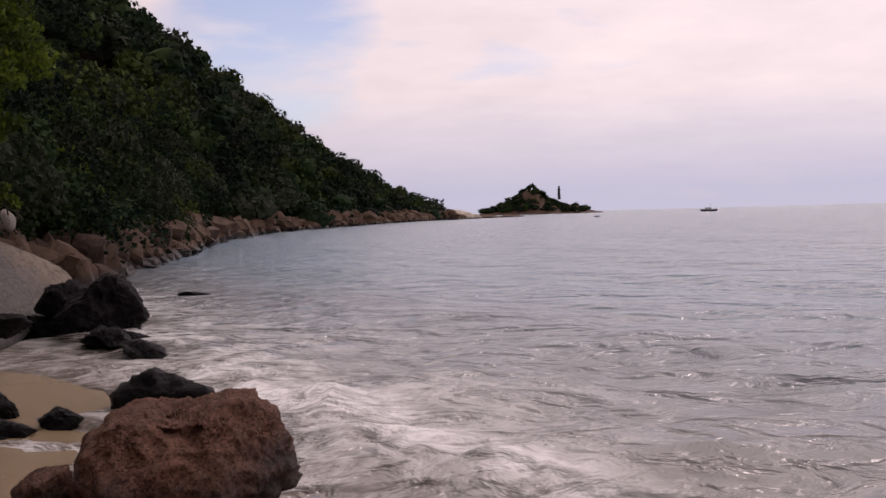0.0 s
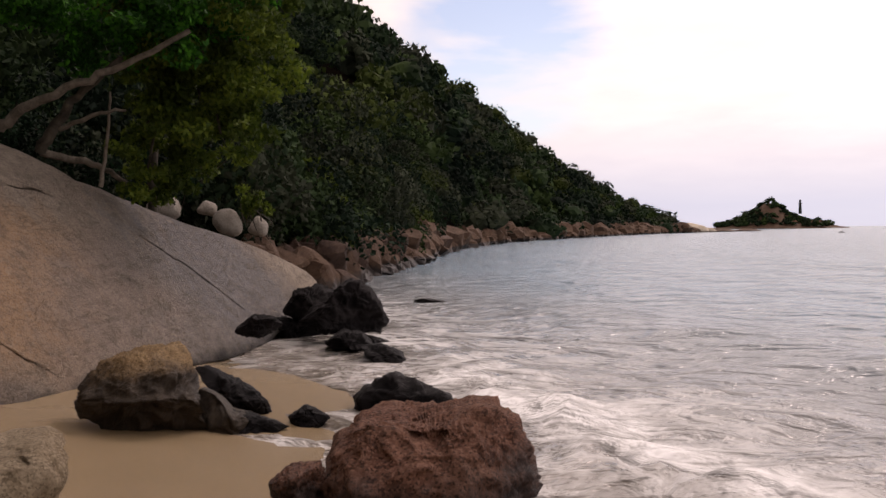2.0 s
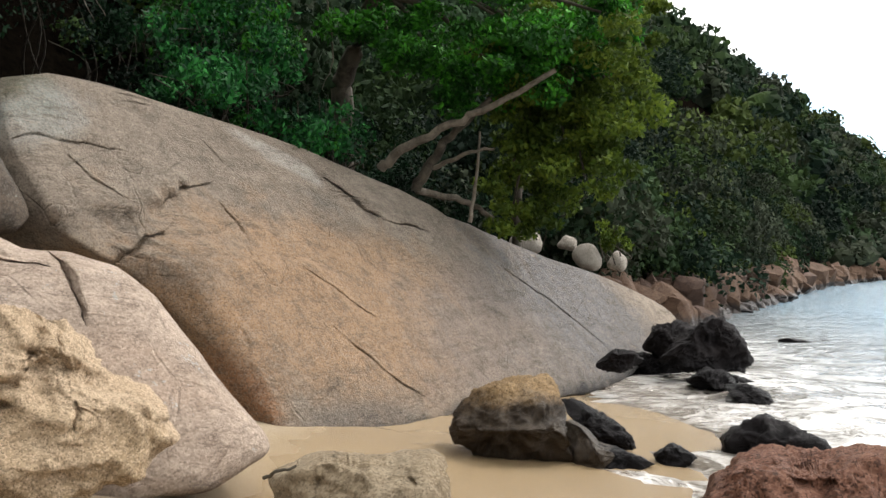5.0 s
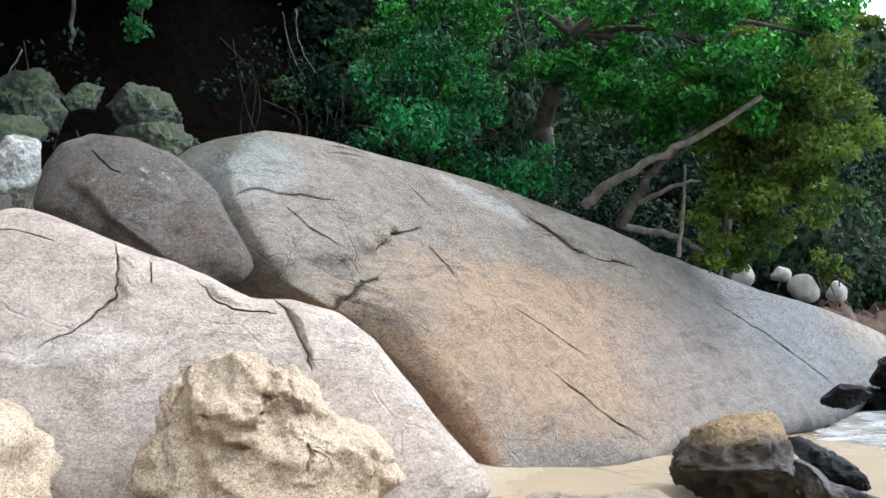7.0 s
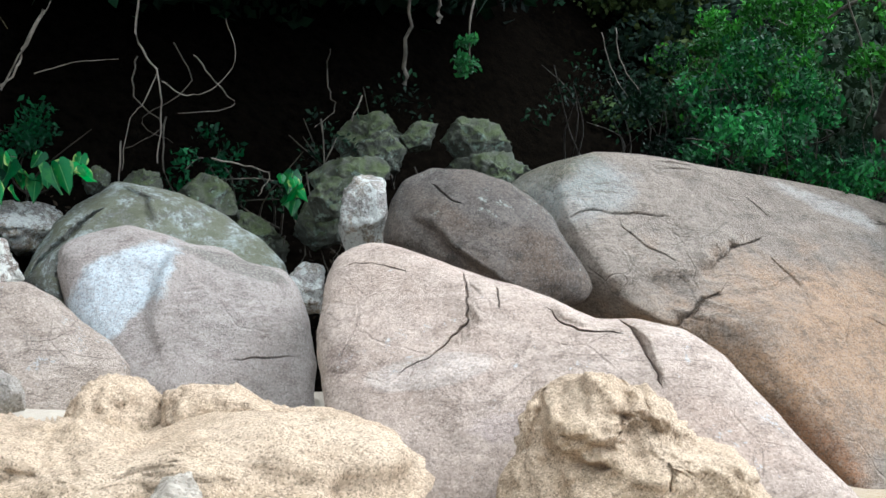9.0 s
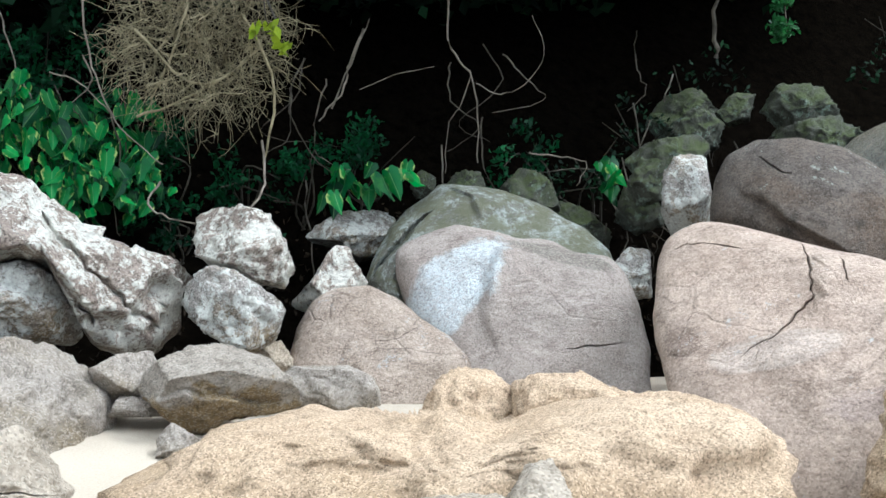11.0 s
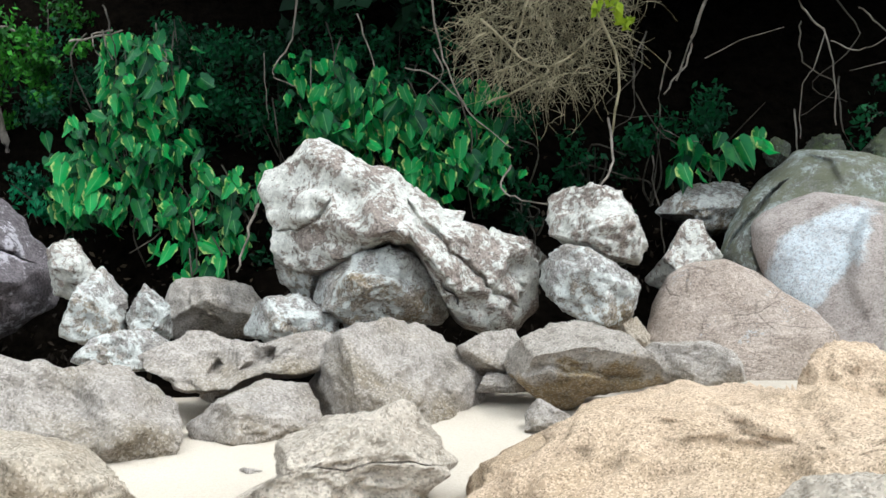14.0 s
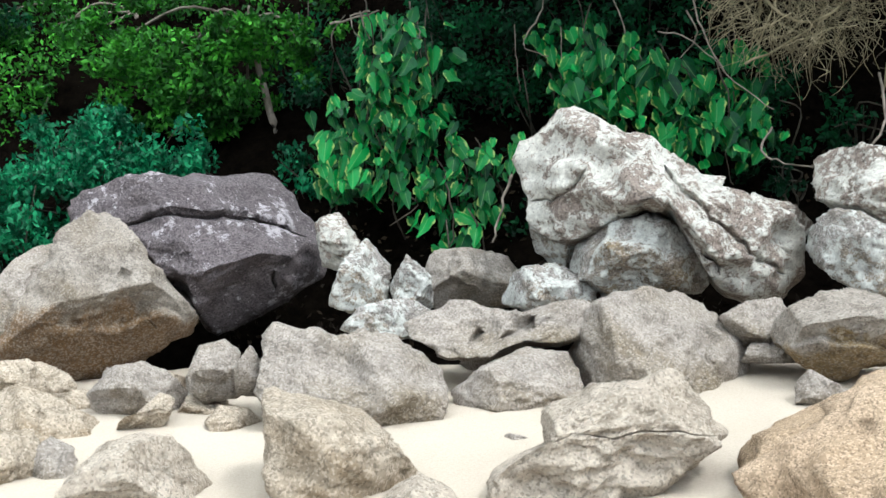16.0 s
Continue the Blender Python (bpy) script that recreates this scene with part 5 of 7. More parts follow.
boulder("red_boulder", (-1.48, 6.73, 0.44), 11.8, 22, 0.69, "red", 78, "reddish brown boulder in the surf", "boulder",
        [(-0.68, -0.06), (-0.65, 0.09), (-0.51, 0.24), (-0.37, 0.30), (-0.17, 0.30), (-0.01, 0.31), (0.16, 0.34), (0.26, 0.37), (0.38, 0.34), (0.50, 0.23), (0.57, 0.08), (0.61, -0.05), (0.64, -0.20), (0.12, -0.35), (-0.62, -0.35)], [
        (0.050, 0.07, (-0.16, 0.22), (-0.07, 0.19), (0.05, 0.24))], facets=5)
boulder("rock", (-2.17, 6.31, 0.33), 19.3, 20, 0.24, "red", 79, "small reddish rock beside the boulder", "rock",
        [(-0.19, 0.05), (-0.07, 0.14), (0.11, 0.16), (0.19, -0.04), (0.06, -0.16), (-0.15, -0.11)])
boulder("rock", (-4.00, 5.86, 0.41), 35.2, 30, 0.49, "sandrock", 80, "flat tan-brown rock half buried in sand", "rock",
        [(-0.56, 0.11), (-0.41, 0.20), (-0.22, 0.25), (0.01, 0.25), (0.24, 0.25), (0.31, 0.28), (0.50, 0.28), (0.57, 0.19), (0.57, 0.05), (0.47, -0.12), (0.30, -0.28), (-0.40, -0.27), (-0.51, -0.03)], [
        (0.040, 0.06, (0.07, 0.27), (0.17, 0.20), (0.29, 0.16)),
        (0.050, 0.05, (-0.21, 0.12), (-0.15, 0.25), (0.04, 0.29))], facets=4)
boulder("rock", (-4.99, 4.35, 1.10), 48.3, 25, 0.71, "tan2", 81, "coarse golden-tan beach rock", "rock",
        [(-0.79, -0.22), (-0.67, 0.10), (-0.62, 0.31), (-0.55, 0.43), (-0.43, 0.51), (-0.22, 0.58), (-0.06, 0.53), (0.13, 0.43), (0.27, 0.28), (0.37, 0.11), (0.56, 0.03), (0.66, -0.08), (0.72, -0.26), (0.57, -0.46), (-0.10, -0.52), (-0.70, -0.41)], [
        (0.050, 0.05, (-0.37, 0.22), (-0.26, 0.17), (-0.13, 0.15), (-0.06, 0.20)),
        (0.050, 0.04, (-0.04, 0.18), (0.07, 0.22), (0.15, 0.19)),
        (0.012, 0.05, (0.20, 0.04), (0.20, -0.09)),
        (0.080, 0.10, (-0.05, 0.53), (0.01, 0.37), (-0.05, 0.25)),
        (0.060, 0.08, (-0.46, 0.48), (-0.50, 0.32), (-0.49, 0.17), (-0.32, 0.07), (-0.12, 0.02))], [
        (0.16, 0.10, 0.40, (0.23, 0.10), (0.10, 0.27), (0.01, 0.26), (-0.08, 0.14), (-0.26, 0.15), (-0.39, 0.21)),
        (0.12, 0.10, 0.40, (-0.36, -0.08), (-0.46, 0.13), (-0.52, 0.32), (-0.45, 0.48))])
boulder("boulder", (-5.64, 1.45, 1.21), 75.2, 42, 0.92, "tan2", 82, "broad golden-tan granite boulder, coarse grained", "boulder",
        [(-1.77, 0.14), (-1.31, 0.43), (-1.02, 0.59), (-0.57, 0.60), (-0.13, 0.51), (0.43, 0.36), (0.74, 0.47), (1.03, 0.47), (1.30, 0.39), (1.56, 0.30), (1.77, 0.13), (1.69, -0.22), (1.55, -0.54), (0.28, -0.85), (-0.98, -0.80), (-1.68, -0.50)])
boulder("rock", (-6.64, 1.99, 1.51), 74.4, 25, 0.40, "tan2", 83, "golden-tan rock behind a broad boulder", "rock",
        [(-0.31, -0.12), (-0.24, 0.10), (-0.15, 0.24), (-0.02, 0.30), (0.17, 0.26), (0.26, 0.17), (0.33, -0.01), (0.30, -0.21), (-0.01, -0.28), (-0.27, -0.22)])
boulder("rock", (-6.10, 2.76, 1.40), 66.2, 30, 0.45, "tan2", 84, "golden-tan rock at the granite foot", "rock",
        [(-0.71, -0.03), (-0.65, 0.29), (-0.51, 0.35), (-0.22, 0.32), (-0.10, 0.21), (0.02, 0.14), (0.21, 0.14), (0.35, 0.11), (0.46, 0.04), (0.65, -0.04), (0.72, -0.19), (0.30, -0.33), (-0.30, -0.27), (-0.66, -0.17)])
boulder("rock", (-4.73, 1.63, 1.18), 70.2, 30, 0.26, "pale", 85, "pale rock in front of a tan boulder", "rock",
        [(-0.13, -0.01), (0.01, 0.19), (0.12, 0.21), (0.17, 0.09), (0.22, -0.15), (-0.01, -0.21), (-0.22, -0.14)])
boulder("rock", (-4.72, 1.31, 1.15), 74.2, 40, 0.26, "pale", 86, "low pale rock in front of a tan boulder", "rock",
        [(-0.30, 0.03), (-0.16, 0.15), (-0.02, 0.16), (0.21, 0.14), (0.30, -0.02), (0.17, -0.16), (-0.22, -0.11)])
boulder("rock", (-7.94, -4.48, 2.00), 120.2, 15, 0.42, "grey", 87, "grey rock in the shade under a leaning boulder", "rock",
        [(-0.37, 0.02), (-0.19, 0.22), (0.06, 0.24), (0.26, 0.12), (0.38, -0.06), (0.25, -0.31), (-0.28, -0.21)])
boulder("rock", (-8.32, -5.62, 2.16), 124.9, 15, 0.38, "tan", 88, "tan rock in the shade of a boulder", "rock",
        [(-0.35, -0.06), (-0.21, 0.16), (0.06, 0.20), (0.29, 0.05), (0.37, -0.19), (-0.01, -0.26)])
boulder("rock", (-7.96, -3.84, 2.08), 116.3, 12, 0.31, "grey", 89, "grey rock wedged behind a stone", "rock",
        [(-0.20, -0.12), (-0.13, 0.09), (0.05, 0.24), (0.18, 0.06), (0.20, -0.21), (-0.09, -0.24)])
boulder("rock", (-7.56, -3.52, 1.71), 115.5, 25, 0.24, "tan", 90, "small tan stone on sand", "rock",
        [(-0.21, 0.02), (-0.09, 0.13), (0.11, 0.09), (0.22, -0.07), (0.10, -0.17), (-0.15, -0.12)])
boulder("rock", (-9.69, -2.07, 1.98), 102.3, 15, 0.33, "grey", 91, "grey stone in the gap between boulders", "rock",
        [(-0.31, -0.03), (-0.21, 0.16), (0.10, 0.18), (0.28, 0.03), (0.33, -0.23), (-0.14, -0.20)])
boulder("rock", (-10.34, -3.60, 3.28), 109.4, 10, 0.37, "lichen", 92, "white lichen rock at the plants", "rock",
        [(-0.22, 0.22), (0.04, 0.33), (0.22, -0.06), (0.08, -0.33), (-0.18, -0.24)])
boulder("rock", (-9.67, -3.21, 2.86), 108.5, 10, 0.46, "lichen2", 93, "pointed grey rock edged with lichen", "rock",
        [(-0.30, -0.27), (-0.17, 0.08), (0.11, 0.36), (0.30, 0.06), (0.25, -0.35), (-0.11, -0.36)])
boulder("rock", (-9.63, -2.73, 2.71), 105.8, 10, 0.31, "lichen2", 94, "small rock spotted with pale lichen", "rock",
        [(-0.19, 0.00), (-0.00, 0.25), (0.19, 0.03), (0.19, -0.25), (-0.15, -0.23)])
boulder("rock", (-10.54, -2.37, 2.78), 102.6, 10, 0.49, "grey", 95, "grey rock below the broad-leaved plants", "rock",
        [(-0.50, 0.10), (-0.38, 0.32), (-0.00, 0.33), (0.36, 0.18), (0.50, -0.07), (0.33, -0.33), (-0.44, -0.26)])
boulder("rock", (-9.70, -1.56, 2.50), 98.7, 15, 0.45, "lichen2", 96, "lichen-spotted rock beside a boulder", "rock",
        [(-0.42, -0.06), (-0.25, 0.21), (0.10, 0.24), (0.42, 0.01), (0.42, -0.24), (-0.05, -0.24)])
boulder("rock", (-9.20, -2.84, 2.38), 107.3, 15, 0.40, "lichen2", 97, "pale rock behind a grey boulder", "rock",
        [(-0.41, -0.02), (-0.20, 0.15), (0.18, 0.20), (0.41, 0.06), (0.33, -0.16), (-0.14, -0.20)])
boulder("rock", (-9.24, 0.10, 2.00), 89.3, 15, 0.32, "grey", 98, "grey rock in the gap", "rock",
        [(-0.28, 0.09), (-0.06, 0.18), (0.21, 0.19), (0.28, -0.03), (0.08, -0.19), (-0.15, -0.16)])
boulder("rock", (-9.04, 0.15, 1.76), 88.9, 25, 0.22, "grey", 99, "low grey stone on sand", "rock",
        [(-0.22, -0.06), (-0.11, 0.11), (0.20, 0.08), (0.22, -0.11)])
boulder("stone", (-7.09, -1.44, 1.41), 102.2, 20, 0.12, "grey", 100, "small grey stone on sand", "stone",
        [(-0.10, 0.01), (-0.04, 0.05), (0.09, 0.01), (0.11, -0.07), (-0.05, -0.07)])
boulder("white_stone", (-9.52, 19.55, 2.30), 26.0, 10, 0.49, "white", 101, "round pale stone beside the slab", "rock",
        [(-0.35, -0.01), (-0.13, 0.25), (0.20, 0.27), (0.35, -0.07), (0.26, -0.27), (-0.18, -0.23)])
boulder("white_stone", (-9.01, 20.34, 2.27), 23.9, 10, 0.31, "white", 102, "round pale stone beside the slab", "rock",
        [(-0.22, -0.08), (-0.03, 0.17), (0.22, 0.08), (0.19, -0.17)])
boulder("white_stone", (-8.45, 20.04, 1.98), 22.8, 10, 0.47, "white", 103, "round pale stone beside the slab", "rock",
        [(-0.31, 0.06), (-0.15, 0.26), (0.13, 0.28), (0.31, -0.06), (0.23, -0.28), (-0.15, -0.19)])
boulder("white_stone", (-8.11, 20.72, 1.92), 21.3, 10, 0.37, "white", 104, "grey pale stone beside the slab", "rock",
        [(-0.22, -0.12), (0.00, 0.24), (0.22, 0.04), (0.17, -0.24)])


# ---- plants ----
def leaf_quads(centres, size, rnd, droop=0.5, narrow=0.5, face=None):
    """Folded diamond leaves at the given centres; face: a direction that they turn towards."""
    n = len(centres)
    way = rnd.normal(size=(n, 3))
    way[:, 2] -= droop
    way /= np.linalg.norm(way, axis=1, keepdims=True)
    other = rnd.normal(size=(n, 3))
    if face is not None:
        other = np.cross(way, np.asarray(face) + 0.7 * rnd.normal(size=(n, 3)))
    side = other - way * np.sum(other * way, 1, keepdims=True)
    side /= np.maximum(np.linalg.norm(side, axis=1, keepdims=True), 1e-6)
    normal = np.cross(way, side)
    s = (size * rnd.uniform(0.6, 1.35, n))[:, None]
    base, tip = centres - way * s * 0.5, centres + way * s * 0.5
    left = centres - way * s * 0.08 + side * s * narrow * 0.5 + normal * s * 0.09
    right = centres - way * s * 0.08 - side * s * narrow * 0.5 + normal * s * 0.09
    v = np.stack([base, right, tip, left], 1).reshape(-1, 3)
    k = np.arange(n)[:, None] * 4
    f = np.concatenate([k + [[0, 1, 2]], k + [[0, 2, 3]]], 1).reshape(-1, 3)
    return v, f


def blob_points(count, centre, radius, rnd, flat=0.8, hollow=0.55):
    d = rnd.normal(size=(count, 3))
    d /= np.linalg.norm(d, axis=1, keepdims=True)
    r = radius * (hollow + (1.08 - hollow) * rnd.uniform(0, 1, count) ** 0.6)
    wob = 1 + 0.22 * np.sin(d[:, 0] * 5 + centre[0]) * np.sin(d[:, 2] * 6 + centre[1])
    return np.asarray(centre) + d * (r * wob)[:, None] * [1, 1, flat]


def tube(points, radii, sides=6, bend=0.0, seed=0):
    """A tapered tube along smooth points: arrays of verts and quads."""
    p = np.asarray(points, float)
    r = np.asarray(radii, float)
    k = max(4, 5 * (len(p) - 1))
    u = np.linspace(0, len(p) - 1, k)
    i = np.clip(u.astype(int), 0, len(p) - 2)
    f = (u - i)[:, None]
    p0, p1, p2, p3 = p[np.maximum(i - 1, 0)], p[i], p[i + 1], p[np.minimum(i + 2, len(p) - 1)]
    c = 0.5 * (2 * p1 + (p2 - p0) * f + (2 * p0 - 5 * p1 + 4 * p2 - p3) * f ** 2 + (3 * p1 - p0 - 3 * p2 + p3) * f ** 3)
    if bend:
        rnd = np.random.RandomState(seed)
        c[1:-1] += rnd.normal(size=(k - 2, 3)) * bend
    rr = np.interp(u, np.arange(len(r)), r) if len(r) == len(p) else np.interp(u, [0, len(p) - 1], [r[0], r[-1]])
    tan = np.gradient(c, axis=0)
    tan /= np.maximum(np.linalg.norm(tan, axis=1, keepdims=True), 1e-6)
    ref = np.where(np.abs(tan[:, 2:]) > 0.9, [[1.0, 0, 0]], [[0, 0, 1.0]])
    a = np.cross(tan, ref)
    a /= np.linalg.norm(a, axis=1, keepdims=True)
    b = np.cross(tan, a)
    th = np.linspace(0, 2 * np.pi, sides, endpoint=False)
    v = c[:, None] + rr[:, None, None] * (np.cos(th)[None, :, None] * a[:, None] + np.sin(th)[None, :, None] * b[:, None])
    j = np.arange(sides)
    row = np.arange(k - 1)[:, None] * sides
    q = np.stack([row + j, row + (j + 1) % sides, row + sides + (j + 1) % sides, row + sides + j], -1).reshape(-1, 4)
    return v.reshape(-1, 3), q


def joined(pieces):
    vs, fs, n = [], [], 0
    for v, f in pieces:
        vs.append(v)
        fs.append(f + n)
        n += len(v)
    return np.concatenate(vs), np.concatenate(fs)


def thing(name, at, label, category, group="", kind=""):
    ob = new(name)
    ob.location = at
    return tagged(ob, label, category, group, kind)


def placed(name, verts, faces, material, parent, label="", smooth=True):
    """A part whose verts are in world places, hung under a thing at its own place."""
    return part_of(name, mesh_of(name, np.asarray(verts) - np.array(parent.location), faces, material, smooth), parent, label)


def tree(name, trunk, thick, limbs, blobs, leaf, per_blob, material, label, seed, bark=None, flat=0.8):
    """A tree: a tapered trunk from the ground, limbs, and a crown of many single leaves round lumps of the given (centre, radius)."""
    rnd = np.random.RandomState(seed)
    bark = bark or BARK_DARK
    foot = np.array(trunk[0], float)
    foot[2] = float(ground_at(foot[0], foot[1])) - 0.2
    root = thing(name, foot, label, "tree")
    placed("trunk", *tube([foot, *trunk[1:]], np.linspace(thick, thick * 0.5, len(trunk)), 8, thick * 0.15, seed), bark, root)
    top = np.array(trunk[-1])
    for k, (way, r, skin) in enumerate(limbs):
        placed("limb", *tube(way, [r, r * 0.45], 7, r * 0.25, seed + k), skin or bark, root)
    twigs, leaves = [], []
    for c, r in blobs:
        c = np.array(c)
        twigs.append(tube([top * 0.6 + foot * 0.4 if r > 1.5 else top, (top + c) / 2 + [0, 0, 0.3], c], [thick * 0.3, 0.02], 5))
        lumps = c + rnd.normal(size=(9, 3)) * r * 0.5
        for q in lumps:
            leaves.append(leaf_quads(blob_points(int(per_blob * r * r / 9), q, r * rnd.uniform(0.24, 0.46), rnd, flat * 0.8, 0.35), leaf, rnd))
    placed("branching", *joined(twigs), bark, root)["kind"] = "stuff"
    crown = placed("crown", *joined(leaves), material, root)
    crown["kind"] = "stuff"
    return root


# -- wooded headland and bank: crowns side by side, each a lumpy dome of leaf sprays
def crown_shapes(leaves, seed, core=True):
    rnd = np.random.RandomState(seed)
    shapes = []
    d, f = ball(2)
    for k in range(7):
        pieces_v, pieces_f, n = [], [], 0
        for j in range(3 if core else 4):
            c = rnd.normal(size=3) * [0.45, 0.45, 0.24] + [0, 0, 0.25]
            r = rnd.uniform(0.42, 0.66)
            v = c + d * r * 0.68 * [1, 1, 0.8] * (1 + 0.13 * rnd.normal(size=(len(d), 1)))
            if core:
                pieces_v.append(v)
                pieces_f.append(f + n)
                n += len(v)
            q = rnd.normal(size=(leaves, 3))
            q[:, 2] = np.abs(q[:, 2]) - 0.3
            q /= np.linalg.norm(q, axis=1, keepdims=True)
            lv, lf = leaf_quads(c + q * r * [1, 1, 0.85] * (1 + 0.06 * rnd.normal(size=(leaves, 1))), (1.75 if core else 1.6) / math.sqrt(leaves), rnd, 0.1, 0.8, face=q * (1.6 if core else 1.0))
            pieces_v.append(lv)
            pieces_f.append(lf + n)
            n += len(lv)
        shapes.append((np.concatenate(pieces_v), np.concatenate(pieces_f)))
    return shapes


def forest(name, spots, label, material, leaves=26, seed=5, parent=None, core=True):
    rnd = np.random.RandomState(seed)
    shapes = crown_shapes(leaves, seed, core)
    pieces = []
    for x, y, z, r in spots:
        v, f = shapes[rnd.randint(len(shapes))]
        a = rnd.uniform(0, 6.28)
        turn = np.array([[math.cos(a), -math.sin(a), 0], [math.sin(a), math.cos(a), 0], [0, 0, rnd.uniform(0.8, 1.25)]])
        pieces.append((v @ turn.T * r + [x, y, z], f))
    v, f = joined(pieces)
    me = mesh_of(name, v, f, material, False)
    if parent:
        return part_of(name, me, parent)
    return tagged(new(name, me), label, "forest", kind="stuff")


rnd = np.random.RandomState(11)
spots = []
for _ in range(60000):
    az, u = rnd.uniform(0.6, 62), rnd.uniform(0, 1) ** 0.8
    foot, crest = np.interp(az, SHORE_AZ, SHORE_R), np.interp(az, CREST_AZ, CREST_R)
    r = foot + 5.0 + u * (crest - foot + 1)
    size = rnd.uniform(2.2, 6.2) * (0.5 + 0.5 * min(1, r / 150))
    x, y = -r * math.sin(radians(az)), r * math.cos(radians(az))
    if rnd.uniform() > r / 420 + 0.08 or r < 24:
        continue
    spots.append((x, y, float(ground_at(x, y)) + size * 0.05 + rnd.uniform(-0.6, 1.0), size))
    if len(spots) >= 1700:
        break
for _ in range(560):
    az = rnd.uniform(9, 46)
    foot = np.interp(az, SHORE_AZ, SHORE_R)
    r = foot + 4.2 + rnd.uniform(0, 1) ** 1.3 * 55
    size = rnd.uniform(0.8, 2.4)
    x, y = -r * math.sin(radians(az)), r * math.cos(radians(az))
    if 23 < r < 110:
        spots.append((x, y, float(ground_at(x, y)) + size * 0.4 + rnd.uniform(0, 0.8), size))
near = [s for s in spots if math.hypot(s[0], s[1]) < 110]
for k, (skin, words) in enumerate(((LEAF_FAR, "dark green"), (LEAF_GREY, "grey-green"), (LEAF_OLIVE, "olive green"), (LEAF_BLACK, "blackish green"))):
    far = [s for q, s in enumerate(spots) if math.hypot(s[0], s[1]) >= 110 and (0, 1, 0, 2, 3, 0, 1, 3)[q % 8] == k]
    close = [s for q, s in enumerate(near) if (0, 1, 0, 2, 3, 0, 3, 0)[q % 8] == k]
    forest("forest", far, words + " tree crowns covering a steep headland", skin, 100, 5 + k)
    forest("forest", close, words + " trees above the boulder shore", skin, 260, 16 + k, core=False)

# canopy added over the bank, mostly above the view, to hold back skylight
spots = []
for _ in range(330):
    az = rnd.uniform(47, 99)
    foot = np.interp(az, SHORE_AZ, SHORE_R)
    r = foot + rnd.uniform(1.5, 16)
    x, y = -r * math.sin(radians(az)), r * math.cos(radians(az))
    spots.append((x, y, max(float(ground_at(x, y)) + rnd.uniform(1.2, 5.0), 1.8 + 0.36 * r + rnd.uniform(0, 3.0)), rnd.uniform(1.3, 2.1)))
forest("canopy", spots, "leafy canopy added over the forest bank to shade it", LEAF_GLOOM, 110, 8, core=False)
# second, unseen layer of crowns, added higher up to darken the rear rocks
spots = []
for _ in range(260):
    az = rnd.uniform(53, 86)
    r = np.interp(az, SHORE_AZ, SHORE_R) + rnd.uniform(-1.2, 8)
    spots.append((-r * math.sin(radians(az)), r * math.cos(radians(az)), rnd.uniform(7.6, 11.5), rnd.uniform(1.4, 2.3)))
forest("canopy", spots, "high unseen canopy added to shade the forest edge", LEAF_GLOOM, 110, 9, core=False)

# -- the island with its lighthouse
ISLE = (78.0, 900.0)
island = thing("island", (*ISLE, 0), "small wooded island with pale rocks and a lighthouse", "island")
iu, iv = np.meshgrid(np.linspace(-1, 1, 60), np.linspace(-1, 1, 30))
hump = np.clip(1 - iu ** 2 - iv ** 2, 0, 1) ** 0.7
iz = 5.0 * hump + 16 * np.exp(-((iu + 0.12) / 0.3) ** 2 - (iv / 0.6) ** 2) * hump - 0.8
n = np.arange(60 * 30).reshape(30, 60)
iq = np.stack([n[:-1, :-1], n[:-1, 1:], n[1:, 1:], n[1:, :-1]], -1).reshape(-1, 4)
iz = iz + 0.9 * np.array([noise.noise((a * 7, b * 5, 1)) for a, b in zip(iu.ravel(), iv.ravel())]).reshape(iz.shape)
part_of("ground", mesh_of("island_ground", np.stack([iu * 56, iv * 30, iz], -1).reshape(-1, 3), iq, ROCK["shore"]), island)
wood = []
for _ in range(330):
    a, b = rnd.uniform(-0.86, 0.72), rnd.uniform(-0.8, 0.6)
    if a * a + b * b < 0.72:
        h = max(0, 1 - a * a - b * b) ** 0.7
        wood.append((a * 56, b * 30, 5.0 * h + 16 * math.exp(-((a + 0.12) / 0.3) ** 2 - (b / 0.6) ** 2) * h, rnd.uniform(2.0, 4.0)))
forest("island_wood", wood, "", LEAF_FAR, 16, 3, island)["kind"] = "stuff"
WHITE = bark_material("white_paint", (0.55, 0.54, 0.52), (0.75, 0.74, 0.72), 2.0)
DARKPAINT = bark_material("dark_paint", (0.02, 0.025, 0.025), (0.06, 0.065, 0.06), 2.0)


def lathe(profile, sides=16):
    v, f = [], []
    th = np.linspace(0, 2 * np.pi, sides, endpoint=False)
    for r, z in profile:
        v.append(np.stack([r * np.cos(th), r * np.sin(th), np.full(sides, z)], 1))
    j = np.arange(sides)
    for k in range(len(profile) - 1):
        f.append(np.stack([k * sides + j, k * sides + (j + 1) % sides, (k + 1) * sides + (j + 1) % sides, (k + 1) * sides + j], -1))
    return np.concatenate(v), np.concatenate(f)


def box(x0, y0, z0, x1, y1, z1):
    v = np.array([[x, y, z] for z in (z0, z1) for x, y in ((x0, y0), (x1, y0), (x1, y1), (x0, y1))], float)
    return v, np.array([[3, 2, 1, 0], [4, 5, 6, 7], [0, 1, 5, 4], [1, 2, 6, 5], [2, 3, 7, 6], [3, 0, 4, 7]])


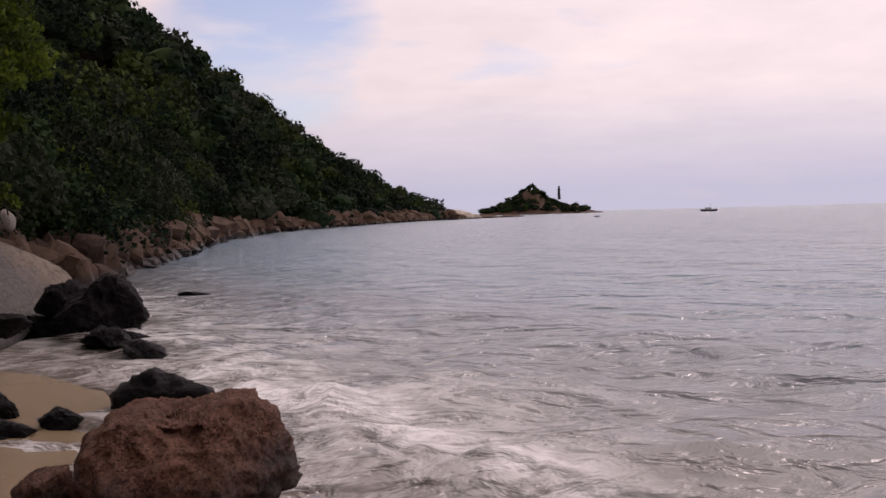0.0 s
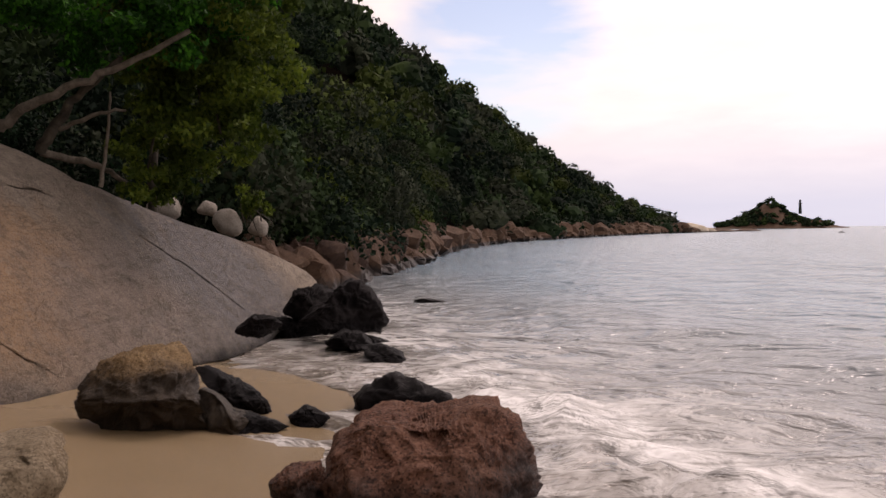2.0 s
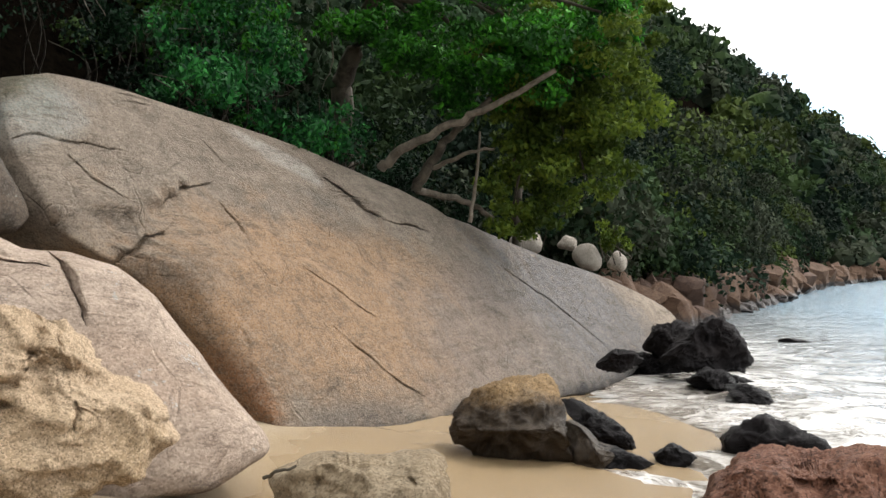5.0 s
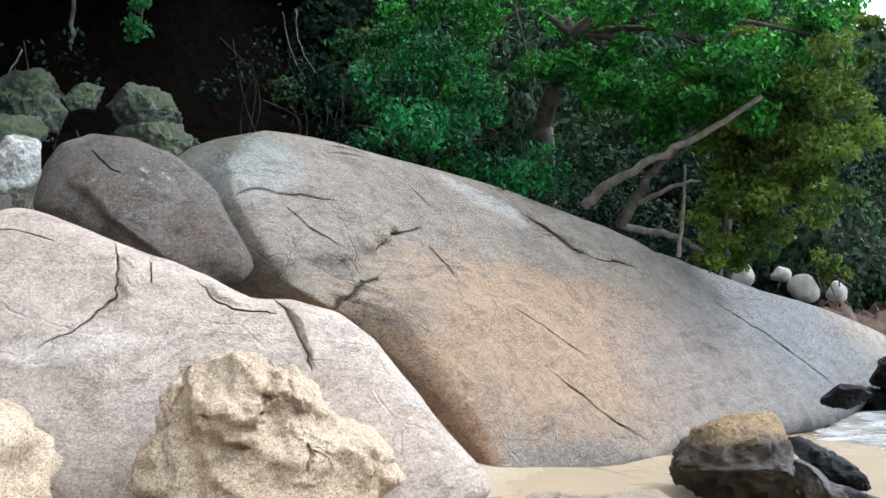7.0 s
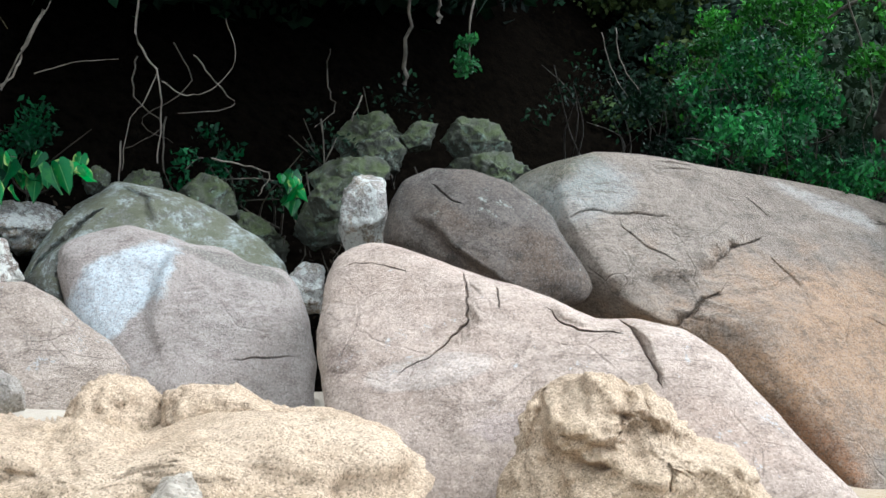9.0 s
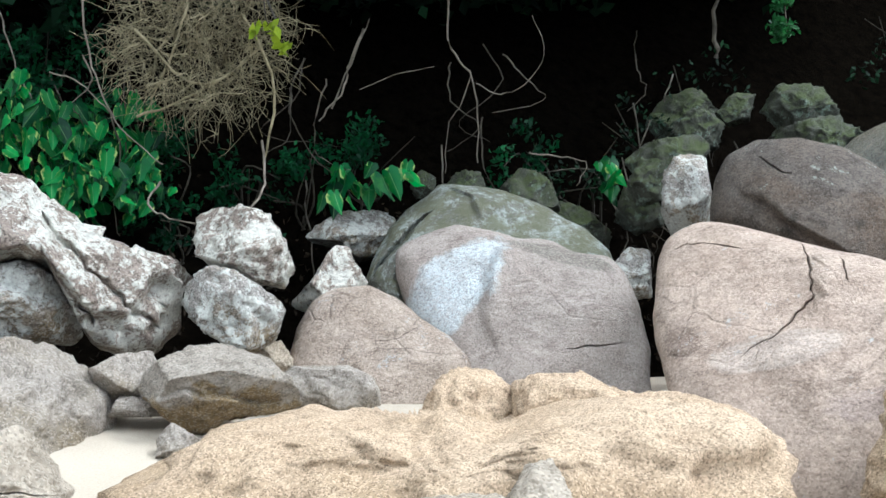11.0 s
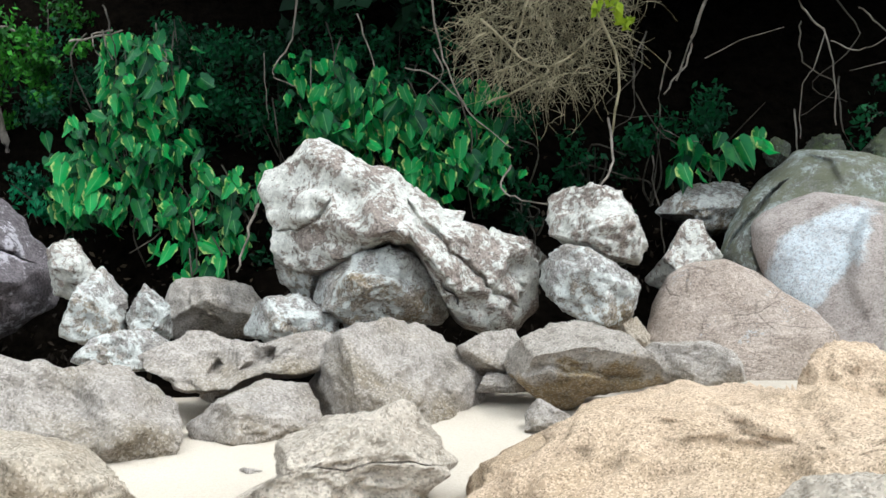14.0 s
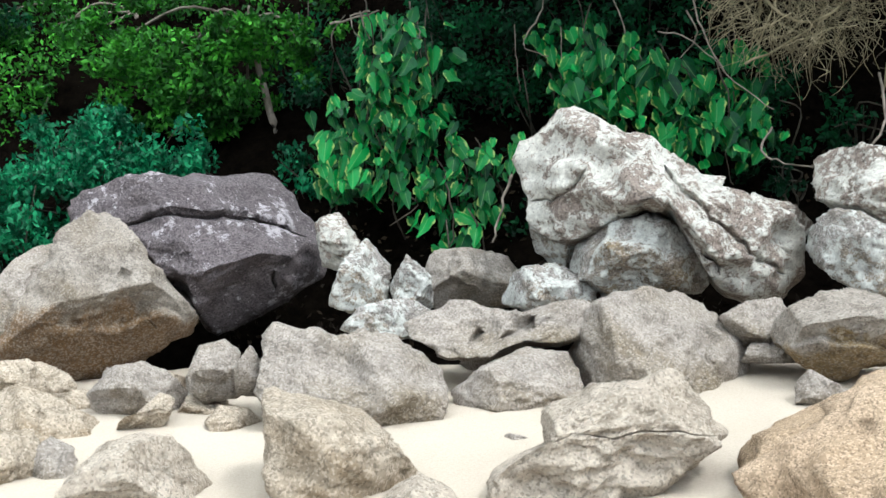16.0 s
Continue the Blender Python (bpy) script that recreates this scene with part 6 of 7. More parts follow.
lv, lf = lathe([(1.3, 0), (1.0, 7.5), (0.95, 8.0), (0.01, 8.0)])
tower = part_of("tower", mesh_of("tower", lv + [17, -4, 11.5], lf, DARKPAINT), island, "slim dark lighthouse tower")
lv, lf = lathe([(1.6, 0), (1.6, 0.4), (0.8, 0.45), (0.8, 2.0), (1.1, 2.1), (0.05, 3.2)])
part_of("lantern", mesh_of("lantern", lv + [17, -4, 19.5], lf, DARKPAINT), tower)
for hx, hy, hw in ((24, -16, 9), (8, -20, 5)):
    house = part_of("house", mesh_of("house", *box(hx, hy, 1.5, hx + hw, hy + 5, 4.6), WHITE, False), island, "low white house")
    rv = np.array([[hx - 0.5, hy - 0.5, 4.6], [hx + hw + 0.5, hy - 0.5, 4.6], [hx + hw + 0.5, hy + 5.5, 4.6], [hx - 0.5, hy + 5.5, 4.6], [hx + 0.6, hy + 2.5, 6.2], [hx + hw - 0.6, hy + 2.5, 6.2]])
    part_of("roof", mesh_of("roof", rv, np.array([[0, 1, 5], [0, 5, 4], [1, 2, 5], [2, 3, 4], [2, 4, 5], [3, 0, 4]]), ROCK["red"], False), house)


def boat(at, length, label):
    b = thing("boat", at, label, "boat")
    u = np.linspace(-1, 1, 13)
    half = 0.17 * length * np.clip(1 - np.abs(u) ** 2.6, 0.02, 1)
    rail = 0.1 * length * (1 + 0.35 * u ** 2)
    ring = [np.stack([u * length / 2 * k, half * w, z], 1) for k, w, z in ((0.9, -0.5, np.full(13, -0.2)), (1, -1, rail), (1, 1, rail), (0.9, 0.5, np.full(13, -0.2)))]
    v = np.concatenate(ring)
    j = np.arange(12)
    f = np.concatenate([np.stack([k * 13 + j, k * 13 + j + 1, (k + 1) * 13 + j + 1, (k + 1) * 13 + j], -1) for k in range(3)])
    part_of("hull", mesh_of("hull", v, f, DARKPAINT, False), b)
    part_of("cabin", mesh_of("cabin", *box(-0.22 * length, -0.1 * length, 0.1 * length, 0.12 * length, 0.1 * length, 0.22 * length), WHITE, False), b, "low cabin")
    part_of("mast", mesh_of("mast", *tube([(0.1 * length, 0, 0.2 * length), (0.1 * length, 0, 0.42 * length)], [0.05, 0.03]), DARKPAINT), b)


boat((121, 500, 0), 8.0, "small dark fishing boat far out at sea")
boat((42, 300, 0), 1.6, "tiny dark boat far out at sea")

# -- rocks along the far shore
def shore_spot(az, out):
    r = np.interp(az, SHORE_AZ, SHORE_R) + out
    return -r * math.sin(radians(az)), r * math.cos(radians(az))


kinds = []
for k in range(8):
    d, f = ball(3)
    v = d.copy()
    for _ in range(15):
        nrm = rnd.normal(size=3)
        nrm /= np.linalg.norm(nrm)
        h = v @ nrm
        v = v - np.outer(np.maximum(h - rnd.uniform(0.45, 0.8), 0) * 0.98, nrm)
    v = v * (1 + 0.05 * np.array([noise.fractal(Vector(p * 3.5 + k * 9), 0.8, 2, 3) for p in v]))[:, None] * [1.15, 0.85, 0.75]
    kinds.append(mesh_of("shore_boulder", v, f, ROCK["shore2" if k % 3 == 1 else "shore"], False))
for k in range(300):
    # a bank of broken rock climbs from the water to the trees
    az = rnd.uniform(12.5, 24.5)
    u = rnd.uniform(0, 1)
    x, y = shore_spot(az, -3.5 + 8.5 * u if az < 19 else -2.0 + 5.5 * u)
    r = (0.22 + 0.75 * rnd.uniform() ** 2.4) * (0.55 + y / 50)
    lift = 1.25 * u * np.clip((y - 16) / 14, 0, 1)
    ob = new("shore_boulder", kinds[rnd.randint(8)])
    ob.matrix_world = pose(x, y, max(float(ground_at(x, y)), lift, 0.0) + 0.15 * r, rnd.uniform(-40, 40), rnd.uniform(-40, 40), rnd.uniform(0, 360)) @ Matrix.Diagonal((r, r, r, 1))
    tagged(ob, "reddish brown boulder heaped on the shore", "boulder", "shore boulders")
pieces = []
for k in range(420):
    az, u = rnd.uniform(12.0, 25), rnd.uniform(0, 1)
    x, y = shore_spot(az, -3.0 + 8.5 * u if az < 19 else -1.5 + 5.5 * u)
    r = rnd.uniform(0.25, 0.6) * (0.6 + y / 60)
    lift = 1.25 * u * np.clip((y - 16) / 14, 0, 1)
    pieces.append((ball(2)[0] * rnd.uniform(0.7, 1.1, (len(ball(2)[0]), 1)) * r * [1.1, 1, 0.8] + [x, y, max(float(ground_at(x, y)), lift * 0.75, 0.0) - 0.35 * r], ball(2)[1]))
tagged(new("shore_rubble", mesh_of("shore_rubble", *joined(pieces), ROCK["shore"], False)), "broken brown rock under the shore boulders", "rocks", kind="stuff")
ROUND = [ball(2)[0] * rnd.uniform(0.6, 1.2, (len(ball(2)[0]), 1)) * [1, 0.85, 0.75] for k in range(9)]
pieces = []
for k in range(900):
    az = rnd.uniform(-1.0, 14)
    out = rnd.uniform(-5, 3) * (1 + 0.01 * (14 - az) * 30)
    x, y = shore_spot(az, out)
    r = (0.35 + 1.5 * rnd.uniform() ** 2.5) * (0.6 + y / 260)
    a = rnd.uniform(0, 6.28)
    turn = np.array([[math.cos(a), -math.sin(a), 0], [math.sin(a), math.cos(a), 0], [0, 0, 1]])
    pieces.append((ROUND[k % 9] @ turn.T * r + [x, y, max(float(ground_at(x, y)), 0) + rnd.uniform(-0.2, 0.7) * r], ball(2)[1]))
tagged(new("shore_rubble", mesh_of("shore_rubble", *joined(pieces), ROCK["shore"], False)), "heaped brown boulders along the far shore", "rocks", kind="stuff")
# pale bare domes at the tip of the headland
for x, y, r, h in ((4, 395, 7.5, 3.6), (-3, 385, 6, 3.4), (10.5, 402, 4, 2.0), (16, 420, 6, 1.3), (27, 440, 6, 1.2), (-11, 372, 6, 4)):
    d, f = ball(4)
    v = d * [r, r * 0.8, h] * (1 + 0.12 * np.array([noise.fractal(Vector(p * 1.8 + x), 0.9, 2, 4) for p in d]))[:, None]
    ob = new("headland_rock", mesh_of("headland_rock", v, f, ROCK["pale" if h > 1.5 else "shore"]))
    ob.location = (x, y, -0.2)
    tagged(ob, "bare pale rock dome at the headland tip", "rock", "headland rocks")

# -- the leaning tree above the slab
tree("overhanging_tree", [(-10.15, 14.67, 3.70), (-10.29, 14.51, 4.15), (-9.96, 14.33, 4.98), (-9.39, 14.10, 5.90)], 0.22,
     [([(-9.11, 13.86, 3.25), (-8.66, 13.87, 3.54), (-8.06, 13.96, 3.81), (-7.32, 14.08, 4.09), (-6.53, 14.37, 4.55)], 0.08, BARK),
      ([(-8.78, 14.32, 2.96), (-8.48, 14.34, 3.43), (-8.20, 14.35, 3.73), (-7.56, 14.39, 4.23)], 0.09, BARK_DARK),
      ([(-8.78, 14.32, 2.96), (-8.42, 15.01, 2.83), (-8.20, 15.37, 2.65), (-8.03, 15.69, 2.38)], 0.06, BARK),
      ([(-8.01, 14.57, 2.46), (-7.92, 14.58, 3.06), (-7.83, 14.55, 3.79)], 0.035, BARK),
      ([(-8.50, 14.35, 3.27), (-7.91, 14.31, 3.46), (-7.56, 14.49, 3.51)], 0.04, BARK)],
     [((-10.26, 13.42, 6.12), 1.0), ((-9.48, 14.07, 5.83), 1.0), ((-8.44, 14.14, 5.73), 1.1), ((-7.41, 14.22, 5.39), 1.1), ((-6.71, 14.64, 5.01), 1.05),
      ((-8.50, 14.33, 4.85), 0.8), ((-7.59, 14.50, 4.73), 0.8), ((-6.22, 15.29, 5.50), 0.8), ((-9.30, 14.37, 5.15), 0.6)],
     0.105, 2850, LEAF_TREE, "leaning shore tree with pale limbs and dense crown", 21)
tree("olive_tree", [(-8.42, 17.05, 2.66), (-8.35, 16.84, 3.02), (-7.62, 16.15, 4.25), (-7.14, 15.58, 4.97)], 0.09, [],
     [((-6.34, 15.45, 4.50), 0.75), ((-6.34, 15.56, 3.79), 0.55), ((-6.89, 15.46, 3.68), 0.75), ((-7.45, 15.38, 3.98), 0.7), ((-7.40, 15.74, 2.99), 0.5),
      ((-7.83, 15.52, 3.18), 0.5), ((-6.72, 15.80, 3.27), 0.45), ((-7.35, 15.27, 4.88), 0.8),
      ((-7.33, 15.26, 5.21), 0.8), ((-6.73, 15.86, 5.28), 0.8), ((-6.40, 16.21, 4.52), 0.7), ((-6.83, 15.60, 4.34), 0.7), ((-7.40, 15.12, 4.28), 0.6), ((-6.58, 16.14, 3.69), 0.5), ((-7.12, 15.36, 3.45), 0.5), ((-7.62, 15.23, 2.74), 0.45), ((-7.36, 15.80, 2.65), 0.45), ((-6.27, 16.47, 5.55), 0.7)],
     0.105, 3450, LEAF_YELLOW, "small tree with olive yellow leaves at the slab", 22)
tree("forest_tree", [(-11.86, 14.59, 4.15), (-11.70, 14.53, 5.08), (-11.48, 14.36, 6.35)], 0.06, [],
     [((-11.99, 13.28, 6.26), 0.9), ((-11.59, 13.77, 5.80), 0.8), ((-11.96, 13.34, 5.25), 0.7), ((-11.67, 13.96, 4.82), 0.5)],
     0.105, 2700, LEAF_TREE, "slender pale-stemmed tree with green leaves", 23, BARK)
tree("beach_tree", [(-14.10, -5.60, 4.67), (-13.94, -5.59, 5.34), (-13.71, -5.64, 6.08), (-13.46, -5.64, 6.79)], 0.07, [],
     [((-13.24, -6.28, 6.61), 0.8), ((-13.53, -5.60, 6.65), 0.75), ((-13.84, -5.03, 6.39), 0.5), ((-13.37, -6.59, 5.78), 0.75), ((-13.45, -7.36, 6.09), 0.75), ((-14.08, -6.01, 5.84), 0.45), ((-13.23, -7.25, 6.87), 0.8)],
     0.105, 3150, LEAF_TREE, "slender grey-stemmed tree with bright green leaves", 24, BARK)
tree("back_tree", [(-15.79, -8.79, 5.41), (-15.62, -8.54, 6.53), (-15.24, -8.25, 8.01)], 0.08, [],
     [((-14.73, -9.32, 7.70), 1.0), ((-14.40, -10.10, 7.23), 1.0), ((-15.61, -9.12, 7.36), 0.9), ((-14.41, -9.58, 6.44), 0.7)],
     0.105, 2400, LEAF_TREE, "pale-stemmed tree in the forest edge", 25, BARK)
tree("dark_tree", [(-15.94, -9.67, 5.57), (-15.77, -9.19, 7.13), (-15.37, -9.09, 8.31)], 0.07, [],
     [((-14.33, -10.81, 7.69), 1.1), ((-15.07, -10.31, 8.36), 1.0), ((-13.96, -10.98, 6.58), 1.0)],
     0.105, 2400, LEAF_SHADED, "forest tree with thin stem, leaves coloured as in shade", 26, BARK)
tree("far_shore_tree", [(-12.27, 36.44, 1.97), (-12.22, 36.43, 2.94), (-12.16, 36.43, 3.52)], 0.09, [],
     [((-12.79, 36.20, 3.92), 0.75), ((-11.88, 36.52, 3.62), 0.6), ((-13.34, 36.00, 3.83), 0.5)], 0.22, 520, LEAF_YELLOW, "small spreading tree on the far shore", 27, BARK)


# -- undergrowth: mounds of leaves with their stems
def bush(name, spots, leaf, per, material, label, seed, flat=0.8, droop=0.5):
    rnd = np.random.RandomState(seed)
    x, y, _ = spots[0][0]
    root = thing(name, (x, y, float(ground_at(x, y))), label, "bush")
    leaves, stems = [], []
    for c, r in spots:
        c = np.array(c)
        # stems reach back to the bank behind, or down to the ground
        back = np.array([c[0], c[1], 0]) / math.hypot(c[0], c[1])
        deep = next((q for q in np.arange(0.0, 6.0, 0.1) if float(ground_at(c[0] + back[0] * q, c[1] + back[1] * q)) > c[2] - 0.4), 1.0)
        foot = c + back * (deep + 0.1) - [0, 0, 0.4]
        if name == "leaf_sprig":
            foot = c + back * 0.6 + [0, 0, 1.1]
        for k in range(1 if name == "leaf_sprig" else 4):
            stems.append(tube([foot + rnd.normal(size=3) * 0.1, (foot + c) / 2 + rnd.normal(size=3) * 0.15, c + rnd.normal(size=3) * r * 0.5], [0.02, 0.006], 4))
        for q in c + rnd.normal(size=(6, 3)) * r * 0.45:
            leaves.append(leaf_quads(blob_points(int(per * r * r / 6), q, r * rnd.uniform(0.35, 0.6), rnd, flat, 0.2), leaf, rnd, droop))
    placed("stem_work", *joined(stems), BARK_DARK, root)["kind"] = "stuff"
    placed("leaves", *joined(leaves), material, root)["kind"] = "stuff"
    return root


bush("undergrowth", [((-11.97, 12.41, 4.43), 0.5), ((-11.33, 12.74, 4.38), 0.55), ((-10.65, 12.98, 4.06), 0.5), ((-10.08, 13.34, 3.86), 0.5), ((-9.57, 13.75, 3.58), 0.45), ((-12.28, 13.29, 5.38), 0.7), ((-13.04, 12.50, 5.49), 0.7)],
     0.095, 2893, LEAF_GLOOM, "undergrowth along the slab top, shade put into its green", 31)
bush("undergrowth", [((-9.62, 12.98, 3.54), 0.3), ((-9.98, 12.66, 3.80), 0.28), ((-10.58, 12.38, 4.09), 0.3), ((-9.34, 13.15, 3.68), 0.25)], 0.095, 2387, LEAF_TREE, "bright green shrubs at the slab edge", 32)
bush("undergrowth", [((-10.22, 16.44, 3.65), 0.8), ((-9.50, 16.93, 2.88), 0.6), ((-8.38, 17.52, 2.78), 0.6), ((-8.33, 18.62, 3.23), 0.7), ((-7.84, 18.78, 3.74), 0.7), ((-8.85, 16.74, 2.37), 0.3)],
     0.095, 2177, LEAF_GLOOM, "shrubs behind the pale stones, shade put into their green", 33)
bush("shore_shrub", [((-7.92, 19.92, 2.39), 0.35), ((-7.77, 19.99, 2.22), 0.2)], 0.095, 3616, LEAF_YELLOW, "small yellow-green shrub among shore boulders", 34)
bush("undergrowth", [((-9.87, 10.56, 4.21), 0.5), ((-9.63, 10.77, 4.02), 0.45), ((-9.52, 11.26, 4.01), 0.5), ((-9.37, 11.65, 3.84), 0.45), ((-9.17, 11.93, 3.65), 0.4), ((-9.13, 12.46, 3.69), 0.5), ((-8.86, 12.65, 3.44), 0.4), ((-10.14, 11.66, 4.76), 0.7), ((-9.72, 12.26, 4.69), 0.6), ((-10.48, 11.35, 5.16), 0.7)],
     0.095, 1907, LEAF_MID, "lush green ferns and shrubs above the slab", 61, 0.8, 0.8)
bush("fern_mound", [((-11.70, -7.97, 4.54), 0.6), ((-11.94, -7.49, 4.85), 0.6), ((-12.53, -7.23, 5.05), 0.5), ((-12.83, -6.93, 4.98), 0.4), ((-11.13, -8.18, 4.16), 0.6), ((-11.30, -7.66, 3.91), 0.35)],
     0.095, 2994, LEAF_TEAL, "bluish green leafy mound behind boulders", 35, 0.8, 0.9)
bush("fern_mound", [((-11.33, -7.56, 4.50), 0.5), ((-11.61, -7.14, 4.67), 0.5), ((-11.96, -6.74, 4.87), 0.5), ((-12.09, -6.31, 4.69), 0.45), ((-12.52, -6.14, 4.94), 0.4), ((-11.99, -7.66, 5.17), 0.5), ((-12.48, -7.25, 5.44), 0.45), ((-10.72, -7.39, 3.88), 0.4), ((-10.82, -7.93, 4.35), 0.5), ((-13.15, -4.95, 4.43), 0.35)],
     0.095, 3200, LEAF_TEAL, "bluish green leaves heaped behind the leaning boulder", 62, 0.8, 0.9)
bush("leaf_sprig", [((-10.37, 7.21, 5.05), 0.2)], 0.095, 5443, LEAF_BROAD, "bright green sprig against the dark forest", 36)
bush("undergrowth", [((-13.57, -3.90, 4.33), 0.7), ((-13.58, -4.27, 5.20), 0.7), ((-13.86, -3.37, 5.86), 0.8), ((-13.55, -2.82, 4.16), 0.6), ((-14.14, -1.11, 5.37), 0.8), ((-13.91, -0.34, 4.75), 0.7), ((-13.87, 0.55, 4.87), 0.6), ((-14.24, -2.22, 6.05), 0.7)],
     0.095, 2069, LEAF_SHADED, "leaves behind the climbing plants, coloured as in shade", 37)
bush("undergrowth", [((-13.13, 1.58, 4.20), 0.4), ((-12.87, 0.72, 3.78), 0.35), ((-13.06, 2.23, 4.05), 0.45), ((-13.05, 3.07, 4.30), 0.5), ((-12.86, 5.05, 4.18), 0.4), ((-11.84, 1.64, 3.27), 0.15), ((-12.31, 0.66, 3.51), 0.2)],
     0.095, 1661, LEAF_SHADED, "low plants behind lichen rocks, coloured as in shade", 38)
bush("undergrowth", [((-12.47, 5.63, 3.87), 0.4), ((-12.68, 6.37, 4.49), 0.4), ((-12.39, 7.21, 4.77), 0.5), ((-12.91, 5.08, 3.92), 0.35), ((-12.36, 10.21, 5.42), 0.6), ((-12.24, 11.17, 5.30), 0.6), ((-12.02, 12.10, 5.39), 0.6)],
     0.095, 515, LEAF_GLOOM, "sparse plants under the trees, shade put into their green", 39)

bush("undergrowth", [((-15.37, -5.89, 5.76), 0.6), ((-14.67, -6.52, 5.31), 0.6), ((-14.32, -7.22, 5.36), 0.6), ((-14.80, -8.04, 6.26), 0.7), ((-14.27, -8.82, 6.45), 0.8), ((-13.54, -9.28, 5.88), 0.7), ((-14.93, -10.07, 7.54), 0.9), ((-15.36, -9.11, 8.03), 0.9),
     ((-15.53, -7.84, 7.84), 0.9), ((-15.79, -6.80, 6.89), 0.8), ((-15.69, -5.74, 6.77), 0.7), ((-15.47, -5.57, 7.56), 0.7), ((-13.41, -9.95, 6.70), 0.9)],
     0.095, 1989, LEAF_TREE, "wall of green leaves at the forest edge", 45)
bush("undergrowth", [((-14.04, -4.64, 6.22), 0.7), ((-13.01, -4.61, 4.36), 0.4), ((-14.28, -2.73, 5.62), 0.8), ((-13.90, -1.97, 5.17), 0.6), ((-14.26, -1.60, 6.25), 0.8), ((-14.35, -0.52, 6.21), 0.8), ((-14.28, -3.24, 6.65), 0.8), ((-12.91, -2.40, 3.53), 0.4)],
     0.095, 1432, LEAF_SHADED, "green leaves coloured for the forest shade", 46)

# fallen leaves and root ends on the dark bank
rnd = np.random.RandomState(91)
az = rnd.uniform(42, 116, 2600)
r = np.interp(az, SHORE_AZ, SHORE_R) + rnd.uniform(-0.6, 2.2, 2600)
x, y = -r * np.sin(np.radians(az)), r * np.cos(np.radians(az))
spots = np.stack([x, y, ground_at(x, y) + rnd.uniform(0.02, 0.3, 2600)], 1)
tagged(new("leaf_litter", mesh_of("leaf_litter", *leaf_quads(spots, 0.085, rnd, 0.0, 0.5), LITTER)), "dead brown leaves scattered on the dark bank", "leaves", kind="stuff")
for k in range(34):
    a = radians(rnd.uniform(56, 84) if k < 26 else rnd.uniform(86, 108))
    r = np.interp(math.degrees(a), SHORE_AZ, SHORE_R) + rnd.uniform(0.2, 1.6)
    top = np.array([-r * math.sin(a), r * math.cos(a), ground_at(-r * math.sin(a), r * math.cos(a)) + rnd.uniform(1.4, 3.6)])
    drop = rnd.uniform(0.5, 1.9)
    line = [top, top + [rnd.normal() * 0.12, rnd.normal() * 0.12, -drop * 0.4], top + [rnd.normal() * 0.2, rnd.normal() * 0.2, -drop * 0.75], top + [rnd.normal() * 0.22, rnd.normal() * 0.22, -drop]]
    tagged(new("hanging_root", mesh_of("hanging_root", *tube(line, [0.012, 0.004], 5, 0.012, k), BARK_DARK if k % 3 else BARK)), "thin bare root hanging in the forest shade", "root", "hanging roots")

# -- broad-leaved climbers: heart-shaped leaves that hang in curtains
def heart(bend, seed):
    """A heart-shaped leaf, its stalk at the origin and its tip along -z, facing -y."""
    rows = [(-0.16, 0.3), (0.05, 0.5), (0.28, 0.46), (0.52, 0.36), (0.78, 0.2), (1.05, 0.01)]
    v, f = [], []
    for z, w in rows:
        w *= 1 + 0.1 * math.sin(7 * z + 2 * seed)
        for s in (-1, -0.5, 0, 0.5, 1):
            v.append((s * w * 0.66 if s else 0, -bend * z * z * 0.5 + 0.28 * abs(s) * w + 0.06 * math.sin(9 * z + 2 * seed + s) * abs(s), -(z if s else max(z, 0.04))))
    for a in range(5):
        for b in range(4):
            f.append((a * 5 + b, a * 5 + b + 1, a * 5 + b + 6, a * 5 + b + 5))
    return np.array(v), np.array(f)


def broad_material():
    """Glossy green with a pale midrib and yellowed rim, varied from leaf to leaf."""
    m, t, b = base_material("broad_leaf_green", 0.45, 0.16)
    c = node(t, "ShaderNodeTexCoord").outputs["Object"]
    who = node(t, "ShaderNodeObjectInfo").outputs["Random"]
    col = blend(t, who, (0.001, 0.024, 0.009), (0.007, 0.19, 0.032))
    col = blend(t, times(t, span(t, noise_of(t, c, 3.0, 4), 0.5, 0.7), 0.5), col, (0.018, 0.13, 0.012))
    sep3 = node(t, "ShaderNodeSeparateXYZ")
    t.links.new(c, sep3.inputs[0])
    out_x = node(t, "ShaderNodeMath", operation="ABSOLUTE")
    t.links.new(sep3.outputs["X"], out_x.inputs[0])
    rib = span(t, out_x.outputs[0], 0.004, 0.02, 0.3, 0.0)
    col = blend(t, rib, col, (0.2, 0.34, 0.12))
    rim = times(t, span(t, times(t, out_x.outputs[0], times(t, noise_of(t, c, 6, 3), 0.3), "ADD"), 0.38, 0.45), span(t, who, 0.3, 0.45))
    col = blend(t, times(t, rim, 0.8), col, (0.3, 0.36, 0.1))
    t.links.new(col, b.inputs["Base Color"])
    bumped(t, b, noise_of(t, c, 12, 3), 0.3, 0.02)
    thin = node(t, "ShaderNodeBsdfTranslucent")
    t.links.new(col, thin.inputs["Color"])
    mix = node(t, "ShaderNodeMixShader")
    mix.inputs[0].default_value = 0.2
    o = t.nodes["Material Output"]
    t.links.new(b.outputs[0], mix.inputs[1])
    t.links.new(thin.outputs[0], mix.inputs[2])
    t.links.new(mix.outputs[0], o.inputs["Surface"])
    return m


BROAD = broad_material()
HEARTS = [mesh_of("leaf", *heart(bend, k), BROAD) for k, bend in enumerate((0.3, 0.6, 0.9, 0.45))]


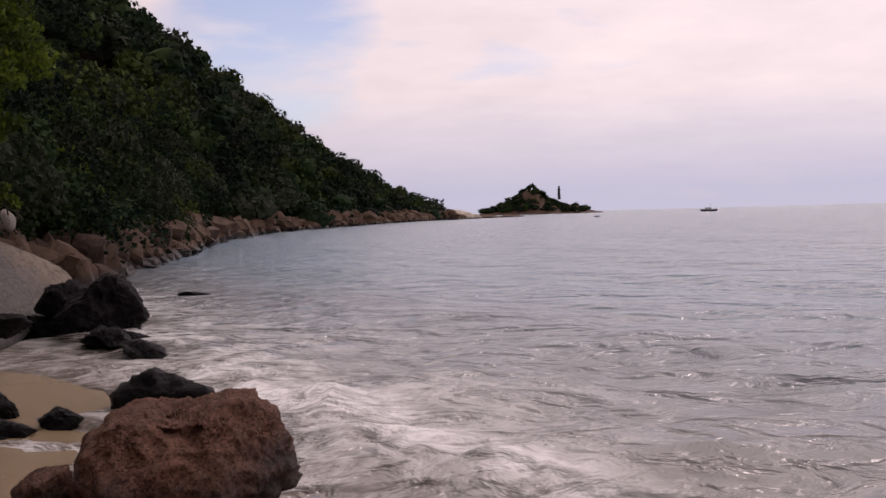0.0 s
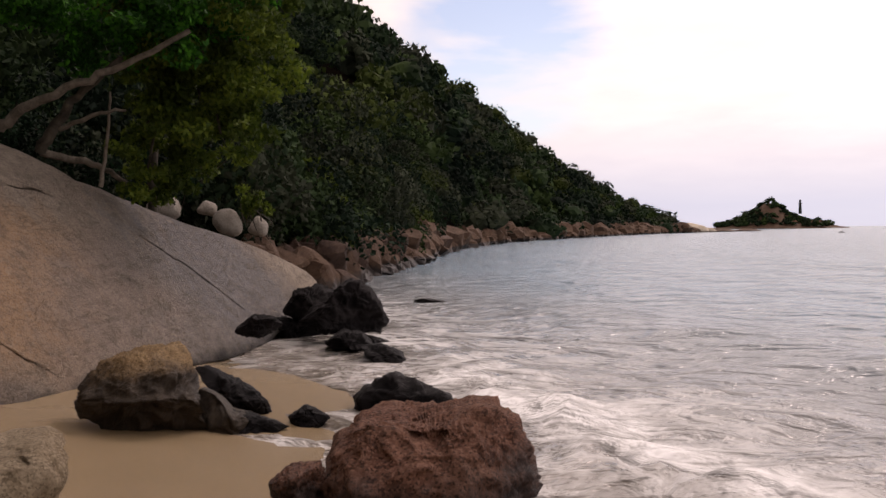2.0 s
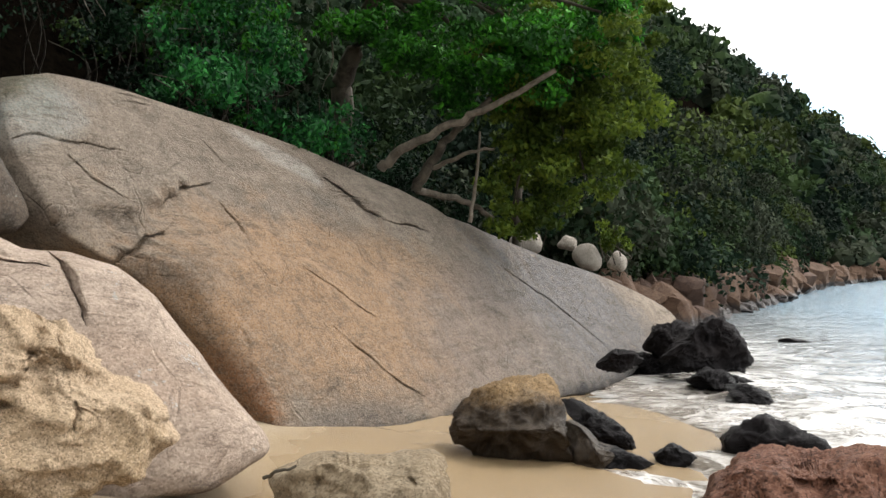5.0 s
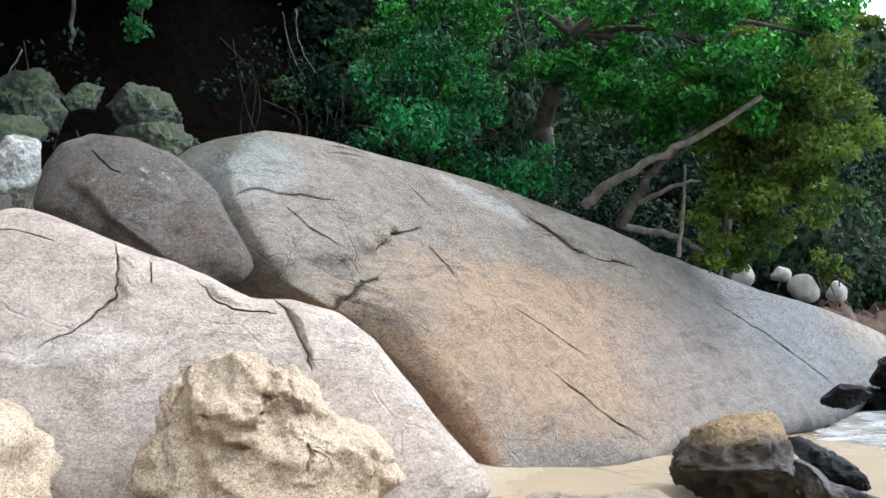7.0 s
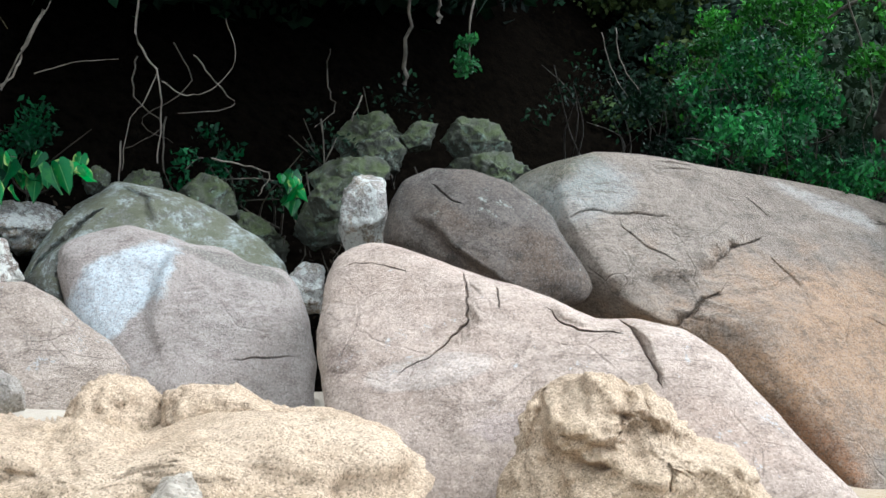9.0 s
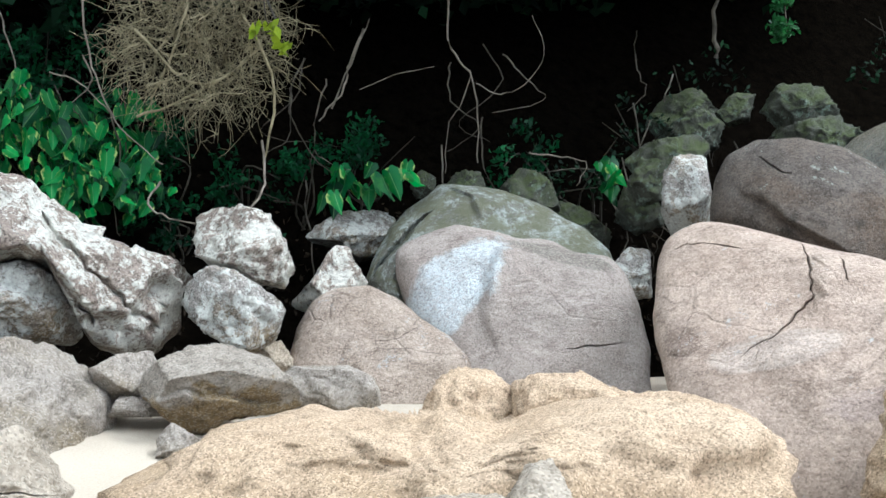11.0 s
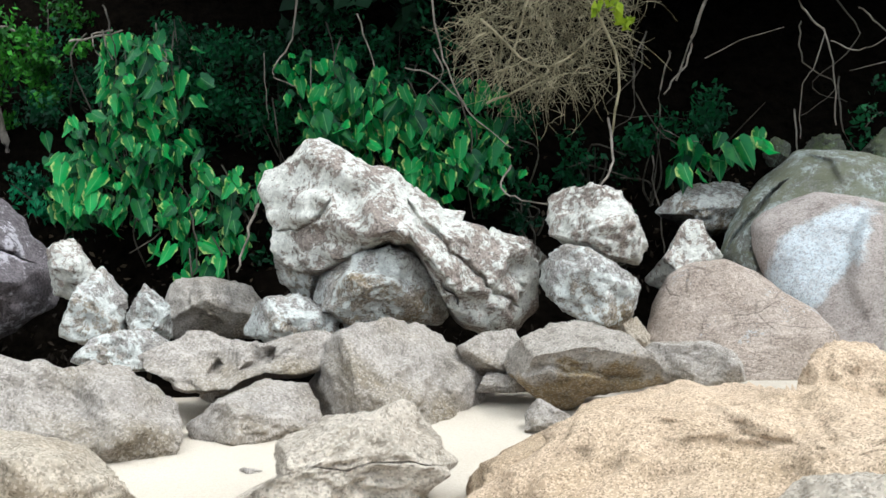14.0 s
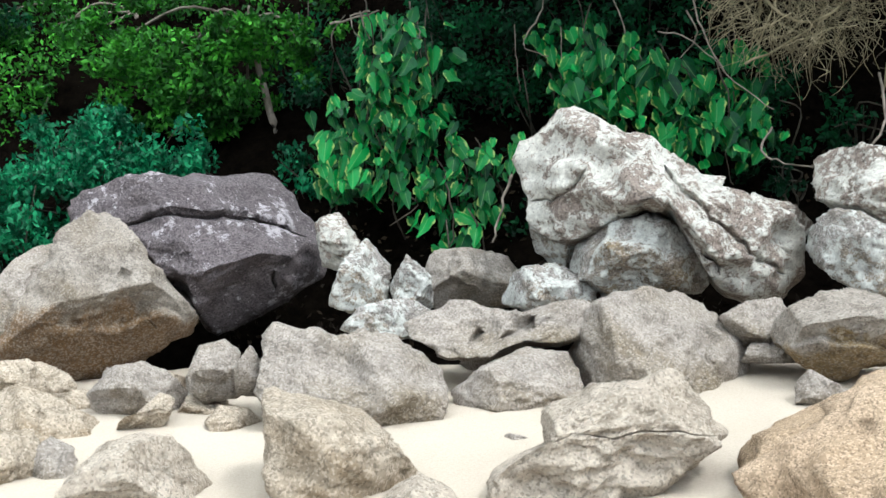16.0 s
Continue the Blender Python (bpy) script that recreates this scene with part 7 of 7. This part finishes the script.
def climber(label, patches, count, seed, size=0.25):
    """patches: (centre, half width, half height): leaves hang there from thin stalks in front of the bank."""
    rnd = np.random.RandomState(seed)
    c0 = np.array(patches[0][0])
    root = thing("climbing_plant", (c0[0], c0[1], float(ground_at(c0[0], c0[1]))), label, "plant")
    area = np.array([w * h for _, w, h in patches])
    stalks, vines = [], []
    for k in range(count):
        c, w, h = patches[rnd.choice(len(patches), p=area / area.sum())]
        c = np.array(c)
        back = np.array([c[0], c[1], 0]) / math.hypot(c[0], c[1])
        side = np.array([back[1], -back[0], 0])
        q, p = rnd.uniform(-1, 1), rnd.uniform(-1, 1)
        at = c + side * q * w * math.sqrt(1 - 0.5 * p * p) + np.array([0, 0, p * h]) + back * (0.3 * p * h + rnd.uniform(-0.45, 0.45))
        yaw = math.degrees(math.atan2(-back[0], back[1])) + rnd.normal() * 38
        s = size * rnd.uniform(0.5, 1.2)
        ob = new("leaf", HEARTS[rnd.randint(4)])
        ob.parent = root
        ob.matrix_basis = Matrix.Translation(-Vector(root.location)) @ pose(*at, rnd.uniform(-38, 12), rnd.normal() * 20, yaw) @ Matrix.Diagonal((s, s, s, 1))
        stalks.append(tube([at + back * 0.03, at + back * 0.12 + [0, 0, 0.03], at + back * 0.3 + [0, 0, -0.06]], [0.008, 0.01], 4))
    for c, w, h in patches:
        c = np.array(c)
        back = np.array([c[0], c[1], 0]) / math.hypot(c[0], c[1])
        for k in range(3 if count > 30 else 0):
            a = c + back * 0.35 + rnd.normal(size=3) * 0.25
            vines.append(tube([a + [0, 0, h], a + rnd.normal(size=3) * 0.1, a + [0, 0, -h] + back * 0.3], [0.008, 0.012], 5))
    placed("stalk_work", *joined(stalks), LEAF_SHADED, root)["kind"] = "stuff"
    if vines:
        placed("stem_work", *joined(vines), BARK_DARK, root)["kind"] = "stuff"
    return root


climber("curtain of glossy heart-shaped green leaves on the bank",
        [((-12.29, -3.43, 5.67), 0.45, 0.45), ((-12.15, -3.54, 4.92), 0.6, 0.4), ((-12.01, -3.42, 4.35), 0.85, 0.4), ((-11.73, -4.00, 4.26), 0.3, 0.25), ((-11.94, -2.87, 3.81), 0.45, 0.3), ((-11.65, -2.67, 3.31), 0.3, 0.15), ((-12.11, -2.16, 4.23), 0.3, 0.25)], 300, 41)
climber("heart-shaped green leaves behind a lichen boulder",
        [((-12.60, -0.87, 5.01), 0.7, 0.35), ((-12.36, -0.32, 4.35), 0.85, 0.35), ((-12.22, 0.17, 4.05), 0.6, 0.3), ((-12.66, -1.39, 4.99), 0.3, 0.3), ((-12.65, 0.41, 4.86), 0.35, 0.3)], 270, 42)
climber("glossy heart-shaped leaves half hidden in shade",
        [((-12.58, -3.69, 4.76), 0.9, 0.6), ((-12.73, -3.35, 5.71), 0.6, 0.5), ((-12.57, -2.68, 4.00), 0.4, 0.4), ((-12.97, -0.61, 4.79), 1.0, 0.5), ((-13.07, -1.49, 5.73), 0.5, 0.4)], 240, 47)
climber("bright heart-shaped leaves beside dark forest",
        [((-12.09, 2.89, 4.04), 0.5, 0.2), ((-12.11, 2.55, 3.83), 0.25, 0.15), ((-12.04, 5.57, 3.80), 0.2, 0.2)], 30, 43, 0.31)

# -- dry bush: a tangle of thin twigs hanging over the rocks
rnd = np.random.RandomState(77)
centre = np.array((-11.76, 1.16, 5.33))
bushes = thing("dry_bush", (centre[0], centre[1], float(ground_at(centre[0], centre[1]))), "hanging tangle of dry brown twigs", "bush")
back = np.array([centre[0], centre[1], 0]) / math.hypot(centre[0], centre[1])
side = np.array([back[1], -back[0], 0])
twigs = []
for k in range(620):
    # long strands arch out from the crown of the bush and droop
    a, r = rnd.uniform(0, 6.28), rnd.uniform(0, 1) ** 0.6
    p = centre + side * math.cos(a) * r * 0.8 + np.array([0, 0, 0.25 + 0.9 * math.sin(a) * r]) + back * rnd.uniform(-0.4, 0.4)
    way = side * (math.cos(a) * r * 0.9 + rnd.normal() * 0.5) + np.array([0, 0, rnd.normal() * 0.5 - 0.1]) - back * rnd.uniform(-0.4, 0.7)
    line = [p]
    for q in range(4):
        way = way + rnd.normal(size=3) * 0.42 - [0, 0, 0.16]
        way = way / max(1.0, np.linalg.norm(way) / 0.75)
        line.append(line[-1] + way * rnd.uniform(0.1, 0.24))
    twigs.append(tube(line, [0.006, 0.0022], 3))
    for q in range(2):
        m = line[1 + rnd.randint(3)]
        w2 = rnd.normal(size=3)
        twigs.append(tube([m, m + w2 * 0.1, m + w2 * 0.17 + rnd.normal(size=3) * 0.05], [0.0035, 0.0018], 3))
placed("twig_work", *joined(twigs), TWIG, bushes)["kind"] = "stuff"
for a, b, c, r in (((-11.54, 0.46, 5.51), (-11.58, 1.04, 4.91), (-11.48, 1.74, 5.30), 0.02), ((-11.41, 1.53, 5.60), (-11.49, 1.80, 4.87), (-11.71, 1.64, 4.09), 0.02),
                   ((-11.78, 0.42, 4.67), (-11.61, 0.97, 4.81), (-11.55, 1.55, 5.16), 0.016), ((-11.55, 1.05, 5.95), (-11.56, 0.86, 5.36), (-11.74, 0.56, 4.83), 0.018)):
    placed("branch", *tube([a, b, c], [r, r * 0.6], 5, 0.01), TWIG, bushes)

bush("leaf_sprig", [((-11.05, 1.70, 5.33), 0.12), ((-11.08, 1.87, 5.15), 0.1)], 0.13, 2600, LEAF_LIME, "yellow-green sprig in the dry bush", 48)
stick = new("stick", mesh_of("stick", *tube([(-4.06, 5.05, 0.66), (-3.98, 5.06, 0.70), (-3.90, 5.13, 0.73)], [0.012, 0.007], 6, 0.004), BARK_DARK))
tagged(stick, "thin dark stick lying on a tan rock", "stick")

# -- hanging vines and bare roots
def vine(points, r, label="pale hanging vine in front of dark forest", material=None):
    root = new("vine", mesh_of("vine", *tube(points, [r * 0.6, r * 0.32], 6, r * 0.4, len(points)), material or BARK))
    tagged(root, label, "vine", "hanging vines")


vine([(-11.43, -0.00, 6.13), (-11.57, -0.01, 5.45), (-11.59, 0.06, 5.02), (-11.62, 0.24, 4.53), (-11.59, 0.62, 4.12)], 0.02)
vine([(-11.75, -0.39, 5.16), (-11.69, -0.13, 5.04), (-11.67, 0.13, 4.73), (-11.62, 0.24, 4.52)], 0.016)
vine([(-11.56, 1.63, 4.30), (-11.35, 1.59, 3.84), (-11.03, 1.34, 3.49), (-10.88, 1.01, 3.41), (-10.90, 0.82, 3.40)], 0.024, "pale vine looping down onto a rock")
vine([(-11.83, 0.59, 3.99), (-11.57, 0.44, 3.75), (-11.30, 0.57, 3.55), (-11.00, 0.85, 3.40)], 0.022, "pale vine hooked over a lichen rock")
vine([(-11.71, -1.41, 6.26), (-11.89, -1.56, 5.72), (-11.95, -1.78, 5.45), (-11.99, -1.82, 5.31), (-12.06, -1.59, 5.20)], 0.02)
vine([(-12.27, -1.95, 5.69), (-12.37, -1.99, 5.34), (-12.47, -2.01, 4.98)], 0.012)
vine([(-12.28, -1.44, 5.57), (-12.41, -1.49, 5.10)], 0.012)
vine([(-12.09, 4.01, 5.99), (-12.27, 4.01, 5.46), (-12.30, 4.23, 5.11), (-12.39, 4.28, 4.67), (-12.52, 4.26, 4.11)], 0.024)
vine([(-12.30, 4.23, 5.11), (-12.43, 4.09, 4.77), (-12.52, 3.95, 4.58), (-12.66, 3.89, 4.04)], 0.014)
vine([(-12.30, 4.28, 5.01), (-12.25, 4.53, 4.86), (-12.12, 4.82, 4.93), (-11.94, 5.03, 5.24), (-11.86, 4.91, 5.67)], 0.013)
vine([(-12.09, 2.96, 5.64), (-12.23, 2.80, 5.31), (-12.33, 2.70, 5.02), (-12.28, 2.38, 4.65)], 0.03)
vine([(-12.21, 4.79, 4.13), (-12.09, 5.12, 4.04), (-11.99, 5.39, 3.92), (-12.08, 5.28, 3.68)], 0.018, "bare root bending over the dark bank")
vine([(-11.87, -3.98, 5.97), (-11.96, -3.65, 6.02), (-12.01, -3.43, 6.07)], 0.025)
vine([(-11.76, -3.58, 6.01), (-11.89, -3.53, 5.71)], 0.02)
vine([(-11.82, -3.48, 6.01), (-11.77, -3.70, 5.96), (-11.89, -3.64, 5.70)], 0.02)
vine([(-11.78, -3.40, 3.92), (-11.87, -3.18, 3.78), (-11.81, -3.51, 3.57)], 0.02, "bare root below the climbing leaves", BARK_DARK)
vine([(-11.67, -2.08, 3.89), (-11.50, -2.18, 3.58), (-11.33, -2.30, 3.17)], 0.03, "bare brown root on the bank", BARK)
vine([(-10.00, 13.45, 6.60), (-9.98, 13.68, 5.94), (-10.00, 13.86, 5.28), (-10.04, 13.92, 4.90), (-10.20, 13.89, 4.52)], 0.028)
vine([(-11.86, 10.54, 6.08), (-11.89, 10.71, 5.55), (-11.83, 10.91, 5.16)], 0.012)
vine([(-12.58, 2.60, 4.86), (-12.43, 2.81, 5.27), (-12.21, 3.07, 5.79)], 0.02)
vine([(-12.47, 2.93, 5.04), (-12.33, 3.37, 5.17), (-12.20, 3.77, 5.20)], 0.012)
vine([(-12.83, 7.81, 5.36), (-12.63, 7.80, 6.01), (-12.34, 7.76, 6.84)], 0.06, "dim bare trunk in the forest shade", BARK_DARK)
vine([(-12.78, 8.39, 6.27), (-12.64, 8.40, 6.63), (-12.46, 8.36, 7.12)], 0.06, "dim bare trunk in the forest shade", BARK)
vine([(-10.65, 9.70, 5.71), (-10.71, 9.80, 5.29), (-10.64, 10.00, 4.92)], 0.014)
